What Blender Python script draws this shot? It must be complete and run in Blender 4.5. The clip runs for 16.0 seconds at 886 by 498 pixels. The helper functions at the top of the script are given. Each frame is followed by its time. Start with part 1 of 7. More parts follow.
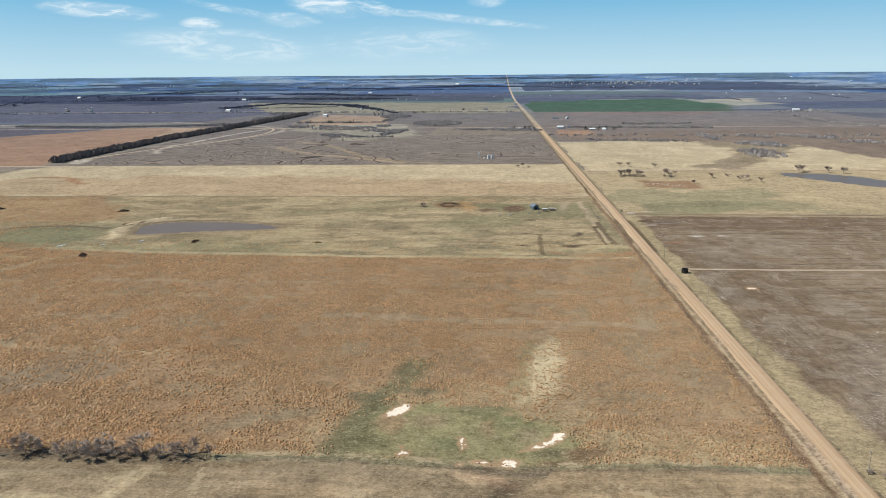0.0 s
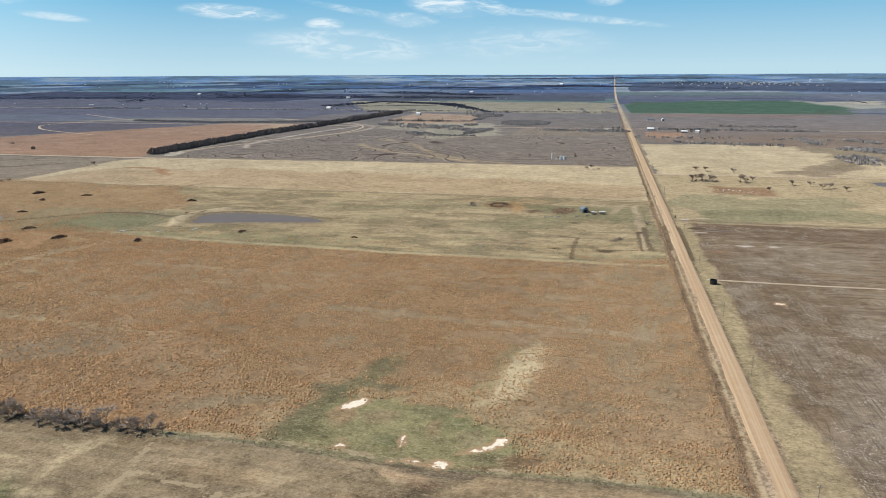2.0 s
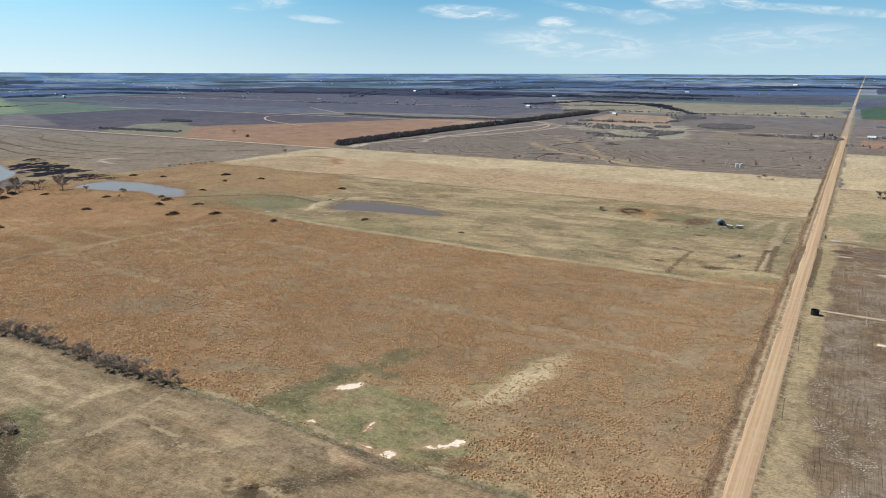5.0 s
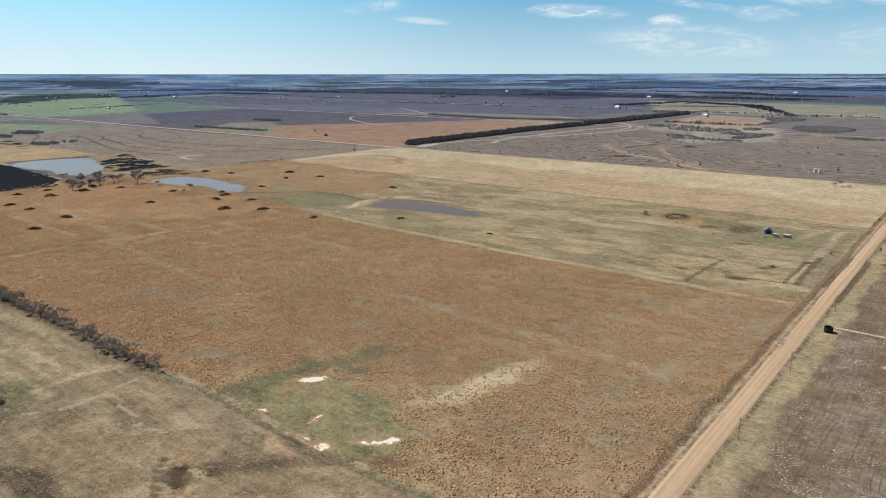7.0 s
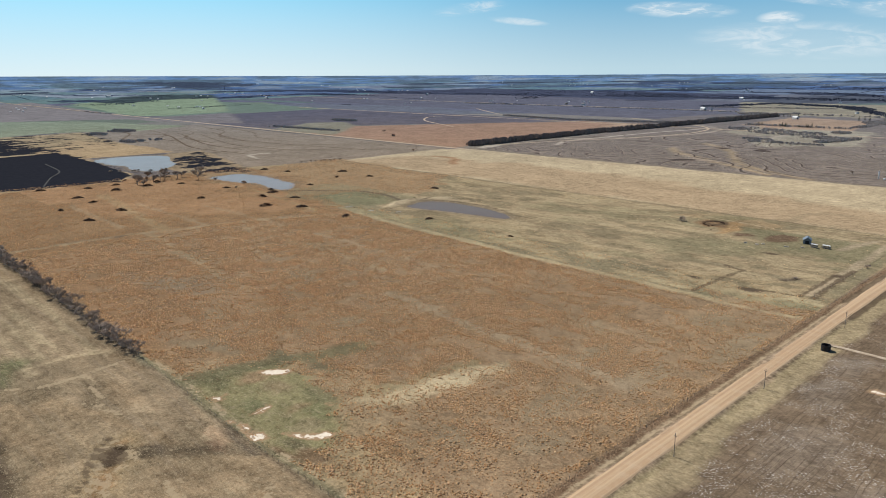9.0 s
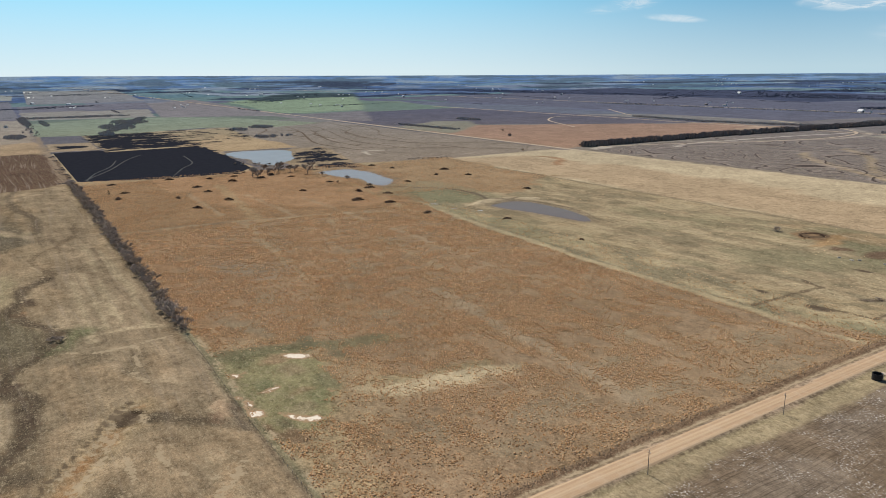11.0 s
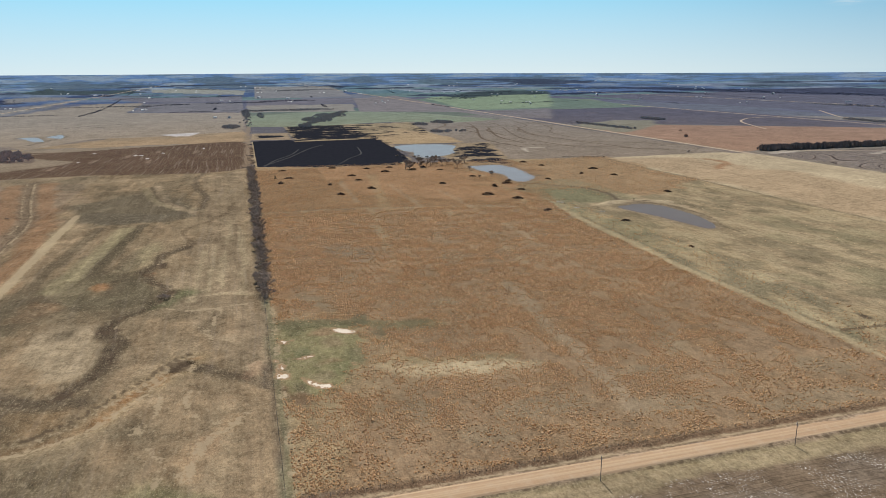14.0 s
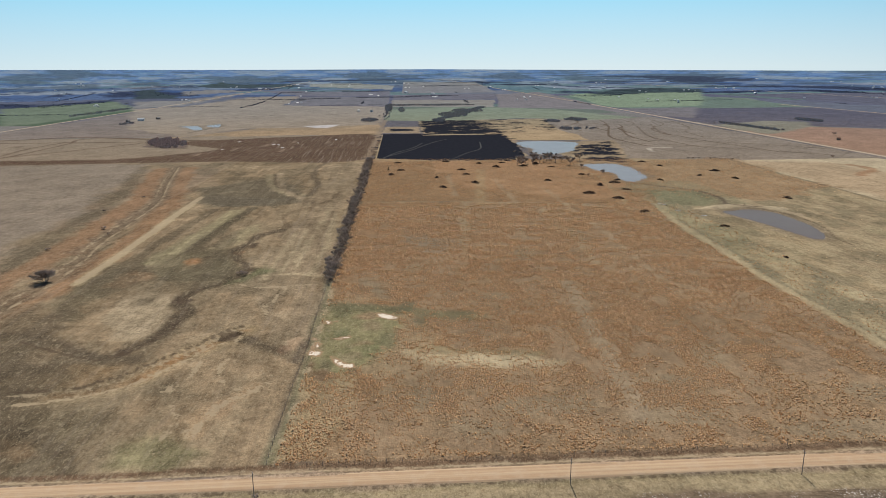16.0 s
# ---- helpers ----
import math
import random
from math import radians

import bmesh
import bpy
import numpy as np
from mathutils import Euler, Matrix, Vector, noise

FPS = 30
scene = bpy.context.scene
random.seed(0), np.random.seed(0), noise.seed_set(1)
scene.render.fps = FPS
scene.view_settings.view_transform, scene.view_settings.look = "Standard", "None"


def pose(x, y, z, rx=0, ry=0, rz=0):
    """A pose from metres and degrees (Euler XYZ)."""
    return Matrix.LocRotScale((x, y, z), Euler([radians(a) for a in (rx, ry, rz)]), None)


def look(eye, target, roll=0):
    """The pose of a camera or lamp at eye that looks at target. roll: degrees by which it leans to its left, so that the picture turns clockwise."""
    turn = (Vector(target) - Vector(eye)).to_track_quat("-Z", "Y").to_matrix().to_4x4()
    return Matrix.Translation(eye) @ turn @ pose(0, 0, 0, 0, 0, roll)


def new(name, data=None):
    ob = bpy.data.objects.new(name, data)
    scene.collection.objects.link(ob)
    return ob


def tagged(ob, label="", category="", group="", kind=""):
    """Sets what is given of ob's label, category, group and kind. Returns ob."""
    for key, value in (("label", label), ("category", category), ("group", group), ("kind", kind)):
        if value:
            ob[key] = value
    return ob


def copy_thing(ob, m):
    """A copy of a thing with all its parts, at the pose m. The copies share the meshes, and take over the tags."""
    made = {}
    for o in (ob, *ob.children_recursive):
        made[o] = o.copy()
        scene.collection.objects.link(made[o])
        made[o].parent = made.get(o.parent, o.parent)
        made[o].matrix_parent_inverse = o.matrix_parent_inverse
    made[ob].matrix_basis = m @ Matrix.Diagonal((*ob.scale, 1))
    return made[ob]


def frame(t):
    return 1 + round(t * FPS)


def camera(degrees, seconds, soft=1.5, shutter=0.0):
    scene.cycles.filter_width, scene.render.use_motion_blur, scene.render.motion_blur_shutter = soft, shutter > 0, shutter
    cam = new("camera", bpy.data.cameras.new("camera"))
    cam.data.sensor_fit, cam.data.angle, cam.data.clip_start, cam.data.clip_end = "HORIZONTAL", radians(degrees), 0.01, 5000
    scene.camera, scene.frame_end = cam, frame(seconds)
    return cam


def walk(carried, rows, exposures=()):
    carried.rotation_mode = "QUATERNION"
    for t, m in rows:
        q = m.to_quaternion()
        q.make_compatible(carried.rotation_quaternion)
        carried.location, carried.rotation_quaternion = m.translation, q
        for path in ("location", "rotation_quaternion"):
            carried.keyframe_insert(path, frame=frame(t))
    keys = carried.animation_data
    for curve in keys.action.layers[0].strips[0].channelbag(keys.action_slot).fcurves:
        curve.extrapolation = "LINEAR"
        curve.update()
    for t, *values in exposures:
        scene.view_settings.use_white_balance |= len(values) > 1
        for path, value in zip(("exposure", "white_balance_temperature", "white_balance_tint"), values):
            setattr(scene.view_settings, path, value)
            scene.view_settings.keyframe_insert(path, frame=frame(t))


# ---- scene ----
cam = camera(64.6, 16.0, soft=0.85)
METRES, EYE, TILT, LEAN, TURN = 420.9, 125.0, 0.0, 0.0, 3.5
ROWS = [
    (0.0, 0.0, 0.0, 0.0, -0.14, -14.53, 0.54),
    (0.5, 0.0327, 0.0009, -0.0006, 2.33, -14.53, 0.51),
    (1.0, 0.0653, 0.0028, -0.0012, 4.42, -14.5, 0.51),
    (1.5, 0.0978, 0.0057, -0.0016, 6.43, -14.51, 0.45),
    (2.0, 0.1299, 0.0097, -0.0018, 8.89, -14.51, 0.38),
    (2.5, 0.1621, 0.0148, -0.0017, 12.18, -14.52, 0.28),
    (3.0, 0.1938, 0.0212, -0.0019, 15.51, -14.53, 0.19),
    (3.5, 0.2252, 0.0292, -0.0019, 18.7, -14.54, 0.14),
    (4.0, 0.2562, 0.0388, -0.002, 21.85, -14.54, 0.09),
    (6.5, 0.4029, 0.1084, -0.0019, 32.86, -14.5, 0.4),
    (7.0, 0.4302, 0.1262, -0.0019, 35.08, -14.47, 0.44),
    (7.5, 0.4567, 0.1448, -0.0018, 37.02, -14.43, 0.5),
    (8.0, 0.4824, 0.1642, -0.0021, 38.57, -14.39, 0.56),
    (10.5, 0.5996, 0.2705, -0.0034, 51.15, -14.24, 0.78),
    (11.0, 0.6202, 0.2931, -0.004, 54.24, -14.22, 0.79),
    (11.5, 0.6398, 0.3159, -0.0045, 57.08, -14.21, 0.79),
    (12.0, 0.6583, 0.3395, -0.005, 59.77, -14.21, 0.79),
    (12.5, 0.6755, 0.3634, -0.0054, 62.2, -14.21, 0.78),
    (13.0, 0.6916, 0.3864, -0.0062, 64.82, -14.2, 0.77),
    (13.5, 0.7069, 0.4093, -0.0066, 67.98, -14.19, 0.79),
    (14.0, 0.7209, 0.4321, -0.0072, 70.8, -14.18, 0.78),
    (14.5, 0.7333, 0.4564, -0.0077, 73.95, -14.2, 0.73),
    (15.0, 0.7434, 0.484, -0.0086, 77.19, -14.25, 0.67),
    (15.5, 0.7516, 0.5141, -0.0098, 80.29, -14.31, 0.58),
    (16.0, 0.7577, 0.545, -0.0109, 83.09, -14.32, 0.52),
]
walk(cam, [(t, pose(0, 0, EYE, TILT, LEAN, TURN) @ pose(METRES * x, METRES * y, METRES * z, 90 + pitch, roll, yaw)) for t, x, y, z, yaw, pitch, roll in ROWS],
     exposures=[(0.0, 0.12, 6350, 6), (7.0, 0.06, 6480, 8), (16.0, -0.06, 6640, 10)])

# ---- world and sun ----
SUN_UP = 49.0  # degrees above the horizon; shadows fall towards +x


def node(tree, kind, **settings):
    n = tree.nodes.new(kind)
    for key, value in settings.items():
        if key == "op":
            n.operation = value
        elif key == "kind":
            n.noise_dimensions = value
        elif key == "clamp":
            n.use_clamp = value
    return n


def plug(tree, value, socket):
    """Link a socket, or set a plain value."""
    if isinstance(value, bpy.types.NodeSocket):
        tree.links.new(value, socket)
    else:
        socket.default_value = value


def calc(tree, op, a, b=0.0, c=0.0, clamp=False):
    n = node(tree, "ShaderNodeMath", op=op, clamp=clamp)
    for value, socket in zip((a, b, c), n.inputs):
        plug(tree, value, socket)
    return n.outputs[0]


def ramp(tree, value, low, high, to_low=0.0, to_high=1.0):
    n = tree.nodes.new("ShaderNodeMapRange")
    n.interpolation_type = "SMOOTHSTEP"
    for v, socket in zip((value, low, high, to_low, to_high), n.inputs):
        plug(tree, v, socket)
    return n.outputs[0]


def mix(tree, factor, a, b, blend="MIX"):
    n = tree.nodes.new("ShaderNodeMix")
    n.data_type, n.blend_type = "RGBA", blend
    for v, socket in zip((factor, a, b), (n.inputs[0], n.inputs[6], n.inputs[7])):
        plug(tree, (*v, 1.0) if isinstance(v, tuple) and len(v) == 3 else v, socket)
    return n.outputs[2]


def grain(tree, where, scale, detail=2.0, rough=0.5, distort=0.0):
    n = tree.nodes.new("ShaderNodeTexNoise")
    plug(tree, where, n.inputs["Vector"])
    for key, v in (("Scale", scale), ("Detail", detail), ("Roughness", rough), ("Distortion", distort)):
        n.inputs[key].default_value = v
    return n.outputs["Fac"]


def stretch(tree, where, scale, turn=(0, 0, 0)):
    n = tree.nodes.new("ShaderNodeMapping")
    plug(tree, where, n.inputs["Vector"])
    n.inputs["Scale"].default_value = scale
    n.inputs["Rotation"].default_value = [radians(a) for a in turn]
    return n.outputs[0]


world = bpy.data.worlds.new("sky")
scene.world = world
world.use_nodes = True
wt = world.node_tree
wt.nodes.clear()
sky = wt.nodes.new("ShaderNodeTexSky")
sky.sky_type = "NISHITA"
sky.sun_disc = False
sky.sun_elevation, sky.sun_rotation = radians(SUN_UP), radians(270)
sky.altitude, sky.air_density, sky.dust_density, sky.ozone_density = 300, 0.8, 0.0, 5.0
aim = wt.nodes.new("ShaderNodeTexCoord").outputs["Generated"]
split = wt.nodes.new("ShaderNodeSeparateXYZ")
wt.links.new(aim, split.inputs[0])
# thin cirrus: a few drifts by bearing and height (degrees), broken up by fine streaks
bearing = calc(wt, "MULTIPLY", calc(wt, "ARCTAN2", calc(wt, "MULTIPLY", split.outputs[0], -1.0), split.outputs[1]), 57.2958)
height = calc(wt, "MULTIPLY", calc(wt, "ARCSINE", split.outputs[2]), 57.2958)
dome = wt.nodes.new("ShaderNodeCombineXYZ")
plug(wt, bearing, dome.inputs[0])
plug(wt, height, dome.inputs[1])
veil = grain(wt, stretch(wt, dome.outputs[0], (0.10, 0.42, 1.0), (0, 0, 6)), 1.0, 5.0, 0.55, 0.8)
wisp = grain(wt, stretch(wt, dome.outputs[0], (0.35, 1.3, 1.0), (0, 0, -9)), 1.0, 6.0, 0.62, 1.2)
drifts = 0.0
CIRRUS = [
    (28.3, 4.1, 4.0, 0.6, 0.06, 0.9), (21.5, 3.3, 1.6, 0.5, 0.0, 0.85), (20.0, 1.75, 7.5, 1.3, 0.05, 0.62), (15.0, 3.6, 2.4, 0.6, 0.05, 0.95), (19.0, 4.25, 4.6, 0.30, 0.17, 0.6), (12.0, 4.7, 3.4, 1.0, 0.1, 0.95),
    (3.0, 3.75, 8.0, 0.34, 0.11, 0.6), (8.6, 4.5, 1.6, 0.6, 0.2, 0.8), (6.0, 1.8, 7.5, 1.4, 0.0, 0.45), (44.0, 4.6, 3.0, 0.5, -0.1, 0.7), (40.3, 3.6, 2.4, 0.3, 0.1, 0.6), (0.0, 4.9, 1.6, 0.5, 0.0, 0.6), (16.0, 9.0, 18.0, 3.2, 0.0, 0.8),
]
for at, high, wide, tall, slant, thick in CIRRUS:
    across = calc(wt, "DIVIDE", calc(wt, "SUBTRACT", bearing, at), wide)
    over = calc(wt, "DIVIDE", calc(wt, "SUBTRACT", calc(wt, "SUBTRACT", height, high), calc(wt, "MULTIPLY", calc(wt, "SUBTRACT", bearing, at), slant)), tall)
    drifts = calc(wt, "MAXIMUM", drifts, calc(wt, "MULTIPLY", ramp(wt, calc(wt, "ADD", calc(wt, "MULTIPLY", across, across), calc(wt, "MULTIPLY", over, over)), 1.2, 0.0), thick))
cover = calc(wt, "MULTIPLY", drifts, calc(wt, "ADD", ramp(wt, veil, 0.36, 0.68, 0.10, 0.5), ramp(wt, wisp, 0.44, 0.68, 0.0, 0.75), clamp=True), clamp=True)
back = wt.nodes.new("ShaderNodeBackground")
# the low sky: pale at the skyline, blue above, brighter on the sun's side
sunward = ramp(wt, calc(wt, "MULTIPLY", split.outputs[0], -1.0), 0.5, 1.0)
skyline = mix(wt, sunward, (5.6, 7.6, 8.7), (8.2, 9.8, 10.4))
above = mix(wt, sunward, (1.3, 4.5, 7.4), (3.5, 8.5, 11.6))
low_sky = mix(wt, calc(wt, "MULTIPLY", split.outputs[2], 9.0, clamp=True), skyline, above)
whole = mix(wt, ramp(wt, split.outputs[2], 0.10, 0.40), low_sky, sky.outputs[0])
plug(wt, mix(wt, cover, whole, (9.0, 9.7, 10.2)), back.inputs["Color"])
back.inputs["Strength"].default_value = 0.088
wt.links.new(back.outputs[0], wt.nodes.new("ShaderNodeOutputWorld").inputs[0])

sun = new("sun", bpy.data.lights.new("sun", "SUN"))
sun.data.energy, sun.data.angle, sun.data.color = 5.2, radians(0.53), (1.0, 0.95, 0.87)
sun.matrix_world = look((-math.cos(radians(SUN_UP)), 0, math.sin(radians(SUN_UP))), (0, 0, 0))


# ---- the lie of the land ----
HUB, NEAR, RIM = (150.0, 130.0), 2600.0, 4550.0


def rim_height(x, y):
    """Height of the raised rim by compass bearing, set so the skyline fits the camera's view."""
    bearing = np.degrees(np.arctan2(-(x - HUB[0]), y - HUB[1]))
    return np.interp(bearing, (-180, -60, -25, 3, 22, 38, 57, 77, 86, 100, 118, 130, 180), (100, 84, 78, 74, 82, 86, 98, 117, 127, 133, 144, 140, 105))


def swell(x, y):
    """Height of the far country, bent up to the rim to fit the skyline in view."""
    x, y = np.asarray(x, float), np.asarray(y, float)
    r = np.hypot(x - HUB[0], y - HUB[1])
    u = np.clip((r - NEAR) / (RIM - NEAR), 0, 1)
    return rim_height(x, y) * u ** 1.5


def to_plan(x, y):
    """The map position that a place of the compressed far country stands for."""
    dx, dy = x - HUB[0], y - HUB[1]
    k = np.clip(125.0 / np.maximum(125.0 - swell(x, y), 3.0), 1, 12)
    return HUB[0] + dx * k, HUB[1] + dy * k


def from_plan(x, y):
    """The reverse: where a far thing of the map stands."""
    a, d = math.atan2(y - HUB[1], x - HUB[0]), math.hypot(x - HUB[0], y - HUB[1])
    low, high = 0.0, RIM - 5
    for _ in range(30):
        r = (low + high) / 2
        px, py = to_plan(HUB[0] + r * math.cos(a), HUB[1] + r * math.sin(a))
        if math.hypot(px - HUB[0], py - HUB[1]) < d:
            low = r
        else:
            high = r
    x, y = HUB[0] + low * math.cos(a), HUB[1] + low * math.sin(a)
    return x, y, float(swell(x, y))


def lattice(ix, iy, seed):
    h = np.sin(ix * 127.1 + iy * 311.7 + seed * 74.7) * 43758.5453
    return h - np.floor(h)


def value_noise(x, y, size, seed=0, octaves=3):
    total, weight, gain = 0.0, 0.0, 1.0
    for o in range(octaves):
        u, v = x / size * 2 ** o, y / size * 2 ** o
        iu, iv = np.floor(u), np.floor(v)
        fu, fv = u - iu, v - iv
        fu, fv = fu * fu * (3 - 2 * fu), fv * fv * (3 - 2 * fv)
        n = (lattice(iu, iv, seed + o) * (1 - fu) + lattice(iu + 1, iv, seed + o) * fu) * (1 - fv) \
            + (lattice(iu, iv + 1, seed + o) * (1 - fu) + lattice(iu + 1, iv + 1, seed + o) * fu) * fv
        total, weight, gain = total + gain * n, weight + gain, gain * 0.5
    return total / weight


def smooth(a, b, v):
    t = np.clip((v - a) / (b - a), 0, 1)
    return t * t * (3 - 2 * t)


def inside(px, py, ring):
    """Signed distance to a polygon, positive inside."""
    best = np.full(px.shape, 1e18)
    odd = np.zeros(px.shape, bool)
    for (ax, ay), (bx, by) in zip(ring, ring[1:] + ring[:1]):
        ex, ey = bx - ax, by - ay
        t = np.clip(((px - ax) * ex + (py - ay) * ey) / (ex * ex + ey * ey + 1e-9), 0, 1)
        best = np.minimum(best, (px - ax - t * ex) ** 2 + (py - ay - t * ey) ** 2)
        if ay != by:
            odd ^= ((ay > py) != (by > py)) & (px < (bx - ax) * (py - ay) / (by - ay) + ax)
    return np.where(odd, 1, -1) * np.sqrt(best)


def off_line(px, py, line):
    best = np.full(px.shape, 1e18)
    for (ax, ay), (bx, by) in zip(line, line[1:]):
        ex, ey = bx - ax, by - ay
        t = np.clip(((px - ax) * ex + (py - ay) * ey) / (ex * ex + ey * ey + 1e-9), 0, 1)
        best = np.minimum(best, (px - ax - t * ex) ** 2 + (py - ay - t * ey) ** 2)
    return np.sqrt(best)


def curve(points, closed=False, steps=6):
    """A smooth line through a few points."""
    n, out = len(points), []
    for i in range(n if closed else n - 1):
        p = [points[(i + k) % n] if closed else points[min(max(i + k, 0), n - 1)] for k in (-1, 0, 1, 2)]
        for s in range(steps):
            t = s / steps
            out.append(tuple(0.5 * (2 * p[1][a] + (p[2][a] - p[0][a]) * t + (2 * p[0][a] - 5 * p[1][a] + 4 * p[2][a] - p[3][a]) * t * t
                             + (3 * p[1][a] - p[0][a] - 3 * p[2][a] + p[3][a]) * t ** 3) for a in (0, 1)))
    return out if closed else out + [points[-1]]


def steps(*runs):
    return np.concatenate([np.arange(a, b, s, dtype=float) for a, b, s in runs])


GX = steps((-4800, -2600, 36), (-2600, -1500, 20), (-1500, -700, 6.5), (-700, -160, 4), (-160, 100, 2.5), (100, 130, 1), (130, 205, 2.5),
           (205, 700, 10), (700, 2000, 32), (2000, 4960, 70))
GY = steps((-4600, -1500, 60), (-1500, -400, 25), (-400, -80, 5), (-80, 700, 2.5), (700, 1000, 5), (1000, 2600, 13), (2600, 4840, 28))
MX, MY = (a.ravel() for a in np.meshgrid(GX, GY))
PX, PY = to_plan(MX, MY)
# edges of fields wander a little
WX = PX + (value_noise(PX, PY, 22, 5) - 0.5) * 7
WY = PY + (value_noise(PX, PY, 22, 9) - 0.5) * 7
TINT = np.zeros((len(PX), 3))
COVER = {key: np.zeros(len(PX)) for key in ("tuft", "furrow", "cross", "terrace", "speck", "salt", "rut", "straw", "burn", "rough")}
for key in ("salt", "rut", "straw", "burn"):
    COVER[key] -= 50.0
HEIGHT = swell(MX, MY)


def lay(mask, colour, where, **cover):
    m = mask[:, None]
    TINT[where] = TINT[where] * (1 - m) + np.array(colour) * m
    for key, v in cover.items():
        COVER[key][where] = COVER[key][where] * (1 - mask) + v * mask


def near_to(points, margin):
    xs, ys = [p[0] for p in points], [p[1] for p in points]
    return np.nonzero((PX > min(xs) - margin) & (PX < max(xs) + margin) & (PY > min(ys) - margin) & (PY < max(ys) + margin))[0]


def field(points, colour, soft=2.0, patchy=0.0, strength=1.0, size=40, **cover):
    """A field or patch of ground cover with a polygon outline."""
    w = near_to(points, soft + 10)
    d = inside(WX[w], WY[w], points)
    if patchy:
        d = d + (value_noise(PX[w], PY[w], size, len(points) + int(abs(points[0][0])) % 17, 4) - 0.5) * patchy
    lay(smooth(-soft, soft, d) * strength, colour, w, **cover)


def strip(points, width, colour, strength=1.0, ragged=0.4, dip=0.0, **cover):
    """A track, draw, ditch, or painted shade under trees, along a line."""
    w = near_to(points, width * 3)
    d = off_line(WX[w] * 0.6 + PX[w] * 0.4, WY[w] * 0.6 + PY[w] * 0.4, points)
    width_here = width * (1 + ragged * (value_noise(PX[w], PY[w], 14, 3) - 0.5) * 2)
    m = 1 - smooth(width_here * 0.3, width_here * 0.75, d)
    lay(m * strength, colour, w, **cover)
    HEIGHT[w] += dip * (1 - smooth(0, width, d))


def spot(x, y, rx, ry, colour, strength=1.0, turn=0.0, **cover):
    """A stain with a ragged oval outline."""
    r = max(rx, ry)
    w = near_to([(x, y)], r * 1.8)
    c, s = math.cos(radians(turn)), math.sin(radians(turn))
    u, v = (PX[w] - x) * c + (PY[w] - y) * s, (PY[w] - y) * c - (PX[w] - x) * s
    d = np.hypot(u / rx, v / ry) + (value_noise(PX[w], PY[w], r * 0.8, int(abs(x)) % 23, 4) - 0.5) * 0.9
    lay((1 - smooth(0.65, 1.05, d)) * strength, colour, w, **cover)


def salt(points):
    """Bare white alkali soil."""
    w = near_to(points, 40)
    COVER["salt"][w] = np.maximum(COVER["salt"][w], inside(PX[w], PY[w], points))


def etch(key, points, width):
    """A worn line with crisp ragged sides (cut earth, straw, burnt ground), or a painted shadow edge."""
    w = near_to(points, width + 40)
    COVER[key][w] = np.maximum(COVER[key][w], width / 2 - off_line(PX[w], PY[w], points))


def char(points):
    """Burnt ground."""
    w = near_to(points, 60)
    COVER["burn"][w] = np.maximum(COVER["burn"][w], inside(PX[w], PY[w], points))

def litter(points, level, key="straw"):
    """Loose pale straw, or dark bare spots, scattered over a field."""
    w = near_to(points, 5)
    d = inside(PX[w], PY[w], points)
    COVER[key][w] = np.where(d > 0, np.maximum(COVER[key][w], level), COVER[key][w])


def blot(x, y, rx, ry, key="rut"):
    """A crisp dark spot: a puddle, a wallow, bare wet earth."""
    w = near_to([(x, y)], 3 * max(rx, ry) + 8)
    COVER[key][w] = np.maximum(COVER[key][w], (1 - np.hypot((PX[w] - x) / rx, (PY[w] - y) / ry)) * min(rx, ry))


# colours of ground covers; the two farther palettes have blue haze in them
RED_GRASS, TAN_GRASS, PALE_GRASS, HAY = (0.215, 0.138, 0.078), (0.295, 0.222, 0.130), (0.345, 0.268, 0.165), (0.415, 0.330, 0.212)
DULL_GRASS, GREEN_GRASS, WHEAT, GREY_STUBBLE = (0.235, 0.176, 0.112), (0.20, 0.178, 0.092), (0.080, 0.095, 0.062), (0.155, 0.127, 0.111)
CLOD, DARK_EARTH, RED_EARTH, DUST = (0.165, 0.120, 0.080), (0.095, 0.058, 0.040), (0.265, 0.158, 0.105), (0.36, 0.25, 0.165)
LAND = [(0.140, 0.120, 0.114), (0.150, 0.124, 0.120), (0.188, 0.158, 0.128), (0.108, 0.098, 0.102), (0.130, 0.142, 0.105), (0.180, 0.155, 0.125), (0.105, 0.094, 0.106), GREY_STUBBLE]
MID_HAZED = [(0.108, 0.104, 0.116), (0.130, 0.122, 0.126), (0.150, 0.138, 0.128), (0.092, 0.090, 0.106), (0.110, 0.130, 0.108), (0.118, 0.108, 0.122)]
FAR_HAZED = [(0.082, 0.115, 0.180), (0.140, 0.156, 0.182), (0.112, 0.156, 0.150), (0.054, 0.082, 0.142), (0.230, 0.232, 0.228), (0.090, 0.115, 0.165), (0.160, 0.150, 0.150), (0.132, 0.168, 0.142), (0.070, 0.095, 0.148)]

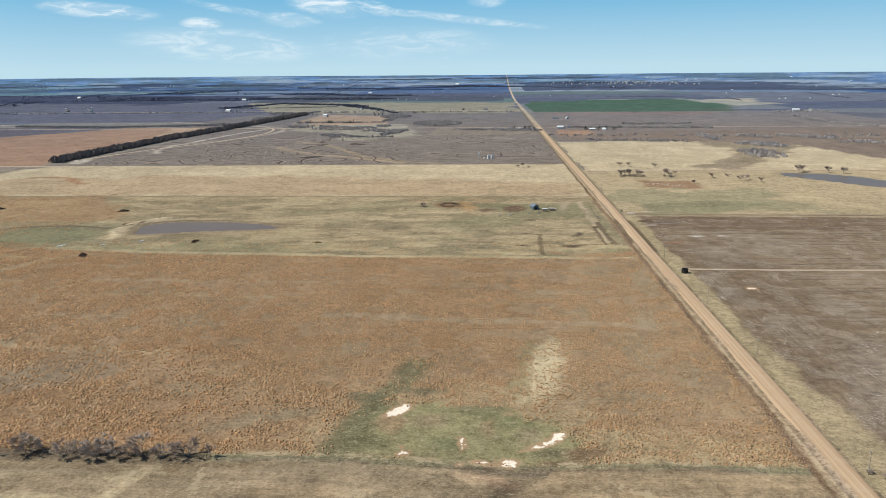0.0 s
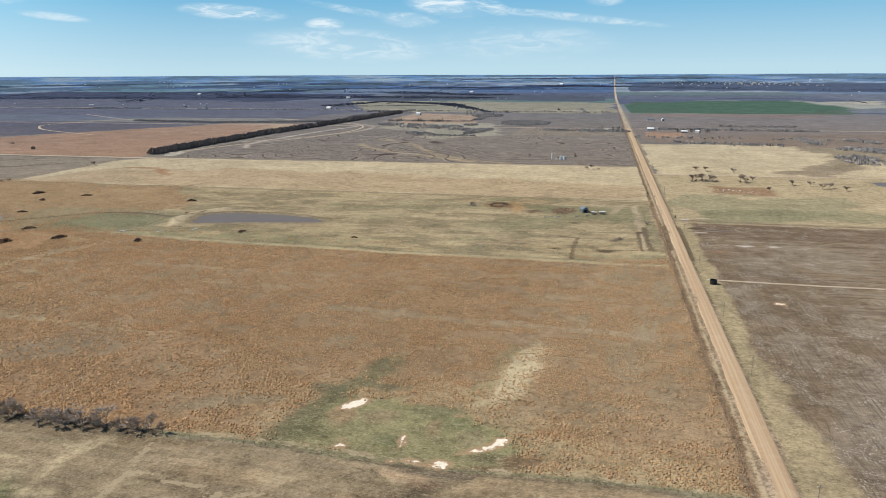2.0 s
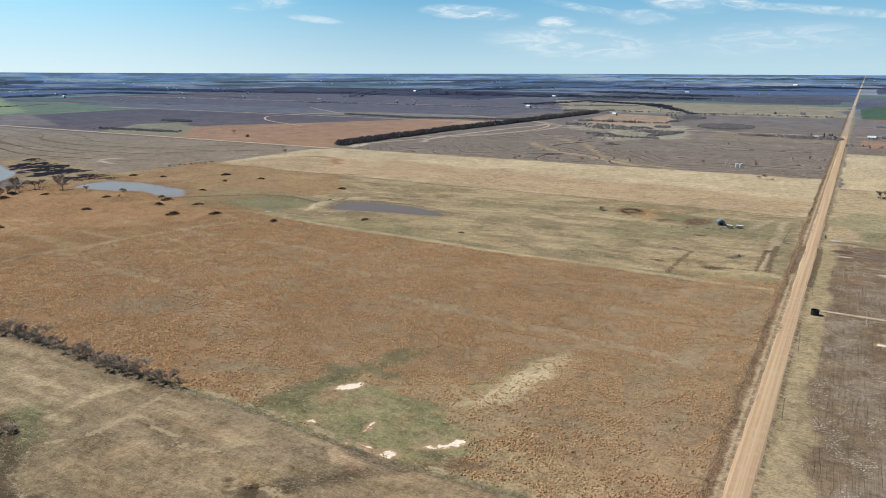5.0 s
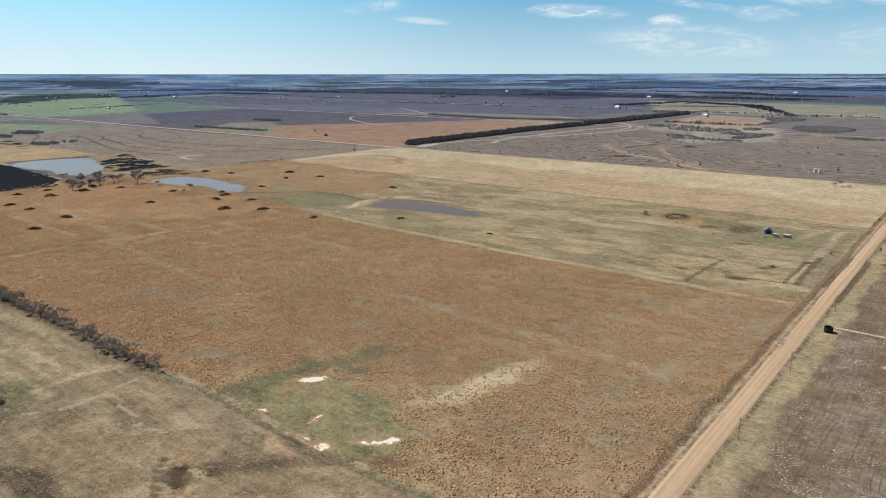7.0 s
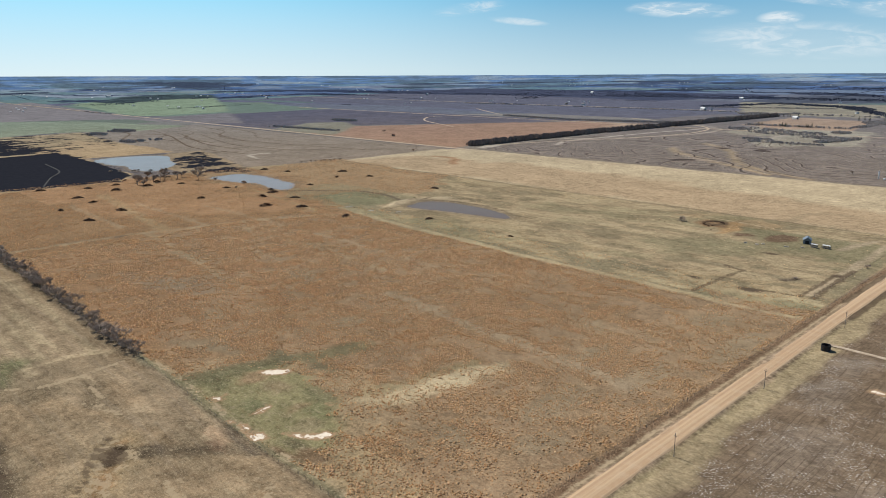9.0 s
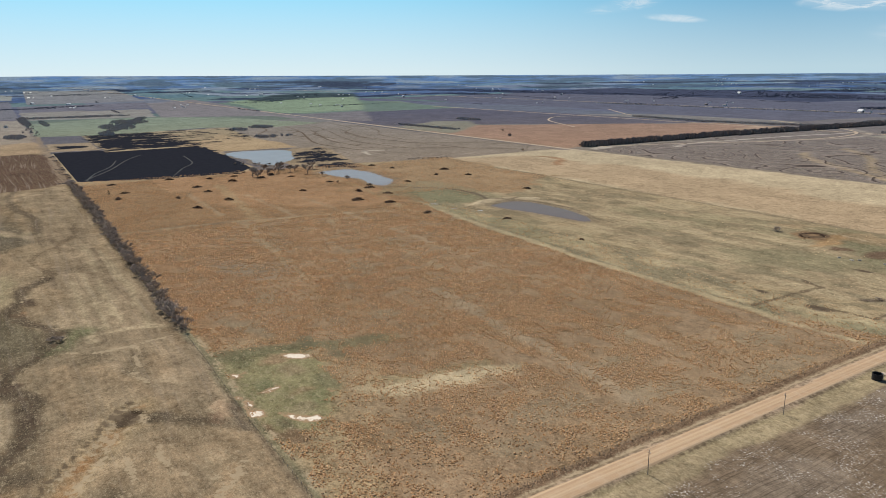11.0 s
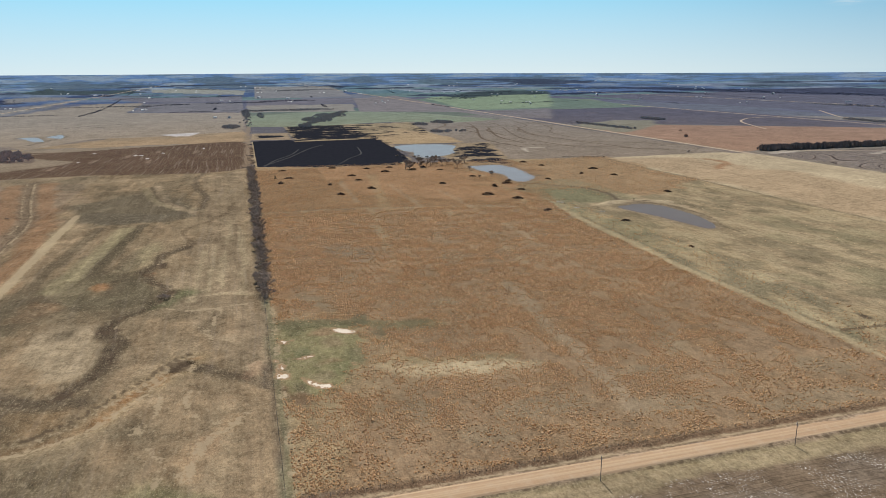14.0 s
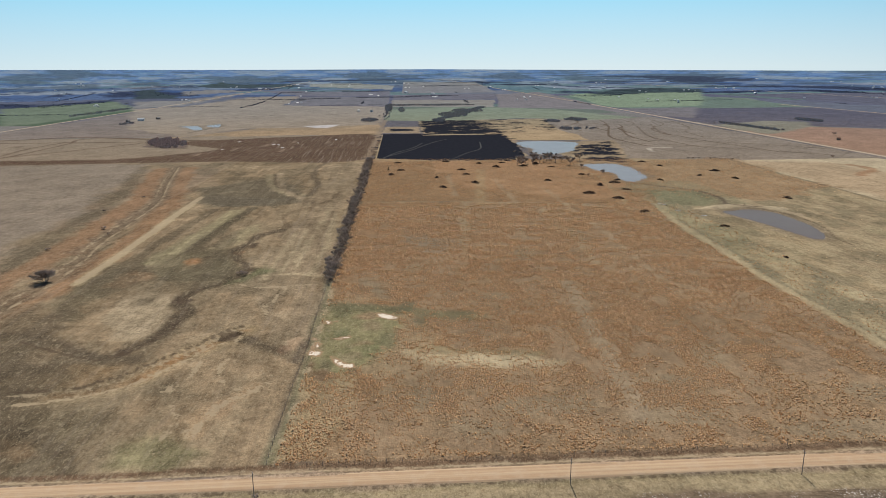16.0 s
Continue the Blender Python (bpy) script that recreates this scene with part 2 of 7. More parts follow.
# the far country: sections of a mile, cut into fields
for family, low, high in ((LAND, 0, 2000), (MID_HAZED, 2000, 3500), (FAR_HAZED, 3500, 1e9)):
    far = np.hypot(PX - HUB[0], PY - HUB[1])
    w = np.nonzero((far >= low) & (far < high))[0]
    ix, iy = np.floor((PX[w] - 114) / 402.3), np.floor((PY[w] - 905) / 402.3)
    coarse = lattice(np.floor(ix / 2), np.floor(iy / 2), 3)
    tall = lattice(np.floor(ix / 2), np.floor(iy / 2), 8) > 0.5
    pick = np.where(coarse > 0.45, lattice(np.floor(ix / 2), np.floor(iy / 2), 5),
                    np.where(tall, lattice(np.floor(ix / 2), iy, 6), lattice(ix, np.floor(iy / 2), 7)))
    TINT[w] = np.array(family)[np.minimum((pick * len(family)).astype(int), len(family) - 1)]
    # haze painted into the field colours, bluer towards the skyline
    rim_haze = smooth(3300, 4450, np.hypot(MX[w] - HUB[0], MY[w] - HUB[1]))[:, None] * 0.7
    TINT[w] = TINT[w] * (1 - rim_haze) + np.array((0.105, 0.165, 0.285)) * rim_haze
# wooded creeks; blue tone and fade with distance are haze in the colour
creek = np.abs(value_noise(PX, PY * 1.7, 2600, 31, 4) - 0.5)
creek = np.minimum(creek, np.abs(value_noise(PX * 0.8, PY * 1.3, 3100, 57, 4) - 0.5))
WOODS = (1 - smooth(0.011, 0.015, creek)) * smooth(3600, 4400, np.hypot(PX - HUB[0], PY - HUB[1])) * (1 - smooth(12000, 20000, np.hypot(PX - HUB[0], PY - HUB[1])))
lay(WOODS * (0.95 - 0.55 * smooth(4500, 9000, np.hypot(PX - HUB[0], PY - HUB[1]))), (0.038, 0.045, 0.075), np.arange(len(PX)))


def wood(points, width):
    """A long band of far woods, in a dark blue that carries painted haze."""
    w = near_to(points, width * 2)
    d = off_line(PX[w], PY[w], points) + (value_noise(PX[w], PY[w], 300, 33, 3) - 0.5) * width * 1.3
    m = 1 - smooth(width * 0.46, width * 0.5, d)
    WOODS[w] = np.maximum(WOODS[w], m)
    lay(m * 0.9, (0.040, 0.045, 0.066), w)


reach = np.hypot(MX - HUB[0], MY - HUB[1])
streaks = value_noise(np.degrees(np.arctan2(-(MX - HUB[0]), MY - HUB[1])) * 60, reach, 170, 37, 4)
lay(smooth(0.53, 0.60, streaks) * 0.7 * smooth(3300, 3700, reach), (0.070, 0.083, 0.092), np.arange(len(PX)))
lay(smooth(0.44, 0.37, streaks) * 0.5 * smooth(3300, 3700, reach), (0.255, 0.250, 0.232), np.arange(len(PX)))
CREEK_WOODS = [
    ([(-2673, -1359), (-2435, -1090), (-2699, -1059), (-3083, -1056)], 130), ([(-3468, -1180), (-4200, -1330), (-3545, -921)], 260), ([(-3578, -1589), (-3926, -1607)], 90),
    ([(-3565, 1207), (-3142, 1348), (-3235, 1823)], 190), ([(-3157, 1786), (-3301, 2407), (-2639, 2347)], 150), ([(-2876, 1147), (-3256, 1372)], 110), ([(-3516, 1572), (-3400, 1710), (-3194, 1819)], 230),
    ([(-4213, 2364), (-3928, 2879), (-2702, 2758), (-2024, 2819)], 260), ([(-10399, 3783), (-8424, 4001), (-6084, 3182)], 900), ([(-6196, -1461), (-6434, -873)], 420),
    ([(-7941, -809), (-8707, -426), (-9254, 455)], 600), ([(-4675, -735), (-4463, -299)], 130), ([(-5200, 300), (-5400, 1500)], 260), ([(-6500, 900), (-6100, 2200)], 420),
]
VALLEY_WOODS = [
    ([(-2108, 2952), (-2187, 3415), (-1691, 3154), (-1124, 2907)], 240), ([(-1639, 3662), (-1018, 3651), (-486, 3300)], 200), ([(-2509, 3485), (-1927, 3532), (-1420, 4296)], 240),
    ([(-1770, 2494), (-1947, 2900), (-1563, 2891)], 120), ([(-1155, 3095), (-817, 2991), (-453, 2988)], 130), ([(-1104, 4441), (-312, 4596)], 330), ([(-324, 5011), (757, 4186), (1957, 3664)], 300),
    ([(-841, 2326), (-751, 2610), (-468, 2457), (-257, 2034)], 46), ([(-4600, 4800), (-3000, 6200)], 600), ([(-1500, 7800), (800, 8000)], 700), ([(-2900, -300), (-3100, 500)], 60), ([(200, 5600), (1900, 5000)], 500),
]
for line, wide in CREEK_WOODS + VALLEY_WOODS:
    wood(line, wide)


# ---- plan of the fields ----
# country past the home sections
field([(-570, 930), (106, 938), (106, 1335), (-560, 1290)], GREY_STUBBLE, terrace=1.0, speck=0.7)
field([(-580, 1290), (106, 1335), (106, 1500), (-570, 1500)], (0.165, 0.134, 0.116), terrace=0.6)
field([(-1120, 905), (-605, 915), (-605, 1560), (-700, 1530), (-1000, 1250)], RED_EARTH, patchy=20, strength=0.9)
field([(-1180, 905), (-1040, 905), (-1010, 1120), (-1240, 1090)], (0.19, 0.16, 0.11))
field([(-2400, 925), (-1150, 925), (-1180, 1500), (-2400, 1520)], (0.118, 0.102, 0.105), terrace=0.3)
field([(-1490, 560), (-600, 560), (-605, 900), (-1490, 890)], (0.215, 0.172, 0.132), terrace=0.25)
field([(-2450, 960), (-1820, 960), (-1830, 1460), (-2500, 1650), (-3300, 1200)], (0.158, 0.168, 0.115))
field([(-2130, 215), (-1480, 215), (-1480, 640), (-1700, 870), (-2050, 860)], (0.138, 0.142, 0.102), patchy=30)
field([(-2330, -600), (-1100, -600), (-1100, 205), (-2330, 205)], (0.195, 0.152, 0.120))
field([(-2330, -560), (-1900, -560), (-1850, 190), (-2330, 190)], (0.145, 0.116, 0.113))
field([(-1400, 20), (-1080, -200), (-1075, 200), (-1330, 205)], (0.27, 0.19, 0.115), patchy=60)
field([(-1185, -107), (-1239, 116), (-1385, 198), (-1085, 200), (-1080, -78)], (0.33, 0.22, 0.125), patchy=30, strength=0.7)
field([(-1330, 26), (-1380, 40), (-1345, 106), (-1255, 86)], (0.50, 0.39, 0.33), soft=3)
field([(-2900, -1010), (-2282, -1006), (-1500, -1000), (-1440, -622), (-1936, -620), (-2076, -610), (-2403, -794)], (0.085, 0.108, 0.062))
field([(-450, 1650), (-240, 1690), (-230, 1900), (-460, 1940)], (0.30, 0.205, 0.135), patchy=30)
field([(-420, 1430), (-180, 1400), (-170, 1620), (-400, 1620)], (0.26, 0.22, 0.16), patchy=60, speck=0.6)
field([(-110, 1340), (100, 1360), (100, 1480), (-100, 1500)], (0.20, 0.16, 0.125))
field([(155, 2030), (690, 2020), (860, 2640), (160, 2660)], WHEAT)
field([(-900, 2050), (100, 2000), (100, 2600), (-900, 2700)], (0.24, 0.19, 0.125), patchy=120)
field([(125, 1510), (900, 1510), (900, 2010), (125, 2010)], (0.165, 0.132, 0.115))
field([(125, 1240), (900, 1240), (900, 1500), (125, 1500)], (0.165, 0.130, 0.112), patchy=30)
field([(135, 1320), (200, 1320), (215, 1430), (140, 1440)], RED_EARTH, patchy=20)
field([(330, 1010), (900, 930), (900, 1230), (330, 1230)], (0.23, 0.17, 0.11), patchy=120)
field([(-2900, 1800), (-700, 1760), (-640, 2080), (-900, 2650), (-2900, 2950)], (0.115, 0.102, 0.110), patchy=30)
field([(-3200, 2750), (-1250, 2620), (-1000, 3300), (-3200, 3800)], (0.06, 0.06, 0.078), patchy=500, size=500)
field([(-900, 2700), (60, 2680), (60, 3200), (-900, 3400)], (0.08, 0.078, 0.085), patchy=420, size=420)
field([(200, 3900), (1900, 3700), (2000, 5400), (200, 5600)], (0.07, 0.075, 0.095), patchy=600, size=600)
field([(-300, 1350), (-270, 1345), (-200, 1388), (-235, 1515), (-290, 1470)], (0.30, 0.25, 0.19), patchy=40, speck=1.0)
field([(-550, 927), (-570, 987), (-616, 1007), (-578, 936)], (0.40, 0.34, 0.27), patchy=20)
strip(curve([(-510, 1060), (-530, 1126), (-519, 1229), (-499, 1373), (-467, 1503)]), 8, (0.44, 0.37, 0.29), 0.85)
strip(curve([(-339, 1137), (-288, 1074), (-193, 1003), (-112, 946)]), 10, (0.34, 0.25, 0.15), 0.8)
strip([(-1001, 1226), (-909, 1203)], 9, (0.42, 0.36, 0.29), 0.85)
field([(596, 2651), (1025, 2794), (916, 2486), (598, 2549)], (0.33, 0.26, 0.18))
# across the road
field([(121, 870), (900, 870), (900, 930), (500, 1200), (330, 1225), (121, 1215)], HAY, patchy=14)
field([(121, 600), (900, 600), (900, 872), (121, 872)], PALE_GRASS, patchy=0)
field([(130, 620), (300, 620), (280, 730), (140, 740)], (0.19, 0.18, 0.11), patchy=110, strength=0.6)
field([(170, 745), (230, 745), (225, 790), (170, 785)], (0.24, 0.15, 0.09), patchy=30)
field([(121, -900), (900, -900), (900, 590), (121, 608)], CLOD, furrow=1.0, speck=1.1)
field([(190, 300), (900, 290), (900, 590), (126, 608), (126, 540), (185, 520)], CLOD, soft=12, furrow=0.0, cross=1.0)
field([(130, 548), (900, 530), (900, 588), (130, 606)], DARK_EARTH, strength=0.55, cross=0.4)
field([(118, -900), (130, -900), (129, 602), (118, 602)], (0.285, 0.225, 0.135), patchy=7, size=14, furrow=0, cross=0, speck=0)
field([(119, 150), (137, 180), (131, 300), (119, 330)], (0.275, 0.215, 0.13), patchy=14, furrow=0, cross=0, speck=0)
strip([(120, 868), (330, 874), (900, 868)], 7, DUST, 0.8)
strip([(120, 601), (500, 594), (900, 590)], 5, PALE_GRASS, 0.7)
spot(147, 572, 14, 6, (0.10, 0.08, 0.075), 0.8)
for x, y, r in ((138, 415, 9), (140, 380, 10), (150, 330, 14), (165, 270, 20), (178, 300, 18), (150, 240, 16), (190, 360, 16), (160, 470, 20), (205, 500, 26)):
    spot(x, y, r, r * 1.7, (0.24, 0.20, 0.16), 0.3, speck=1.4)
strip([(390, 800), (440, 720), (520, 690)], 16, (0.16, 0.13, 0.09), 0.6)

# fields by their fences: wheat, grazed draws, ploughland and stubble
field([(-3222, 1269), (-3115, 1579), (-2351, 1560), (-1807, 1524), (-1905, 962), (-2099, 870), (-2848, 887)], (0.138, 0.160, 0.112))
field([(-1857, 930), (-1818, 1497), (-1403, 1543), (-800, 1560), (-893, 1404), (-1128, 1108), (-1258, 1000), (-1280, 925)], (0.104, 0.090, 0.098), terrace=0.25)
field([(-1115, 1097), (-893, 1404), (-791, 1536), (-639, 1545), (-606, 1192), (-612, 960), (-640, 916), (-900, 925), (-1060, 1030)], (0.275, 0.165, 0.110), patchy=24)
field([(-1290, 1085), (-1250, 1154), (-1128, 1108), (-1050, 1030), (-960, 925), (-1200, 925)], (0.205, 0.178, 0.125), patchy=30)
field([(-640, 1330), (-605, 1300), (-585, 1480), (-640, 1545), (-700, 1540)], (0.33, 0.215, 0.140), patchy=20)
field([(389, 2770), (728, 2815), (1000, 2420), (785, 2290), (600, 2500)], (0.27, 0.225, 0.165), soft=8)
field([(132, 2494), (257, 2598), (389, 2758), (728, 2800), (785, 2303), (532, 2036), (137, 2023)], (0.070, 0.098, 0.062))
field([(160, 1900), (560, 1880), (640, 1990), (160, 2005)], (0.185, 0.130, 0.105), patchy=60)
field([(149, 1329), (378, 1414), (809, 1483), (900, 1400), (540, 975), (501, 1144), (348, 1212), (151, 1250)], (0.170, 0.126, 0.100), patchy=12)
field([(345, 1210), (376, 1090), (352, 1015), (250, 890), (330, 890), (392, 1000), (470, 1090), (520, 1165)], (0.215, 0.168, 0.115), patchy=46, size=30)
field([(-445, 1711), (-434, 1958), (-271, 1888), (-226, 1622), (-381, 1574)], (0.31, 0.205, 0.135), patchy=16)
field([(-292, 1340), (-270, 1560), (-166, 1596), (-126, 1331), (-240, 1253)], (0.25, 0.215, 0.16), patchy=70, size=30, speck=1.2)

# the hay meadow and the grazed pasture
field([(-610, 690), (106, 690), (106, 932), (-575, 915), (-612, 880)], HAY, soft=1.5)
field([(-600, 694), (100, 694), (102, 770), (-150, 815), (-400, 830), (-560, 790)], (0.352, 0.252, 0.155), soft=14, patchy=60, strength=0.85)
field([(-640, 206), (104, 206), (104, 690), (-610, 690), (-650, 560)], TAN_GRASS, tuft=0.14)
field([(-330, 500), (60, 500), (104, 560), (104, 690), (-330, 690)], (0.272, 0.208, 0.128), patchy=160, size=90, strength=0.75)
w = near_to([(-600, 462), (103, 688)], 0)
mottle = value_noise(PX[w] / 2.4, PY[w], 10, 81, 4)
lay(smooth(0.53, 0.60, mottle) * 0.7, (0.180, 0.150, 0.092), w, cross=0.4)
lay(smooth(0.46, 0.40, mottle) * 0.6, (0.355, 0.285, 0.172), w, cross=0.4)
greens = value_noise(PX[w] / 1.8, PY[w], 34, 83, 4)
lay(smooth(0.57, 0.68, greens) * 0.4, (0.190, 0.172, 0.098), w)
field([(10, 590), (100, 590), (90, 650), (0, 655)], (0.17, 0.155, 0.09), patchy=40, strength=0.8)
field([(-80, 655), (20, 655), (10, 678), (-70, 675)], (0.30, 0.205, 0.115), patchy=26, strength=0.5)
field([(-22, 632), (-30, 668), (-13, 656), (-6, 632), (-14, 614)], (0.33, 0.205, 0.10), soft=3, patchy=8, size=9, strength=0.85)
field([(-46, 640), (-44, 660), (-26, 656), (-20, 638), (-34, 632)], (0.20, 0.125, 0.07), soft=3, patchy=6, size=8)
field([(-60, 650), (-42, 686), (-14, 686), (-28, 661)], (0.155, 0.14, 0.08), soft=4, patchy=12, size=12, strength=0.7)
field([(14, 622), (20, 640), (36, 644), (42, 628), (30, 618), (18, 614)], (0.125, 0.082, 0.054), soft=2, patchy=7, size=8)
field([(-8, 624), (4, 630), (10, 624), (0, 615)], (0.115, 0.075, 0.048), soft=2, patchy=5, size=8)
field([(-41, 554), (-24, 595), (11, 604), (60, 600), (22, 568), (-15, 533)], (0.185, 0.168, 0.098), soft=8, patchy=34, size=20, strength=0.6)
for k in range(13):
    blot(-33 + 7.5 * math.cos(k * 0.48) + 1.2 * math.sin(k * 5.1), 648 + 8 * math.sin(k * 0.48) + 1.5 * math.cos(k * 3.7), 3.4, 3.4)
etch("straw", curve([(58, 646), (63, 668), (80, 685), (102, 684)]), 2.4)
strip(curve([(8, 691), (8, 730), (20, 747), (36, 749)]), 6, (0.26, 0.20, 0.125), 0.6)
strip([(24, 680), (11, 659)], 6, (0.16, 0.135, 0.085), 0.7)
etch("straw", curve([(-58, 668), (-20, 664), (30, 655), (82, 650)]), 2.5)
spot(-58, 640, 6, 4, (0.10, 0.085, 0.07), 0.8)

# the red bluestem pasture
field([(-686, 207), (104, 207), (104, 480), (60, 455), (0, 458), (-60, 458), (-136, 460), (-250, 466), (-300, 476), (-420, 520), (-520, 560), (-640, 560)], RED_GRASS, soft=3, tuft=1.0)
field([(-640, 560), (-420, 500), (-330, 560), (-400, 690), (-610, 690)], (0.285, 0.190, 0.108), patchy=100, tuft=0.6, strength=0.85)
field([(-660, 300), (-420, 300), (-330, 480), (-560, 460), (-650, 410)], (0.285, 0.175, 0.098), patchy=130, tuft=0.6, strength=0.85)
field([(-300, 210), (-95, 210), (-130, 300), (-310, 300)], (0.225, 0.138, 0.078), patchy=50, strength=0.7, tuft=0.9)
field([(-330, 300), (-110, 270), (-60, 440), (-300, 440)], (0.225, 0.148, 0.088), patchy=150, strength=0.55, tuft=1.0)
field([(40, 270), (103, 230), (103, 480), (60, 470)], (0.255, 0.175, 0.105), patchy=60, strength=0.75, tuft=0.6)
field([(-90, 205), (15, 207), (103, 206), (103, 222), (50, 232), (-40, 214)], TAN_GRASS, patchy=14, strength=0.7, tuft=0.5)
for x, y, rx, ry in ((70, 300, 9, 22), (82, 345, 8, 24), (60, 255, 14, 8), (84, 270, 8, 14), (52, 350, 6, 16), (30, 380, 14, 9), (95, 400, 7, 30),
                     (-190, 262, 14, 9), (-240, 300, 22, 9), (-120, 255, 10, 8), (-150, 330, 18, 8), (-60, 300, 9, 14), (-200, 380, 24, 8), (70, 430, 10, 16)):
    spot(x, y, rx, ry, (0.232, 0.172, 0.108), 0.75, tuft=0.2)
field([(13, 246), (20, 275), (24, 303), (32, 319), (39, 311), (32, 275), (27, 247)], (0.43, 0.342, 0.215), soft=4, patchy=10, size=11, strength=0.8, tuft=0.12)
strip(curve([(11, 252), (17, 280), (21, 306)]), 6, (0.185, 0.152, 0.085), 0.6, tuft=0.4)
strip(curve([(-82, 342), (-45, 341), (-15, 338), (30, 336), (55, 335), (84, 330)]), 8, (0.265, 0.195, 0.125), 0.8, tuft=0.1)
strip([(-560, 345), (-420, 330), (-330, 320)], 10, TAN_GRASS, 0.5)
strip(curve([(-345, 308), (-323, 305), (-259, 299), (-176, 291), (-140, 290)]), 6, (0.30, 0.225, 0.14), 0.6, tuft=0.2)
strip([(-300, 371), (-264, 372), (-195, 373), (-120, 372)], 4, (0.29, 0.22, 0.135), 0.6, tuft=0.2)
for line in ([(-520, 302), (-380, 300)], [(-480, 352), (-300, 356)], [(-330, 340), (-190, 338)], [(-260, 402), (-90, 400)], [(-420, 395), (-290, 398)]):
    strip(line, 4.5, (0.30, 0.228, 0.148), 0.5, ragged=0.9, tuft=0.35)
field([(-256, 250), (-209, 271), (-179, 295), (-160, 268), (-193, 236)], (0.215, 0.158, 0.105), soft=5, patchy=30, strength=0.75, tuft=0.3)
field([(-102, 222), (-79, 244), (-62, 238), (-80, 224)], (0.20, 0.155, 0.10), soft=4, patchy=16, strength=0.7, tuft=0.25)
# bare grey gaps where the mower ran
w = near_to([(-330, 215), (102, 490)], 0)
gaps = smooth(0.545, 0.60, value_noise(PX[w] / 2.0, PY[w], 11, 91, 4)) * (0.45 + 0.55 * smooth(-60, 40, PX[w]))
gaps = np.maximum(gaps, smooth(0.58, 0.64, value_noise(PX[w], PY[w], 16, 92, 4)) * 0.7)
lay(gaps * 0.95 * smooth(0.5, 0.8, COVER["tuft"][w]), (0.238, 0.162, 0.098), w, tuft=0.02)
strip(curve([(-330, 482), (-254, 470), (-180, 467), (-136, 465), (-54, 461), (0, 462), (64, 459), (100, 462)]), 4.6, (0.34, 0.265, 0.16), 0.75, ragged=0.8, tuft=0.0)
strip(curve([(-352, 207), (-347, 280), (-338, 330), (-322, 399), (-300, 446), (-262, 470)]), 5.5, (0.31, 0.235, 0.148), 0.8, ragged=0.5, tuft=0.1)
strip(curve([(-250, 474), (-136, 470), (-54, 465), (0, 466), (60, 464)]), 2.6, (0.16, 0.135, 0.085), 0.7)
strip([(-300, 452), (-480, 475), (-560, 470)], 5, TAN_GRASS, 0.6)
blot(-237, 258, 5, 9)
blot(-345, 288, 4, 9)
w = near_to([(-686, 207), (103, 500)], 0)
middle = TINT[w].mean(0)
TINT[w] = middle * (TINT[w] / middle) ** 1.2
TINT[w] *= 1 + COVER["tuft"][w][:, None] * np.array((0.09, 0.09, 0.07))
# the green hollow round the alkali spots
field([(-60, 206), (50, 206), (56, 240), (20, 262), (-20, 262), (-60, 250)], TAN_GRASS, soft=10, patchy=22, size=20, strength=0.6, tuft=0.45)
field([(-48, 206), (33, 206), (36, 221), (26, 236), (4, 240), (-18, 245), (-40, 246), (-50, 218)], GREEN_GRASS, soft=4, patchy=11, size=9, tuft=0.03)
strip(curve([(-50, 210), (-46, 228), (-39, 248), (-32, 268), (-29, 283)]), 10, (0.115, 0.108, 0.06), 0.8, tuft=0.1)
for x, y, rx, ry, c in ((-20, 232, 9, 6, (0.20, 0.15, 0.09)), (12, 232, 10, 5, (0.15, 0.15, 0.075)), (-40, 216, 8, 6, (0.115, 0.11, 0.06)), (24, 214, 10, 4, (0.115, 0.10, 0.06)), (-12, 218, 7, 5, (0.125, 0.125, 0.066)),
                        (0, 240, 9, 5, (0.13, 0.125, 0.068)), (-46, 250, 10, 6, (0.105, 0.098, 0.058)), (-24, 256, 12, 4, (0.12, 0.105, 0.062)), (16, 224, 6, 6, (0.21, 0.17, 0.10))):
    spot(x, y, rx, ry, c, 0.75, tuft=0.03)
spot(34, 213, 10, 5, (0.16, 0.10, 0.06), 0.8, tuft=0)
spot(-34, 231, 6, 8, (0.24, 0.16, 0.095), 0.8, tuft=0)
spot(2, 228, 3, 7, (0.22, 0.16, 0.09), 0.8, tuft=0)
salt([(-38.5, 233.2), (-33.6, 241.3), (-28.2, 245.7), (-26.8, 241.5), (-31.3, 235.0)])
salt([(11.8, 214.9), (21.8, 217.7), (27.9, 221.5), (29.5, 226.2), (24.3, 225.9), (24.0, 222.1), (17.1, 218.5)])
salt([(10.2, 203.9), (11.9, 209.5), (6.2, 210.6), (5.1, 205.3)])
salt([(3.8, 205.1), (1.4, 208.4), (-4.0, 209.3), (-2.8, 206.9), (0.5, 205.5)])
salt([(-29.6, 207.2), (-28.3, 211.6), (-24.4, 211.4), (-25.5, 208.4)])
salt([(-7.4, 213.3), (-8.9, 223.1), (-7.2, 222.2), (-5.5, 217.6)])
salt([(-8.0, 203.9), (-9.9, 206.3), (-5.7, 206.3)])
for x, y, r in ((-28, 214, 0.8), (9, 238, 1.0), (-31, 222, 0.6), (-17, 207, 0.7)):
    salt([(x - r, y - r), (x + r, y - r * 0.6), (x + r * 0.7, y + r), (x - r * 0.6, y + r * 0.8)])
spot(26, 207.5, 10, 3.5, (0.14, 0.09, 0.055), 0.85, tuft=0)
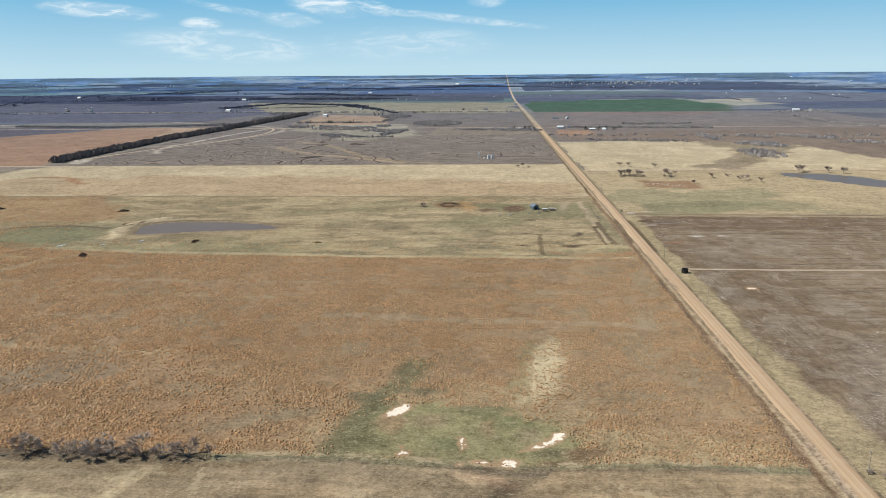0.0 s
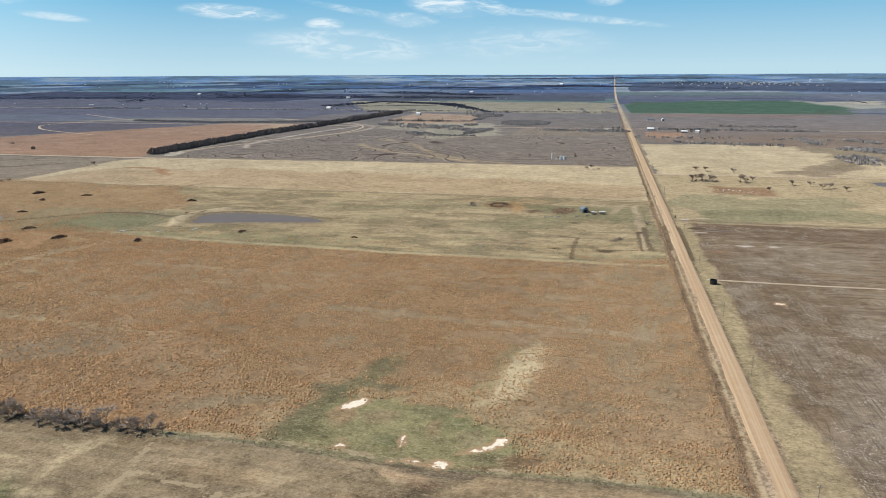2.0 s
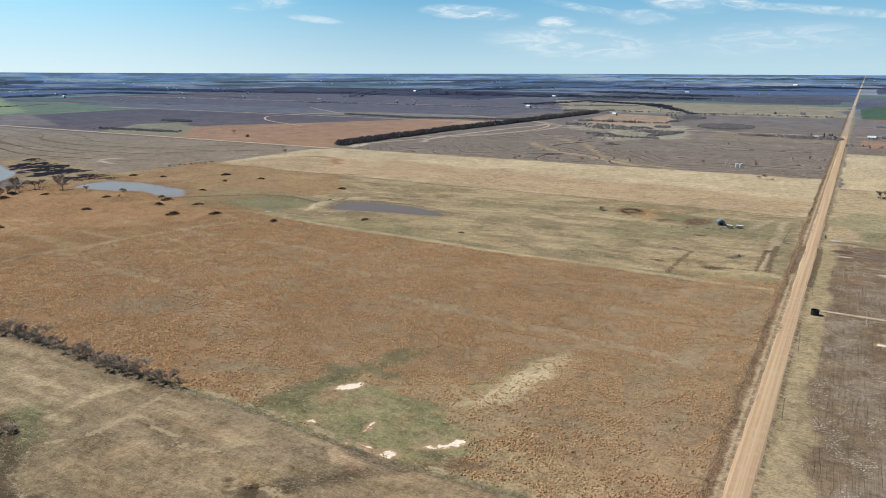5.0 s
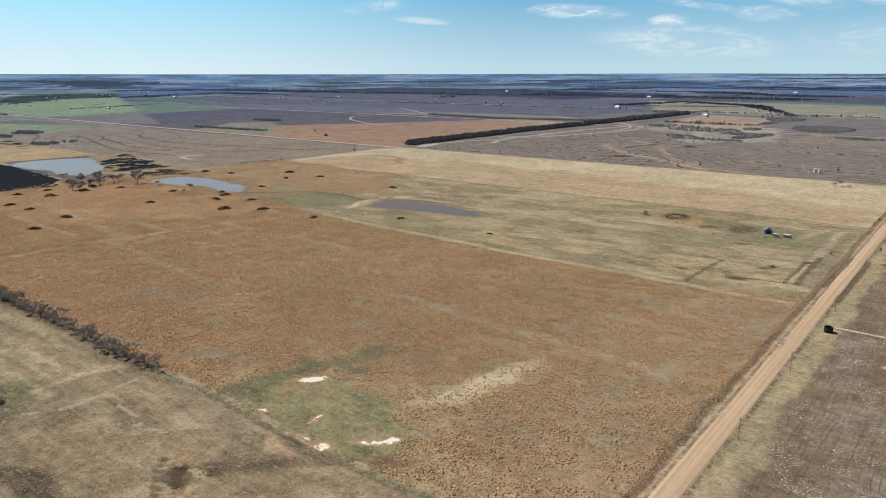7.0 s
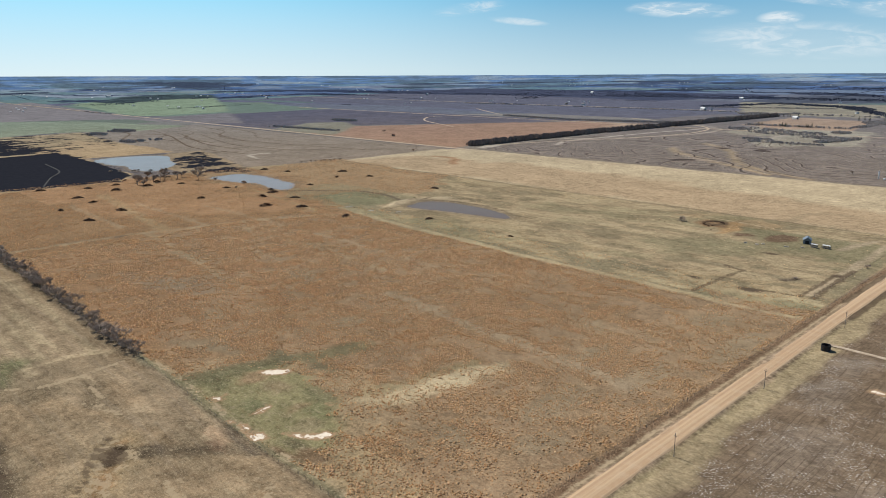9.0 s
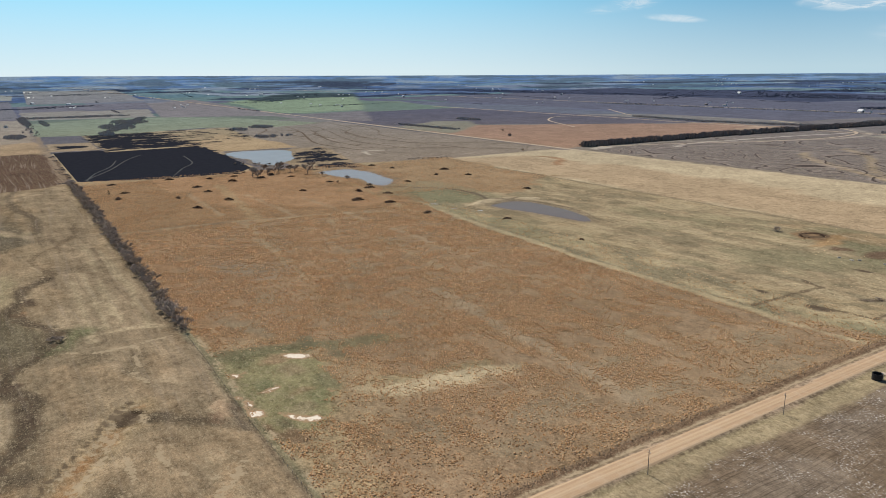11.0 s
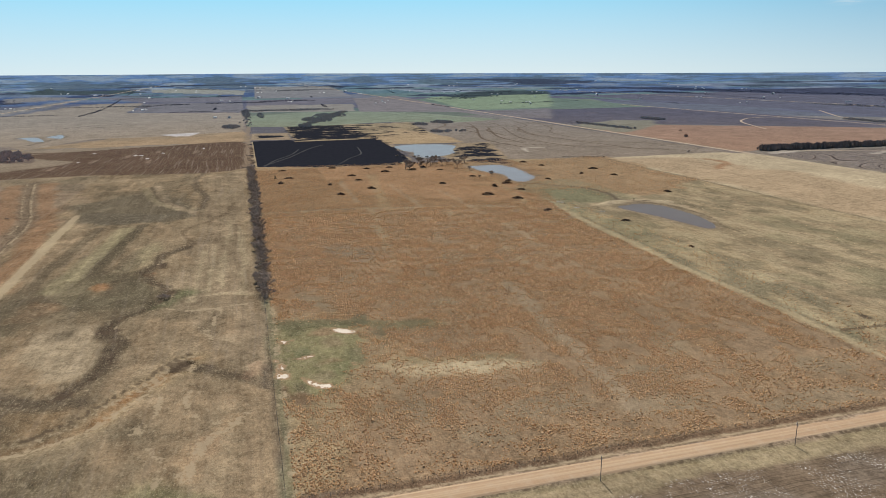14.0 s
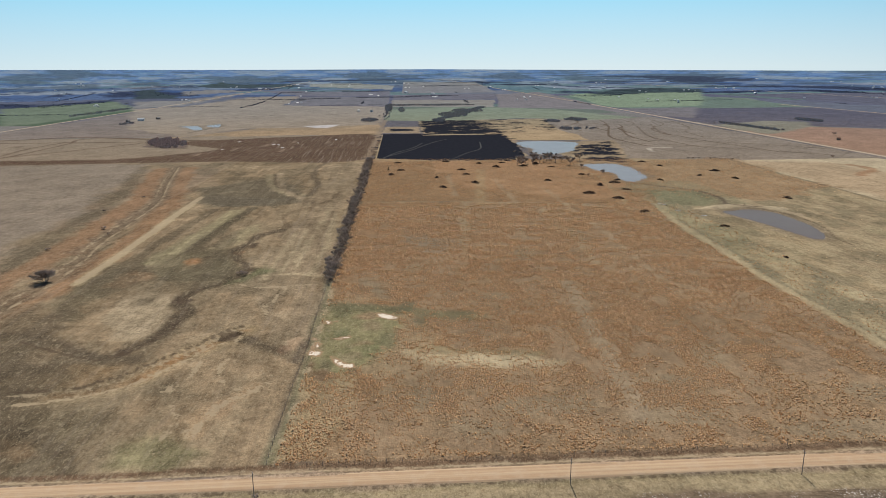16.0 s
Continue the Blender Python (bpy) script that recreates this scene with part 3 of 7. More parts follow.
# old stock tank flat west of the dam
field([(-385, 496), (-316, 492), (-300, 522), (-330, 545), (-378, 545)], (0.135, 0.14, 0.075), patchy=14, soft=5)
field([(-450, 486), (-300, 478), (-285, 560), (-440, 560)], (0.20, 0.18, 0.11), patchy=40, strength=0.6)
strip(curve([(-446, 492), (-407, 524), (-383, 544), (-340, 551), (-300, 542), (-285, 570)]), 5, (0.12, 0.10, 0.075), 0.8)
strip(curve([(-284, 510), (-293, 530), (-293, 556), (-276, 577)]), 9, (0.43, 0.345, 0.225), 0.9, ragged=0.3)
# dark rim line along the back edge of the stock pond
etch("rut", curve([(-280, 562), (-262, 571), (-230, 575), (-200, 571), (-176, 562), (-150, 560)]), 2.4)
etch("rut", curve([(-446, 492), (-407, 524), (-383, 544), (-340, 551), (-300, 542), (-285, 570)]), 3.0)
etch("straw", curve([(-284, 518), (-291, 536), (-290, 556), (-272, 574), (-240, 580)]), 4.5)
salt([(150.5, 392.5), (152, 397.5), (154.5, 396), (156.5, 397), (157, 392), (154, 393.5)])
# pens, ditches and scars along the road
strip([(89, 660), (90, 582), (91, 505)], 5.5, (0.34, 0.268, 0.18), 0.85, ragged=0.15)
strip([(80, 667), (72, 640), (69, 622)], 6, (0.33, 0.26, 0.175), 0.8, ragged=0.3)
strip([(97, 660), (98, 580), (100, 510)], 8, (0.19, 0.165, 0.10), 0.6)
etch("rut", [(92.5, 572), (93, 536), (94, 499)], 4.2)
etch("rut", [(87, 556), (87, 525), (87, 497)], 3.2)
etch("rut", [(109, 582), (108, 540), (107.5, 505)], 4.5)
etch("rut", [(119, 578), (119.4, 540), (118.6, 478)], 4.8)
etch("rut", [(42, 528), (41, 502), (40, 467)], 3.4)
etch("rut", [(29, 532), (39, 527), (44, 526)], 3.6)
etch("rut", [(66, 495), (74, 496), (88, 498)], 3.2)
for x, y, rx, ry in ((62, 491, 7, 3.5), (28, 493, 4.5, 2.2), (39, 580, 4.5, 2.2), (89, 554, 3, 3), (133, 577, 7, 4)):
    spot(x, y, rx, ry, (0.085, 0.07, 0.058), 0.9)
    blot(x, y, rx * 1.1, ry * 1.1)
spot(71, 527, 9.5, 3.2, (0.085, 0.066, 0.05), 0.9, turn=62)
spot(141, 505, 9, 4, (0.24, 0.14, 0.085), 0.7)
for x, y, rx, ry in ((158, 524, 8, 2), (178, 526, 7, 2), (134, 563, 5, 1.6), (128, 611, 4, 3), (145, 618, 6, 1.6)):
    spot(x, y, rx, ry, (0.52, 0.46, 0.40), 0.8, speck=1.5)
field([(145, 600), (145, 648), (217, 670), (260, 650), (222, 620)], (0.165, 0.155, 0.092), soft=6, patchy=30, size=22, strength=0.7)
strip(curve([(-550, 812), (-520, 818), (-495, 806), (-478, 782), (-462, 770)]), 10, (0.27, 0.145, 0.078), 0.85, ragged=0.9)

# the neighbour's grass south of the fence
DRAW = curve([(60, 22), (-20, 28), (-63, 33), (-102, 35), (-161, 31), (-211, 23), (-309, 16), (-384, 9), (-500, -19), (-637, -49)])
MEANDER = curve([(-238, 153), (-220, 140), (-194, 134), (-175, 132), (-154, 138), (-138, 147), (-118, 150), (-100, 142), (-84, 130), (-65, 126), (-47, 136), (-39, 134), (-21, 134), (-11, 131), (0, 126), (10, 121), (12, 112), (2, 92), (-12, 70)])
RILL = curve([(-419, 184), (-369, 180), (-344, 169), (-321, 156), (-307, 148), (-283, 148), (-255, 155), (-238, 153)])
SWALE = curve([(-550, 96), (-471, 110), (-421, 130), (-393, 148), (-403, 156), (-465, 156), (-526, 144), (-592, 139), (-647, 144), (-676, 150)])
GOLD = curve([(-19, 170), (-13, 166), (-5, 160), (5, 154), (16, 148), (25, 142), (34, 137), (40, 130), (44, 123), (47, 113), (49, 96), (56, 70)])
GOLD_BANK = curve([(-23, 170), (-19, 165), (-7, 158), (5, 151), (15, 144), (22, 139), (31, 134), (36, 128), (42, 120), (44, 110), (45, 94)])
GOLD_LIP = curve([(-13, 171), (-4, 162), (6, 156), (18, 152), (27, 145), (39, 138), (44, 129), (50, 118), (53, 100)])
OLIVE, MUD, SEDGE = (0.122, 0.098, 0.066), (0.085, 0.066, 0.047), (0.235, 0.145, 0.085)
field([(-686, -700), (108, -700), (108, 203), (-686, 203)], DULL_GRASS, soft=1.5, tuft=0.12, cross=0.22)
field([(-686, -430), (-100, -400), (-300, 40), (-610, 10)], (0.215, 0.158, 0.108), patchy=80, strength=0.7)
field([(-640, 150), (-300, 158), (-120, 150), (-40, 175), (10, 196), (-660, 198)], (0.238, 0.184, 0.122), patchy=40, strength=0.7, cross=0.4)
w = near_to([(-680, -420), (106, 200)], 0)
w = w[PY[w] < 202]
bands = value_noise(PX[w], PY[w] * 1.6, 85, 61, 4)
bands = np.abs(((bands * 7) % 1.0) - 0.5) * 2
TINT[w] *= (0.86 + 0.28 * bands * (0.6 + 0.4 * value_noise(PX[w], PY[w], 24, 62)))[:, None]
swathe = value_noise(PX[w] / 2.0, PY[w], 26, 74, 4)
lay(smooth(0.52, 0.62, swathe) * 0.55 * smooth(195, 150, PY[w]), (0.145, 0.117, 0.078), w)
lay(smooth(0.42, 0.32, swathe) * 0.45, (0.275, 0.215, 0.14), w)
field([(-461, 30), (-487, 58), (-520, 110), (-442, 138), (-360, 156), (-342, 125), (-341, 68)], (0.135, 0.113, 0.079), soft=8, patchy=30, strength=0.85)
field([(-334, 110), (-234, 108), (-187, 99), (-170, 125), (-140, 140), (-122, 116), (-106, 96), (-109, 70), (-150, 69), (-195, 88), (-245, 92), (-296, 98)], OLIVE, soft=6, patchy=13, size=20, strength=0.85)
field([(-45, 94), (-70, 93), (-88, 104), (-78, 120), (-40, 129), (-16, 126), (-12, 113)], (0.28, 0.222, 0.148), soft=3, patchy=9, size=12, strength=0.85)
field([(-97, 72), (-128, 79), (-115, 99), (-94, 87)], (0.27, 0.17, 0.10), soft=4, patchy=8, size=12, strength=0.7)
field([(-14, 60), (-4, 92), (12, 121), (26, 118), (30, 96), (20, 70)], (0.095, 0.077, 0.054), soft=5, patchy=9, size=14, strength=0.85)
field([(24, 60), (28, 108), (30, 128), (40, 124), (42, 90), (40, 60)], (0.255, 0.165, 0.09), soft=4, patchy=8, size=12, strength=0.6)
field([(52, 60), (58, 124), (70, 140), (96, 137), (107, 128), (107, 60)], (0.125, 0.10, 0.064), soft=7, patchy=20, size=18, strength=0.85)
field([(80, 108), (84, 120), (92, 128), (97, 122), (92, 112)], (0.24, 0.145, 0.08), soft=2, patchy=5, size=8, strength=0.8)
strip(curve([(70, 98), (80, 122), (95, 138), (106, 142)]), 7, MUD, 0.75)
field([(85, 149), (80, 164), (96, 180), (106, 172), (100, 153)], (0.15, 0.14, 0.078), soft=4, patchy=9, size=12, strength=0.65)
field([(-100, 55), (-60, 60), (-30, 80), (-60, 90), (-100, 70)], (0.12, 0.10, 0.066), soft=5, patchy=12, size=14, strength=0.7)
# the wide draw: sedge either side of a worn bed
field([(-100, -20), (-250, -30), (-560, -75), (-680, -90), (-680, -420), (-100, -400)], (0.222, 0.180, 0.136), soft=10, patchy=40, strength=0.8)
strip(curve([(-60, 8), (-114, 7), (-149, 9), (-186, 11), (-287, 1), (-377, -8), (-508, -36), (-615, -61)]), 22, SEDGE, 0.8, ragged=0.7)
strip(curve([(-20, 36), (-62, 39), (-102, 47), (-179, 47), (-235, 44), (-333, 32), (-433, 13), (-549, -12), (-621, -28)]), 19, SEDGE, 0.75, ragged=0.7)
strip(DRAW, 15, (0.165, 0.122, 0.082), 0.8, ragged=1.0, dip=-0.9)
strip([(x, y - 40) for x, y in DRAW], 16, OLIVE, 0.55, ragged=0.8)
etch("rut", [(x, y + 1.5) for x, y in DRAW], 1.3)
etch("straw", [(x, y + 4) for x, y in DRAW], 2.2)
etch("straw", [(x, y - 4) for x, y in DRAW], 1.6)
# a mown band of pale straw, and fainter ones
etch("straw", [(-397, 48), (-303, 51), (-228, 53), (-157, 55), (-108, 55)], 6.5)
strip([(-400, 48), (-228, 53), (-104, 55)], 7, (0.34, 0.275, 0.175), 0.8, ragged=0.2)
strip([(-330, 78), (-200, 70), (-100, 66)], 9, OLIVE, 0.7)
strip([(-330, 104), (-203, 92), (-142, 86)], 8, (0.29, 0.235, 0.15), 0.6)
strip([(-149, 84), (-199, 91), (-271, 98), (-318, 99)], 15, (0.275, 0.232, 0.142), 0.8)
strip([(-189, 98), (-239, 103), (-293, 109), (-335, 111)], 8, OLIVE, 0.8)
field([(-141, 93), (-159, 129), (-130, 146), (-105, 141), (-102, 116), (-115, 95)], (0.128, 0.108, 0.070), soft=5, patchy=10, size=14, strength=0.8)
field([(-156, 104), (-158, 118), (-131, 122), (-128, 109)], (0.25, 0.148, 0.080), soft=3, patchy=5, size=8, strength=0.8)
field([(22, 90), (14, 110), (16, 129), (33, 125), (43, 115), (42, 100)], (0.25, 0.160, 0.084), soft=4, patchy=8, size=10, strength=0.75)
strip(SWALE, 7, (0.125, 0.098, 0.068), 0.8, ragged=0.5)
strip([(x, y - 7) for x, y in SWALE[:24]], 9, (0.29, 0.235, 0.150), 0.6, ragged=0.6)
field([(-416, 41), (-384, 110), (-385, 146), (-349, 117), (-340, 93), (-364, 50)], (0.130, 0.110, 0.080), soft=6, patchy=12, size=20, strength=0.75)
strip(curve([(-335, 112), (-325, 111), (-269, 105), (-222, 103), (-177, 100), (-155, 94)]), 8, (0.118, 0.096, 0.064), 0.85, ragged=0.3)
field([(-236, 118), (-262, 128), (-240, 138), (-200, 132), (-182, 124), (-182, 114)], (0.285, 0.240, 0.148), soft=5, patchy=8, size=12, strength=0.7)
field([(-167, 84), (-183, 128), (-160, 134), (-128, 142), (-112, 125), (-133, 90)], (0.140, 0.116, 0.074), soft=6, patchy=10, size=14, strength=0.75)
spot(-149, 111, 9, 7, (0.24, 0.14, 0.075), 0.8)
spot(-170, 135, 5, 4, (0.30, 0.185, 0.105), 0.8)
strip(RILL, 5, (0.145, 0.108, 0.070), 0.75, ragged=0.9)
etch("straw", [(x, y - 3.5) for x, y in RILL[20:]], 1.6)
strip(curve([(-18, 57), (-15, 74), (1, 96), (14, 117), (14, 128)]), 11, MUD, 0.75, ragged=0.5)
# the dark meander
strip(MEANDER, 7, MUD, 0.8, ragged=0.7, dip=-0.5)
etch("rut", MEANDER[30:], 2.2)
etch("straw", [(x + 5, y + 3) for x, y in MEANDER[6:54]], 1.3)
strip(curve([(-560, 100), (-480, 112), (-420, 128), (-380, 150)]), 8, (0.29, 0.225, 0.15), 0.6)
for x, y, rx, ry in ((-125, 153, 7, 3.5), (-110, 148, 8, 4), (-190, 141, 10, 4), (-66, 127, 5, 7), (6, 122, 6, 5), (-30, 134, 8, 4)):
    spot(x, y, rx, ry, (0.075, 0.055, 0.04), 0.8)
    blot(x, y, rx * 0.5, ry * 0.5)
# the golden draw: straw banks, red pools in the bed, and its wallow
strip(GOLD, 13, (0.262, 0.198, 0.120), 0.85, ragged=0.4, dip=-1.1)
strip(GOLD, 4.5, (0.235, 0.150, 0.082), 0.7, ragged=0.9)
# shadow edge of the upper bank, painted as a dark line
etch("rut", [(x - 2.2, y - 1.8) for x, y in GOLD_BANK], 2.6)
etch("straw", GOLD_BANK, 2.2)
etch("straw", GOLD_LIP, 3.2)
for x, y, rx, ry, turn in ((33, 140, 6, 4.0, -40), (14, 147.5, 6.5, 2.6, -32), (3, 157.5, 4.5, 2.6, -30), (43, 127, 3, 6, 10), (46, 112, 2.6, 6, 0)):
    spot(x, y, rx, ry, (0.205, 0.122, 0.062), 0.9, turn=turn)
spot(-12, 165, 8.5, 4.6, (0.085, 0.062, 0.040), 1.0, turn=-42)
blot(-12, 165, 6.0, 4.0)
spot(-6, 174.5, 6.5, 7, (0.110, 0.086, 0.060), 0.85)
strip(curve([(-2, 178), (6, 186), (12, 194), (16, 201)]), 7, (0.120, 0.094, 0.064), 0.75)
strip(curve([(45, 189), (52, 185), (59, 179), (65, 176), (73, 175), (82, 174)]), 7, (0.29, 0.210, 0.130), 0.8, ragged=0.6)
etch("straw", curve([(43, 192), (52, 186), (59, 180), (65, 177), (73, 176), (84, 174)]), 3.6)
strip(curve([(-111, 163), (-112, 171), (-114, 183), (-105, 199)]), 3.5, (0.33, 0.262, 0.170), 0.7, ragged=0.6)
for x0, x1, y in ((-225, -101, 165), (-218, -125, 179), (-240, -118, 172), (-300, -210, 190), (-260, -110, 192), (-330, -240, 182)):
    strip([(x0, y), ((x0 + x1) / 2, y + 1.0), (x1, y - 0.5)], 3.2, (0.315, 0.255, 0.165), 0.6, ragged=0.9)
field([(-25, 40), (10, 125), (50, 142), (106, 150), (106, -60), (-25, -60)], (0.140, 0.112, 0.074), soft=8, patchy=34, size=24, strength=0.6)
spot(30, 92, 22, 26, (0.110, 0.088, 0.058), 0.6)
spot(48, 84, 16, 30, (0.120, 0.098, 0.064), 0.55)
# straw arcs round the low knoll
for line, wide in (([(10, 172), (28, 170), (44, 178), (50, 190)], 2.0), ([(-123, 166), (-121, 177), (-117, 185), (-110, 196)], 1.6), ([(-86, 180), (-69, 178), (-52, 175)], 2.6),
                   ([(-92, 202), (-89, 185), (-87, 165), (-95, 152)], 2.5), ([(-60, 170), (-44, 176), (-30, 180)], 2.0), ([(60, 160), (72, 166), (86, 165)], 2.2), ([(20, 160), (34, 160), (48, 154)], 2.0)):
    etch("straw", curve(line), wide)
etch("rut", curve([(-93, 203), (-91, 185), (-89, 165), (-98, 150)]), 0.8)
spot(64, 181, 8, 5, (0.25, 0.175, 0.11), 0.7)
for x, y, rx, ry in ((22, 84, 10, 26), (60, 92, 16, 10), (84, 90, 14, 18), (-40, 70, 26, 9), (-66, 108, 8, 5), (-150, 120, 26, 9), (-210, 118, 30, 8)):
    spot(x, y, rx, ry, (0.105, 0.084, 0.058), 0.6)
for x, y, rx, ry in ((-60, 82, 16, 8), (5, 88, 14, 7), (60, 150, 12, 10), (70, 175, 8, 10), (-60, 185, 18, 6)):
    spot(x, y, rx, ry, (0.255, 0.185, 0.115), 0.45)
field([(-150, 60), (-116, 92), (-164, 132), (-100, 150), (-87, 123), (-91, 91), (-76, 64)], (0.118, 0.098, 0.066), soft=8, patchy=12, size=16, strength=0.6)
field([(-70, 50), (-40, 76), (4, 93), (16, 107), (44, 108), (80, 117), (106, 120), (106, 20), (-70, 20)], (0.118, 0.092, 0.062), soft=9, patchy=16, size=18, strength=0.6)
field([(-135, 159), (-122, 167), (-96, 154), (-98, 145)], (0.125, 0.128, 0.070), soft=5, patchy=8, size=10, strength=0.7)
# the wallow: wet mud inside a ring of straw
etch("straw", [(-12 + 9.5 * math.cos(k * 0.42), 165 + 6.5 * math.sin(k * 0.42)) for k in range(16)], 2.0)
spot(-12, 165, 6.5, 4.2, (0.055, 0.042, 0.030), 1.0, turn=-42)
blot(-12, 165, 6.5, 4.4)
# mowing lanes
w = near_to([(-680, 20), (106, 201)], 0)
w = w[PY[w] < 202]
lanes = value_noise(PX[w] / 14, PY[w], 5.0, 71, 2)
wisps = value_noise(PX[w], PY[w], 11, 72, 4)
TINT[w] *= (0.80 + 0.40 * lanes + 0.18 * smooth(0.5, 0.7, wisps))[:, None] * np.array((1.04, 1.02, 0.99)) * (1 - 0.05 * smooth(-10, -60, PX[w]) - 0.06 * smooth(-180, -300, PX[w]))[:, None]
# contrast raised: deepens the hollows' shade and other dark tones in the colour
w = near_to([(-680, -420), (106, 201)], 0)
w = w[PY[w] < 201]
middle = TINT[w].mean(0)
TINT[w] = 0.97 * middle * (TINT[w] / middle) ** 1.3
COVER["straw"][w] = np.maximum(COVER["straw"][w], -4.2 + 3.2 * smooth(0.42, 0.66, value_noise(PX[w] / 2.5, PY[w], 14, 73, 4)))
litter([(-330, 470), (103, 480), (103, 688), (-330, 688)], -1.6)
litter([(-600, 470), (103, 470), (103, 688), (-600, 688)], -1.5, "rut")
litter([(-300, 0), (106, 0), (106, 200), (-300, 200)], -2.1, "rut")
litter([(125, 612), (600, 612), (600, 866), (125, 866)], -2.0, "rut")
litter([(125, 612), (600, 612), (600, 866), (125, 866)], -1.5)
litter([(-330, 210), (103, 210), (103, 500), (-330, 450)], -2.4)
etch("rut", [(-240, 254), (-236, 262)], 5)
spot(-2, 197, 8, 4, (0.40, 0.28, 0.175), 0.9)
spot(5, 193, 6, 3, (0.22, 0.14, 0.09), 0.7)
strip([(20, 198), (8, 200), (-4, 201)], 3, (0.10, 0.08, 0.06), 0.8)
strip([(104, 204.5), (-100, 204.5)], 3.6, (0.165, 0.150, 0.085), 0.8)
etch("rut", [(104, 203.2), (40, 203.0), (-96, 203.2)], 1.5)
etch("straw", [(104, 206.5), (-92, 206.5)], 2.2)
# undergrowth and the hedgerow's shade, painted as one dark strip
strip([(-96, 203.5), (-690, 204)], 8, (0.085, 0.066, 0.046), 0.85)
# ploughed and burnt ground beyond the pasture
field([(-1080, -700), (-690, -700), (-686, 190), (-1075, 196)], (0.228, 0.175, 0.122), patchy=10)
strip([(-700, -900), (-702, -400), (-706, -160), (-740, -110)], 46, DARK_EARTH, 0.95, ragged=0.2)
field(curve([(-1072, 196), (-1060, 60), (-1020, -60), (-985, -140), (-930, -120), (-885, -75), (-858, -50), (-815, -60), (-780, -105), (-745, -122), (-715, -160), (-690, -140), (-686, 0), (-686, 196)], True), DARK_EARTH, cross=0.9, patchy=3)
for line in ([(-836, -460), (-880, -430), (-940, -400)], [(-770, -350), (-820, -310), (-890, -260), (-970, -210)], [(-985, -140), (-1000, -330), (-1010, -700)]):
    strip(curve(line), 8, DARK_EARTH, 0.75)
for x, y in ((-970, -40), (-915, 30), (-860, 54), (-985, 130), (-848, -40)):
    spot(x, y, 9, 3, (0.62, 0.56, 0.50), 0.9)
for x, y in ((-960, 60), (-900, 20), (-850, -20), (-930, 120), (-820, 60), (-780, -60)):
    spot(x, y, 30, 5, (0.24, 0.17, 0.12), 0.6)
strip([(-684, 199), (-1090, 205), (-1800, 214), (-2340, 214)], 9, (0.23, 0.165, 0.11), 0.85)
field([(-1075, 210), (-650, 208), (-655, 300), (-648, 400), (-700, 432), (-760, 428), (-900, 440), (-1055, 440)], (0.33, 0.245, 0.145), patchy=6)
char([(-692, 211), (-657, 300), (-650, 395), (-690, 424), (-760, 432), (-890, 440), (-1048, 437), (-1040, 290), (-1085, 285), (-1082, 212)])
w = near_to([(-1082, 212), (-650, 437)], 0)
COVER["burn"][w] = np.where(COVER["burn"][w] > 1.5, 90.0, COVER["burn"][w] - 15)
field([(-1110, 212), (-1090, 285), (-1260, 288), (-1270, 214)], (0.29, 0.21, 0.13))
char([(-1205, 225), (-1150, 225), (-1150, 275), (-1200, 275)])
field([(-1450, 290), (-1065, 290), (-1060, 440), (-1000, 560), (-1460, 600)], (0.31, 0.225, 0.13))
char([(-1445, 292), (-1065, 292), (-1062, 420), (-1120, 560), (-1455, 605)])
w = near_to([(-1455, 291), (-1061, 605)], 0)
COVER["burn"][w] = np.minimum(COVER["burn"][w], 10.0 - 14.0 * smooth(380, 480, PY[w]))
field([(-885, 540), (-790, 480), (-600, 480), (-585, 545), (-900, 620)], (0.27, 0.20, 0.125), patchy=10)
char([(-800, 532), (-760, 508), (-640, 506), (-596, 540), (-700, 560), (-880, 600)])
w = near_to([(-880, 506), (-596, 600)], 0)
COVER["burn"][w] = np.minimum(COVER["burn"][w], 4.0)
strip([(-1062, 290), (-1050, 440), (-890, 445)], 7, (0.30, 0.22, 0.14), 0.8)
strip(curve([(-728, 622), (-765, 630), (-780, 648), (-770, 668)]), 6, (0.42, 0.36, 0.28), 0.9)
for line in ([(-1404, 730), (-1250, 705), (-1180, 660), (-1086, 659)], [(-1394, 783), (-1260, 770), (-1150, 700), (-1004, 689)], [(-1381, 849), (-1240, 830), (-1120, 760), (-972, 742)],
             [(-1330, 880), (-1150, 850), (-1040, 800), (-930, 790)], [(-860, 590), (-820, 680), (-740, 770), (-650, 850)], [(-900, 600), (-870, 720), (-800, 830), (-720, 890)], [(-1450, 670), (-1330, 660), (-1200, 600), (-1100, 610)], [(-1300, 680), (-1226, 699), (-1070, 656), (-943, 626), (-800, 640)], [(-1260, 735), (-1201, 723), (-997, 670), (-860, 668)], [(-1194, 755), (-1055, 720), (-927, 698), (-760, 720)], [(-1246, 802), (-1047, 755), (-900, 760), (-700, 800)]):
    etch("rut", curve(line), 5.0)
strip(curve([(-1055, -497), (-1102, -363), (-1010, -133), (-1021, 7)]), 16, DARK_EARTH, 0.8, ragged=0.3)
strip(curve([(-797, -359), (-918, -369), (-1012, -355)]), 7, DARK_EARTH, 0.7)
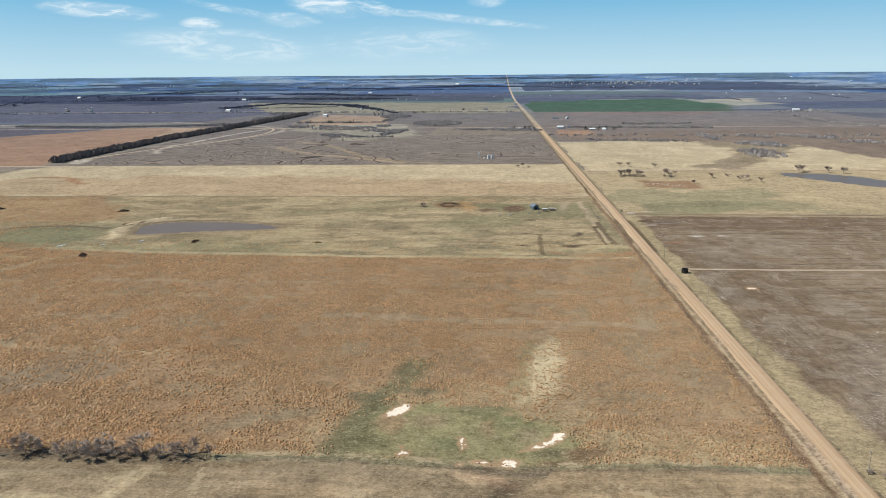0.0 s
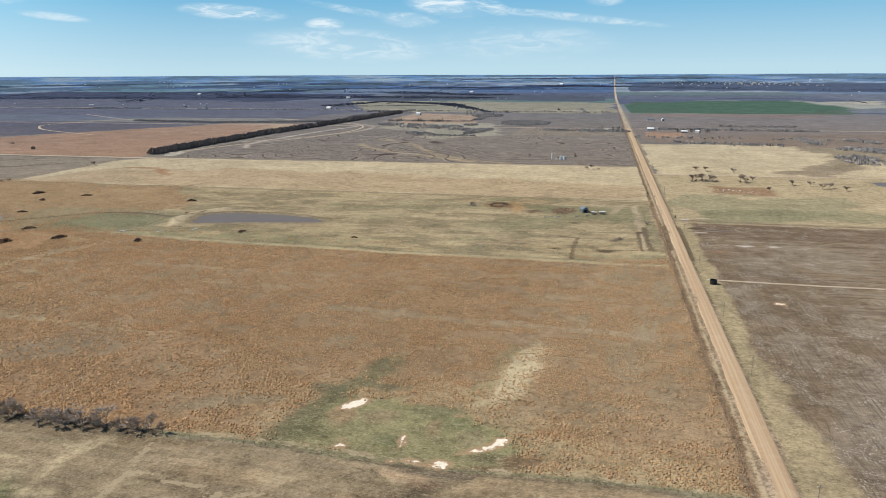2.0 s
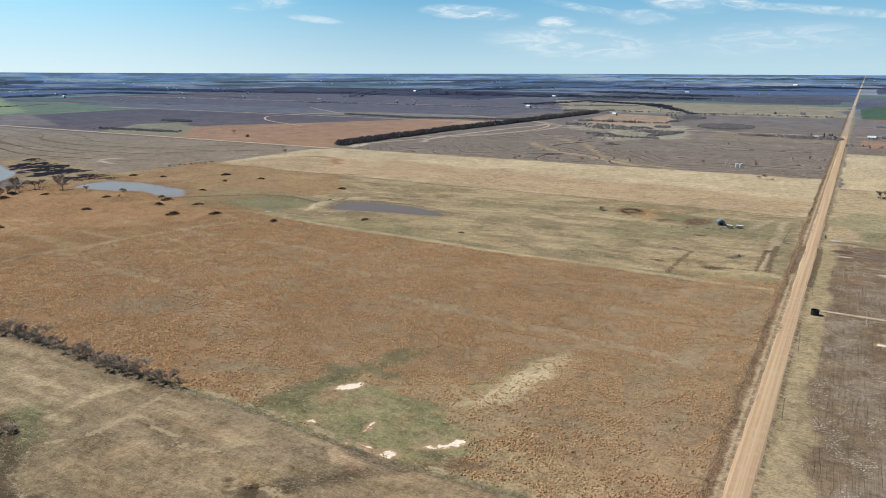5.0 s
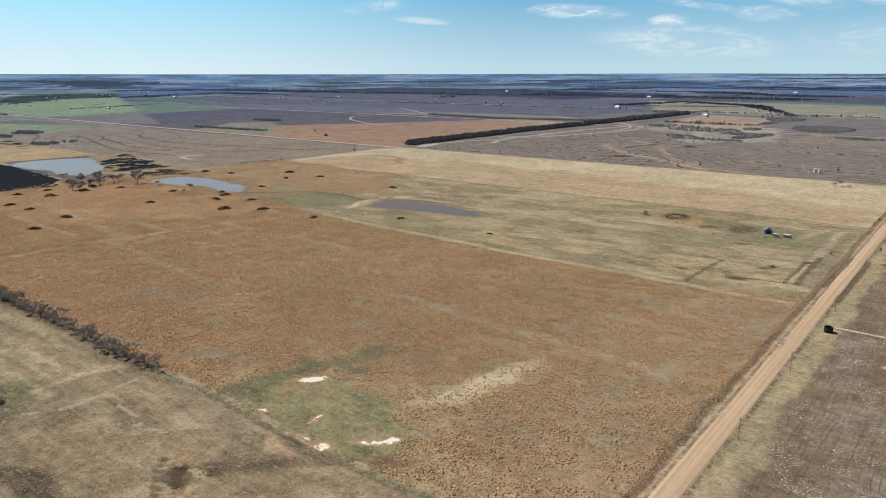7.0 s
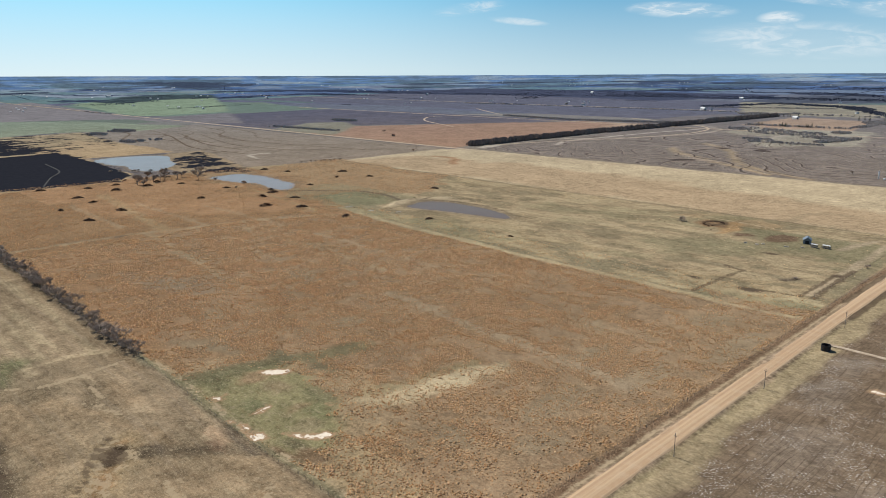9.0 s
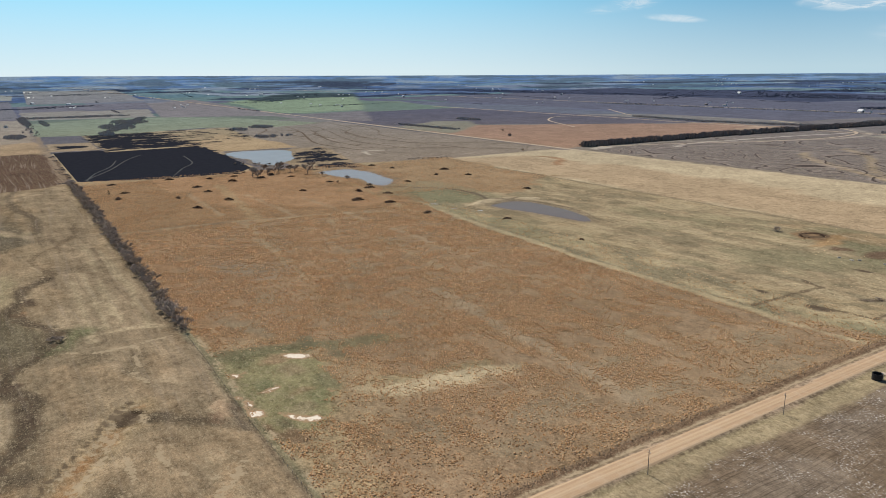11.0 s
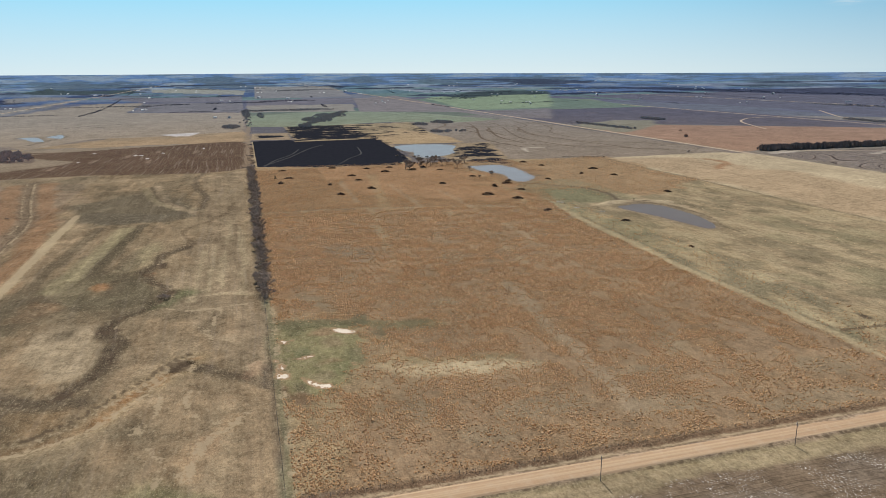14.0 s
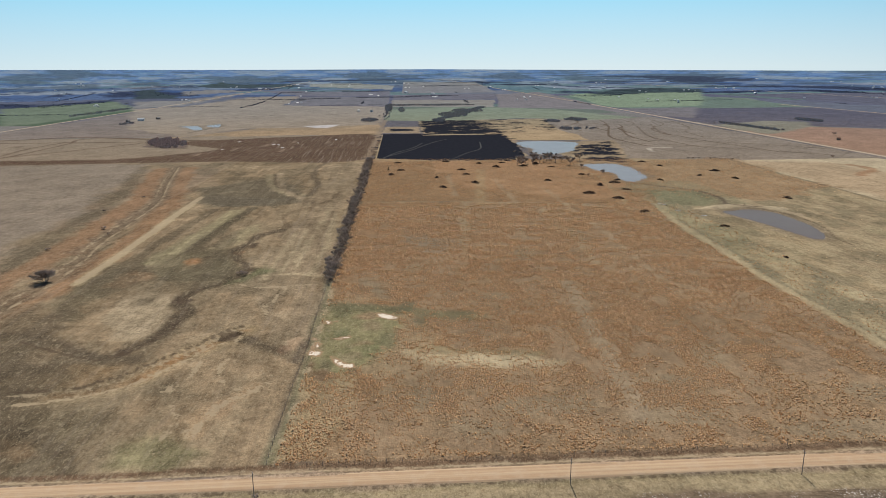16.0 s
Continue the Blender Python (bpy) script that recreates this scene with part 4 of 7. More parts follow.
# the western country: grazed rises, wheat and stubble beyond the burns
field([(-1314, -362), (-2234, -679), (-2336, -542), (-3248, -467), (-3253, -230), (-2351, -183), (-2165, 200), (-1335, 201), (-1277, 28), (-1271, -105), (-1078, -163)], (0.272, 0.208, 0.146), patchy=30, size=60)
field([(-2861, -893), (-2867, -709), (-4150, -618), (-2382, -564), (-2271, -692)], (0.225, 0.188, 0.150), patchy=20, size=60)
field([(-3542, -884), (-4273, -649), (-4716, -987), (-4463, -1128)], (0.205, 0.176, 0.148))
field([(-3181, -222), (-3077, 206), (-2243, 200), (-2384, -169)], (0.175, 0.148, 0.134))
field([(-4257, -624), (-3932, 218), (-3147, 207), (-3328, -238)], (0.165, 0.142, 0.136))
field([(-6430, -507), (-6586, -92), (-5350, 270), (-4276, 230), (-5319, -397)], (0.255, 0.226, 0.176))
field([(-1952, 212), (-2075, 385), (-2024, 566), (-1876, 722), (-1446, 845), (-1398, 695), (-1495, 572), (-1425, 336), (-1477, 210)], (0.205, 0.208, 0.132), patchy=30, size=80)
field([(-3220, 735), (-3508, 1016), (-1529, 884), (-1852, 843), (-2024, 566)], (0.200, 0.160, 0.136))
field([(-3098, 1065), (-3351, 1400), (-3272, 1820), (-1975, 1220), (-1919, 930), (-2169, 936)], (0.212, 0.232, 0.134), patchy=30, size=80)
field([(-1856, 909), (-1906, 1190), (-1414, 972), (-1543, 913)], (0.172, 0.140, 0.124))
field([(-3284, 228), (-3380, 762), (-2752, 663), (-2703, 217)], (0.158, 0.132, 0.128))
field([(-7039, 391), (-6670, 1089), (-3556, 791), (-3504, 275)], (0.208, 0.180, 0.156))
field([(-2703, 217), (-2643, 641), (-2066, 557), (-2159, 213)], (0.245, 0.200, 0.150), patchy=20, size=60)
field([(-1065, 406), (-1268, 539), (-1038, 581), (-907, 576), (-926, 436)], (0.345, 0.240, 0.135), patchy=14, size=30)
field([(-4699, -1514), (-5040, -1490), (-3873, -1072), (-3554, -905), (-3115, -789), (-3164, -995)], (0.052, 0.062, 0.060), patchy=50, size=120)
field([(-5698, -1383), (-8016, -1689), (-6523, -1192), (-6275, -881), (-6637, -751), (-5351, -441), (-5135, -593), (-5187, -1095)], (0.055, 0.066, 0.064), patchy=60, size=160)
field([(-3117, 1172), (-3949, 1606), (-4047, 1870), (-3748, 2045), (-3190, 1781), (-3246, 1551), (-2969, 1268)], (0.055, 0.066, 0.060), patchy=50, size=120)
field([(-899, -180), (-1021, -220), (-1066, -214), (-1052, -174), (-916, -116), (-866, -106), (-870, -140)], (0.135, 0.100, 0.082), patchy=14, size=20)
strip([(-1654, -219), (-1640, -136)], 7, (0.105, 0.088, 0.072), 0.8, ragged=0.8)
strip([(-1759, -98), (-1622, -239)], 5, (0.105, 0.088, 0.072), 0.8, ragged=0.8)
strip([(-3256, -480), (-2677, -229)], 6, (0.105, 0.088, 0.072), 0.8, ragged=0.8)
strip([(-1175, -188), (-1380, -161)], 7, (0.105, 0.088, 0.072), 0.8, ragged=0.8)
strip([(-5325, -1726), (-6566, -1806)], 60, (0.105, 0.088, 0.072), 0.8, ragged=0.8)
strip([(-4652, -700), (-4038, 226)], 40, (0.105, 0.088, 0.072), 0.8, ragged=0.8)
field([(-1323, 25), (-1357, 104), (-1281, 94), (-1265, 61)], (0.50, 0.43, 0.37), soft=3)
field([(-1422, -693), (-1628, -656), (-2200, -665), (-2844, -957), (-2314, -1169)], (0.150, 0.160, 0.098), patchy=30, size=80)
strip(curve([(-765, -342), (-847, -338), (-979, -340), (-1069, -351), (-1088, -270)]), 6, DARK_EARTH, 0.8, ragged=0.4)
strip([(-720, -318), (-711, -206), (-718, -129)], 26, DARK_EARTH, 0.85, ragged=0.4)
# roads of the section lines, farm lanes
strip([(-580, 912), (-4000, 912), (-9000, 930)], 8, DUST, 0.95)
strip([(-1100, -608), (-9000, -640)], 9, (0.40, 0.33, 0.25), 0.95)
strip([(-1000, -608), (-200, -606)], 8, (0.36, 0.28, 0.2), 0.9)
strip([(-2000, 1512), (1500, 1512)], 9, DUST, 0.8)
strip([(-6000, 2100), (80, 2120)], 10, (0.33, 0.27, 0.2), 0.7)
strip(curve([(-560, 1150), (-480, 1250), (-420, 1420), (-480, 1560), (-760, 1700)]), 9, (0.36, 0.29, 0.21), 0.75)
strip(curve([(-330, 1230), (-250, 1150), (-170, 1010), (-60, 935)]), 9, (0.30, 0.22, 0.13), 0.8)
strip([(-600, 925), (106, 936)], 4, (0.16, 0.125, 0.09), 0.6)
strip([(-610, 689), (106, 690)], 3, (0.14, 0.115, 0.075), 0.7)
# verges of the road, ditches either side of the crown
for x, w, colour, s, dip in ((107.2, 5.0, (0.255, 0.185, 0.115), 0.9, -0.35), (105.4, 2.6, (0.135, 0.082, 0.050), 0.85, 0.0), (119.6, 4.0, (0.25, 0.20, 0.115), 0.7, -0.3)):
    strip([(x, -900), (x, 2400)], w, colour, s, dip=dip)
etch("straw", [(108.2, -900), (108.2, 1300)], 1.5)
etch("rut", [(109.4, -900), (109.4, 1300)], 1.1)
etch("rut", [(118.5, -900), (118.5, 1300)], 1.2)
strip([(114, -900), (114, 9000)], 8.5, (0.36, 0.26, 0.175), 0.9)

# ponds: outlines, banks and beds
PONDS = {
    "stock_pond": curve([(-272, 524), (-281, 538), (-281, 556), (-262, 566), (-230, 570), (-200, 566), (-178, 558), (-172, 545), (-186, 540), (-212, 536), (-245, 529)], True),
    "reed_pond": curve([(-586, 480), (-600, 505), (-592, 526), (-545, 534), (-490, 532), (-455, 516), (-446, 498), (-470, 494), (-508, 496), (-545, 486)], True),
    "burnt_lake": curve([(-890, 442), (-908, 496), (-880, 545), (-830, 536), (-789, 520), (-750, 512), (-728, 490), (-706, 460), (-740, 446), (-784, 450), (-830, 440)], True),
    "tree_pond": curve([(350, 850), (405, 838), (440, 790), (445, 745), (405, 760), (375, 795), (352, 825)], True),
    "west_pond": curve([(-1360, -258), (-1374, -225), (-1330, -204), (-1270, -186), (-1250, -194), (-1300, -222), (-1345, -250)], True),
    "south_pond": curve([(-1380, -204), (-1422, -184), (-1380, -172), (-1322, -166), (-1340, -184)], True),
}
for ring in PONDS.values():
    w = near_to(ring, 40)
    d = inside(WX[w], WY[w], ring) + (value_noise(PX[w], PY[w], 34, 21, 4) - 0.5) * (12 if min(p[0] for p in ring) < -500 else 6) - 0.8
    lay((1 - smooth(1.5, 9, np.abs(d + 2))) * 0.6, (0.19, 0.145, 0.10), w, tuft=0.1)
    HEIGHT[w] += -1.6 * smooth(-2, 7, d)
# the hollow of the alkali spots
w = near_to([(8, 211)], 60)
HEIGHT[w] -= 2.3 * np.exp(-((PX[w] - 8) / 30) ** 2 - ((PY[w] - 211) / 17) ** 2)
# the dam of the stock pond
w = near_to([(-300, 500), (-270, 580)], 20)
HEIGHT[w] += 1.6 * (1 - smooth(1, 9, off_line(PX[w], PY[w], curve([(-278, 505), (-295, 530), (-293, 555), (-272, 582), (-235, 584)]))))
# slow mottling of everything
TINT *= (0.86 + 0.28 * value_noise(PX, PY, 60, 41, 4))[:, None]

# aerial haze multiplied into the ground colour by distance
blue_haze = smooth(500, 2300, np.hypot(PX - HUB[0], PY - HUB[1]))[:, None]
TINT *= 1 + blue_haze * np.array((-0.10, 0.06, 0.30))
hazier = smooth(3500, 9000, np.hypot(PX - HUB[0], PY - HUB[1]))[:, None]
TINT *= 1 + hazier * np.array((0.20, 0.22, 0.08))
COVER["rough"] = 1 - smooth(900, 2300, np.hypot(MX - HUB[0], MY - HUB[1]))

# ---- materials ----


def material(name, rough=0.9, metal=0.0, spec=0.3):
    m = bpy.data.materials.new(name)
    m.use_nodes = True
    t = m.node_tree
    t.nodes.clear()
    b = t.nodes.new("ShaderNodeBsdfPrincipled")
    b.inputs["Roughness"].default_value, b.inputs["Metallic"].default_value, b.inputs["Specular IOR Level"].default_value = rough, metal, spec
    t.links.new(b.outputs[0], t.nodes.new("ShaderNodeOutputMaterial").inputs[0])
    return m, t, b


def place(t):
    return t.nodes.new("ShaderNodeTexCoord").outputs["Object"]


def stored(t, name):
    n = t.nodes.new("ShaderNodeAttribute")
    n.attribute_name = name
    return n


def relief(t, b, height, strength, distance):
    n = t.nodes.new("ShaderNodeBump")
    n.inputs["Strength"].default_value, n.inputs["Distance"].default_value = strength, distance
    plug(t, height, n.inputs["Height"])
    t.links.new(n.outputs[0], b.inputs["Normal"])


def plain(name, colour, rough=0.8, metal=0.0, vary=0.25, size=1.5, bump=0.0):
    """A surface of one colour with stains, grain and a shade of its own for each piece."""
    m, t, b = material(name, rough, metal)
    p = place(t)
    stain, fine = grain(t, p, 1.0 / size, 4.0, 0.6), grain(t, p, 9.0 / size, 3.0, 0.6)
    own = t.nodes.new("ShaderNodeObjectInfo").outputs["Random"]
    own2 = t.nodes.new("ShaderNodeNewGeometry").outputs["Random Per Island"]
    k = calc(t, "ADD", calc(t, "MULTIPLY", stain, vary), calc(t, "MULTIPLY", fine, vary))
    k = calc(t, "ADD", k, calc(t, "MULTIPLY", calc(t, "ADD", own, own2), vary * 0.5))
    k = calc(t, "ADD", k, 1.0 - vary * 1.5)
    plug(t, mix(t, 1.0, colour, k, "MULTIPLY"), b.inputs["Base Color"])
    if bump:
        relief(t, b, fine, 0.6, bump)
    return m


ground_mat, t, b = material("ground_cover", 1.0, 0, 0.0)
p = place(t)
tuft, furrow, cross, terrace, speck, alkali = (stored(t, k).outputs["Fac"] for k in ("tuft", "furrow", "cross", "terrace", "speck", "salt"))
colour = stored(t, "tint").outputs["Color"]
broad, patch, clump, blade = grain(t, p, 0.03, 3, 0.6), grain(t, p, 0.16, 4, 0.6), grain(t, p, 0.9, 3, 0.65), grain(t, p, 3.5, 2, 0.6)
streak = grain(t, stretch(t, p, (0.05, 0.9, 1), (0, 0, 1)), 1.0, 3, 0.6)


def swing(n, gain):
    return calc(t, "MULTIPLY", calc(t, "SUBTRACT", n, 0.5), gain)


shade = calc(t, "ADD", swing(broad, 0.8), swing(patch, 1.15))
shade = calc(t, "ADD", shade, calc(t, "MULTIPLY", calc(t, "SUBTRACT", clump, 0.5), calc(t, "MULTIPLY_ADD", tuft, 1.6, 0.85)))
shade = calc(t, "ADD", calc(t, "ADD", shade, swing(streak, 0.35)), calc(t, "MULTIPLY", calc(t, "SUBTRACT", blade, 0.5), calc(t, "MULTIPLY_ADD", tuft, 1.0, 0.6)))
knot = grain(t, p, 0.42, 5, 0.75)
shade = calc(t, "ADD", shade, swing(knot, 1.5))
shade = calc(t, "MAXIMUM", calc(t, "ADD", shade, 1.0), 0.25)
colour = mix(t, 1.0, colour, shade, "MULTIPLY")
# dry straw lies between the tussocks
colour = mix(t, calc(t, "MULTIPLY", ramp(t, clump, 0.5, 0.7), calc(t, "MULTIPLY", tuft, 0.35)), colour, (0.33, 0.235, 0.145))
# grazed spots and dry wisps in short grass
short = calc(t, "MULTIPLY", calc(t, "SUBTRACT", 1.0, calc(t, "MULTIPLY", tuft, 0.75)), calc(t, "SUBTRACT", 1.0, furrow, clamp=True))
short = calc(t, "MULTIPLY", short, stored(t, "rough").outputs["Fac"])
fleck = grain(t, stretch(t, p, (0.26, 0.46, 1), (0, 0, 3)), 1.0, 5, 0.78)
colour = mix(t, calc(t, "MULTIPLY", ramp(t, fleck, 0.555, 0.61), calc(t, "MULTIPLY", short, 0.40)), colour, mix(t, broad, (0.095, 0.078, 0.048), (0.18, 0.10, 0.052)))
colour = mix(t, calc(t, "MULTIPLY", ramp(t, fleck, 0.45, 0.39), calc(t, "MULTIPLY", short, 0.36)), colour, (0.41, 0.33, 0.215))
shred = grain(t, stretch(t, p, (1.1, 1.9, 1), (0, 0, 20)), 1.0, 4, 0.7)
colour = mix(t, calc(t, "MULTIPLY", ramp(t, shred, 0.56, 0.64), calc(t, "MULTIPLY", short, 0.5)), colour, (0.44, 0.36, 0.24))
colour = mix(t, calc(t, "MULTIPLY", ramp(t, shred, 0.43, 0.35), calc(t, "MULTIPLY", short, 0.45)), colour, (0.085, 0.066, 0.042))
# drill rows
xyz = t.nodes.new("ShaderNodeSeparateXYZ")
plug(t, p, xyz.inputs[0])
sway = calc(t, "MULTIPLY", grain(t, stretch(t, p, (0.05, 0.022, 1)), 1.0, 3), 4.0)
comb = calc(t, "FRACT", calc(t, "ADD", calc(t, "MULTIPLY", xyz.outputs[0], 0.56), sway))
comb = calc(t, "MULTIPLY", ramp(t, comb, 0.0, 0.05), ramp(t, comb, 0.20, 0.10))
comb = calc(t, "MULTIPLY", comb, ramp(t, grain(t, stretch(t, p, (0.4, 0.03, 1)), 1.0, 3), 0.35, 0.6))
rows = calc(t, "ADD", calc(t, "MULTIPLY", comb, 0.22), grain(t, stretch(t, p, (0.8, 0.02, 1), (0, 0, 0.6)), 1.0, 4, 0.7))
colour = mix(t, calc(t, "MULTIPLY", ramp(t, rows, 0.54, 0.70), calc(t, "MULTIPLY", furrow, 0.6)), colour, (0.095, 0.068, 0.047))
colour = mix(t, calc(t, "MULTIPLY", ramp(t, rows, 0.46, 0.34), calc(t, "MULTIPLY", furrow, 0.3)), colour, (0.23, 0.175, 0.125))
bow = t.nodes.new("ShaderNodeCombineXYZ")
plug(t, xyz.outputs[0], bow.inputs[0])
plug(t, calc(t, "ADD", xyz.outputs[1], calc(t, "MULTIPLY", grain(t, p, 0.004, 2), 30.0)), bow.inputs[1])
lines = grain(t, stretch(t, bow.outputs[0], (0.009, 0.30, 1), (0, 0, -0.8)), 1.0, 4, 0.65)
colour = mix(t, calc(t, "MULTIPLY", ramp(t, lines, 0.53, 0.64), calc(t, "MULTIPLY", cross, 0.65)), colour, (0.09, 0.066, 0.052))
colour = mix(t, calc(t, "MULTIPLY", ramp(t, lines, 0.46, 0.36), calc(t, "MULTIPLY", cross, 0.55)), colour, (0.27, 0.22, 0.175))
# terraces follow the slope
slope = calc(t, "FRACT", calc(t, "MULTIPLY", grain(t, stretch(t, p, (1, 1.5, 1)), 0.0035, 1.5, 0.4), 26.0))
ridge = calc(t, "MULTIPLY", ramp(t, slope, 0.0, 0.03), ramp(t, slope, 0.15, 0.10))
colour = mix(t, calc(t, "MULTIPLY", ridge, calc(t, "MULTIPLY", terrace, 0.85), clamp=True), colour, (0.050, 0.038, 0.034))
pale_side = calc(t, "MULTIPLY", ramp(t, slope, 0.10, 0.15), ramp(t, slope, 0.30, 0.18))
colour = mix(t, calc(t, "MULTIPLY", pale_side, calc(t, "MULTIPLY", terrace, 0.35)), colour, (0.32, 0.26, 0.21))
# pale litter
bits = calc(t, "MULTIPLY", ramp(t, grain(t, p, 1.3, 3, 0.75), 0.57, 0.62), ramp(t, grain(t, p, 0.07, 4, 0.7), 0.46, 0.60))
colour = mix(t, calc(t, "MULTIPLY", bits, speck, clamp=True), colour, (0.60, 0.55, 0.49))
# cut earth and painted shadow edges, straw and burns, each with a ragged edge
fray, fray_wide = grain(t, p, 0.5, 4, 0.65), grain(t, p, 0.12, 4, 0.65)
ragged = calc(t, "ADD", swing(fray, 6.0), swing(fray_wide, 6.0))
rut_in, straw_in, burn_in = (stored(t, k).outputs["Fac"] for k in ("rut", "straw", "burn"))
colour = mix(t, ramp(t, calc(t, "ADD", straw_in, ragged), -0.2, 0.7, 0.0, 0.68), colour, (0.39, 0.305, 0.195))
colour = mix(t, ramp(t, calc(t, "ADD", rut_in, calc(t, "ADD", swing(fray, 4.5), swing(fray_wide, 3.0))), -0.4, 0.8, 0.0, 0.75), colour, mix(t, fray_wide, (0.055, 0.04, 0.028), (0.13, 0.092, 0.06)))
licks = grain(t, stretch(t, p, (0.034, 0.018, 1), (0, 0, 12)), 1.0, 6, 0.72)
scorch = calc(t, "ADD", burn_in, swing(licks, 95.0))
colour = mix(t, ramp(t, calc(t, "ADD", scorch, swing(fray_wide, 20.0)), -2.0, 2.0), colour, mix(t, fray_wide, (0.013, 0.015, 0.021), (0.028, 0.029, 0.036)))
# alkali crust
edge = calc(t, "ADD", alkali, calc(t, "MULTIPLY", calc(t, "SUBTRACT", grain(t, p, 0.6, 4, 0.65), 0.5), 4.0))
colour = mix(t, ramp(t, edge, -1.3, 0.1), colour, (0.33, 0.22, 0.13))
colour = mix(t, ramp(t, edge, 0.15, 0.75), colour, mix(t, grain(t, p, 0.8, 3), (0.62, 0.50, 0.37), (0.85, 0.78, 0.66)))
plug(t, colour, b.inputs["Base Color"])
rough_h = calc(t, "ADD", calc(t, "MULTIPLY", clump, calc(t, "MULTIPLY_ADD", tuft, 1.2, 0.35)), calc(t, "MULTIPLY", rows, furrow))
b.inputs["Diffuse Roughness"].default_value = 0.14
relief(t, b, calc(t, "MULTIPLY", calc(t, "ADD", rough_h, calc(t, "MULTIPLY", patch, 0.5)), stored(t, "rough").outputs["Fac"]), 0.7, 0.5)

road_mat, t, b = material("dirt_road", 0.95, 0, 0.2)
p = place(t)
rut = grain(t, stretch(t, p, (1.0, 0.006, 1)), 1.1, 3, 0.6)
loose, gravel = grain(t, p, 0.25, 4, 0.6), grain(t, p, 5.0, 3, 0.6)
colour = mix(t, ramp(t, rut, 0.38, 0.64), (0.380, 0.252, 0.150), (0.470, 0.335, 0.208))
colour = mix(t, ramp(t, loose, 0.45, 0.7, 0.0, 0.45), colour, (0.46, 0.345, 0.235))
plug(t, mix(t, 1.0, colour, calc(t, "MULTIPLY_ADD", gravel, 0.5, 0.75), "MULTIPLY"), b.inputs["Base Color"])
relief(t, b, calc(t, "ADD", rut, calc(t, "MULTIPLY", gravel, 0.3)), 0.5, 0.25)



def water(name, deep, shoal, rough, spec):
    m, t, b = material(name, rough, 0, spec)
    p = place(t)
    plug(t, mix(t, grain(t, p, 0.04, 3), deep, shoal), b.inputs["Base Color"])
    b.inputs["IOR"].default_value = 1.16
    relief(t, b, grain(t, stretch(t, p, (1.0, 2.2, 1)), 0.9, 3, 0.6), 0.08, 0.15)
    return m


mud_water = water("muddy_water", (0.120, 0.090, 0.074), (0.155, 0.120, 0.098), 0.25, 0.12)
lake_water = water("lake_water", (0.19, 0.16, 0.148), (0.25, 0.21, 0.195), 0.22, 0.2)

lane_mat, t, b = material("pale_track", 0.95, 0, 0.1)
p = place(t)
colour = mix(t, ramp(t, grain(t, p, 0.3, 4, 0.6), 0.35, 0.65), (0.33, 0.25, 0.175), (0.47, 0.385, 0.29))
plug(t, mix(t, 1.0, colour, calc(t, "MULTIPLY_ADD", grain(t, p, 3.0, 3), 0.6, 0.7), "MULTIPLY"), b.inputs["Base Color"])

ash_track = plain("ashy_track", (0.024, 0.023, 0.023), 0.95, vary=0.5, size=6)

# ---- ground, road, water ----


def sheet(name, xs, ys, zs, mat, keep=None):
    """A mesh over a lattice of columns xs and rows ys (flat arrays of all points, row by row)."""
    nx, ny = len(xs), len(ys)
    gx, gy = np.meshgrid(xs, ys)
    me = bpy.data.meshes.new(name)
    index = np.arange(nx * ny).reshape(ny, nx)
    quads = np.stack([index[:-1, :-1], index[:-1, 1:], index[1:, 1:], index[1:, :-1]], -1).reshape(-1, 4)
    if keep is not None:
        quads = quads[keep[quads].all(1)]
    me.vertices.add(nx * ny)
    me.vertices.foreach_set("co", np.stack([gx.ravel(), gy.ravel(), zs], -1).ravel().astype(np.float32))
    me.loops.add(quads.size)
    me.loops.foreach_set("vertex_index", quads.ravel().astype(np.int32))
    me.polygons.add(len(quads))
    me.polygons.foreach_set("loop_start", (np.arange(len(quads)) * 4).astype(np.int32))
    me.update(calc_edges=True)
    me.shade_smooth()
    me.materials.append(mat)
    return new(name, me)


w = np.nonzero(np.abs(MX - 114) < 12)[0]
HEIGHT[w] += 0.35 * (1 - smooth(2.5, 7, np.abs(MX[w] - 114)))
HEIGHT += (value_noise(MX, MY, 9, 2, 2) - 0.5) * 0.35 * smooth(5, 14, np.abs(MX - 114)) * COVER["rough"]
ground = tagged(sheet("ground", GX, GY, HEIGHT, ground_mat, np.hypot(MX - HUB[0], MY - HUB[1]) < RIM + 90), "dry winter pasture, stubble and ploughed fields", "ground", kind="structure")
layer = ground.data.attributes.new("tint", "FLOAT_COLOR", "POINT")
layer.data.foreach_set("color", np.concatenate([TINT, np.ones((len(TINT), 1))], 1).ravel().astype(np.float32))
for key, values in COVER.items():
    ground.data.attributes.new(key, "FLOAT", "POINT").data.foreach_set("value", values.astype(np.float32))


def ground_z(x, y):
    i, j = min(np.searchsorted(GX, x), len(GX) - 1), min(np.searchsorted(GY, y), len(GY) - 1)
    return float(HEIGHT[j * len(GX) + i])


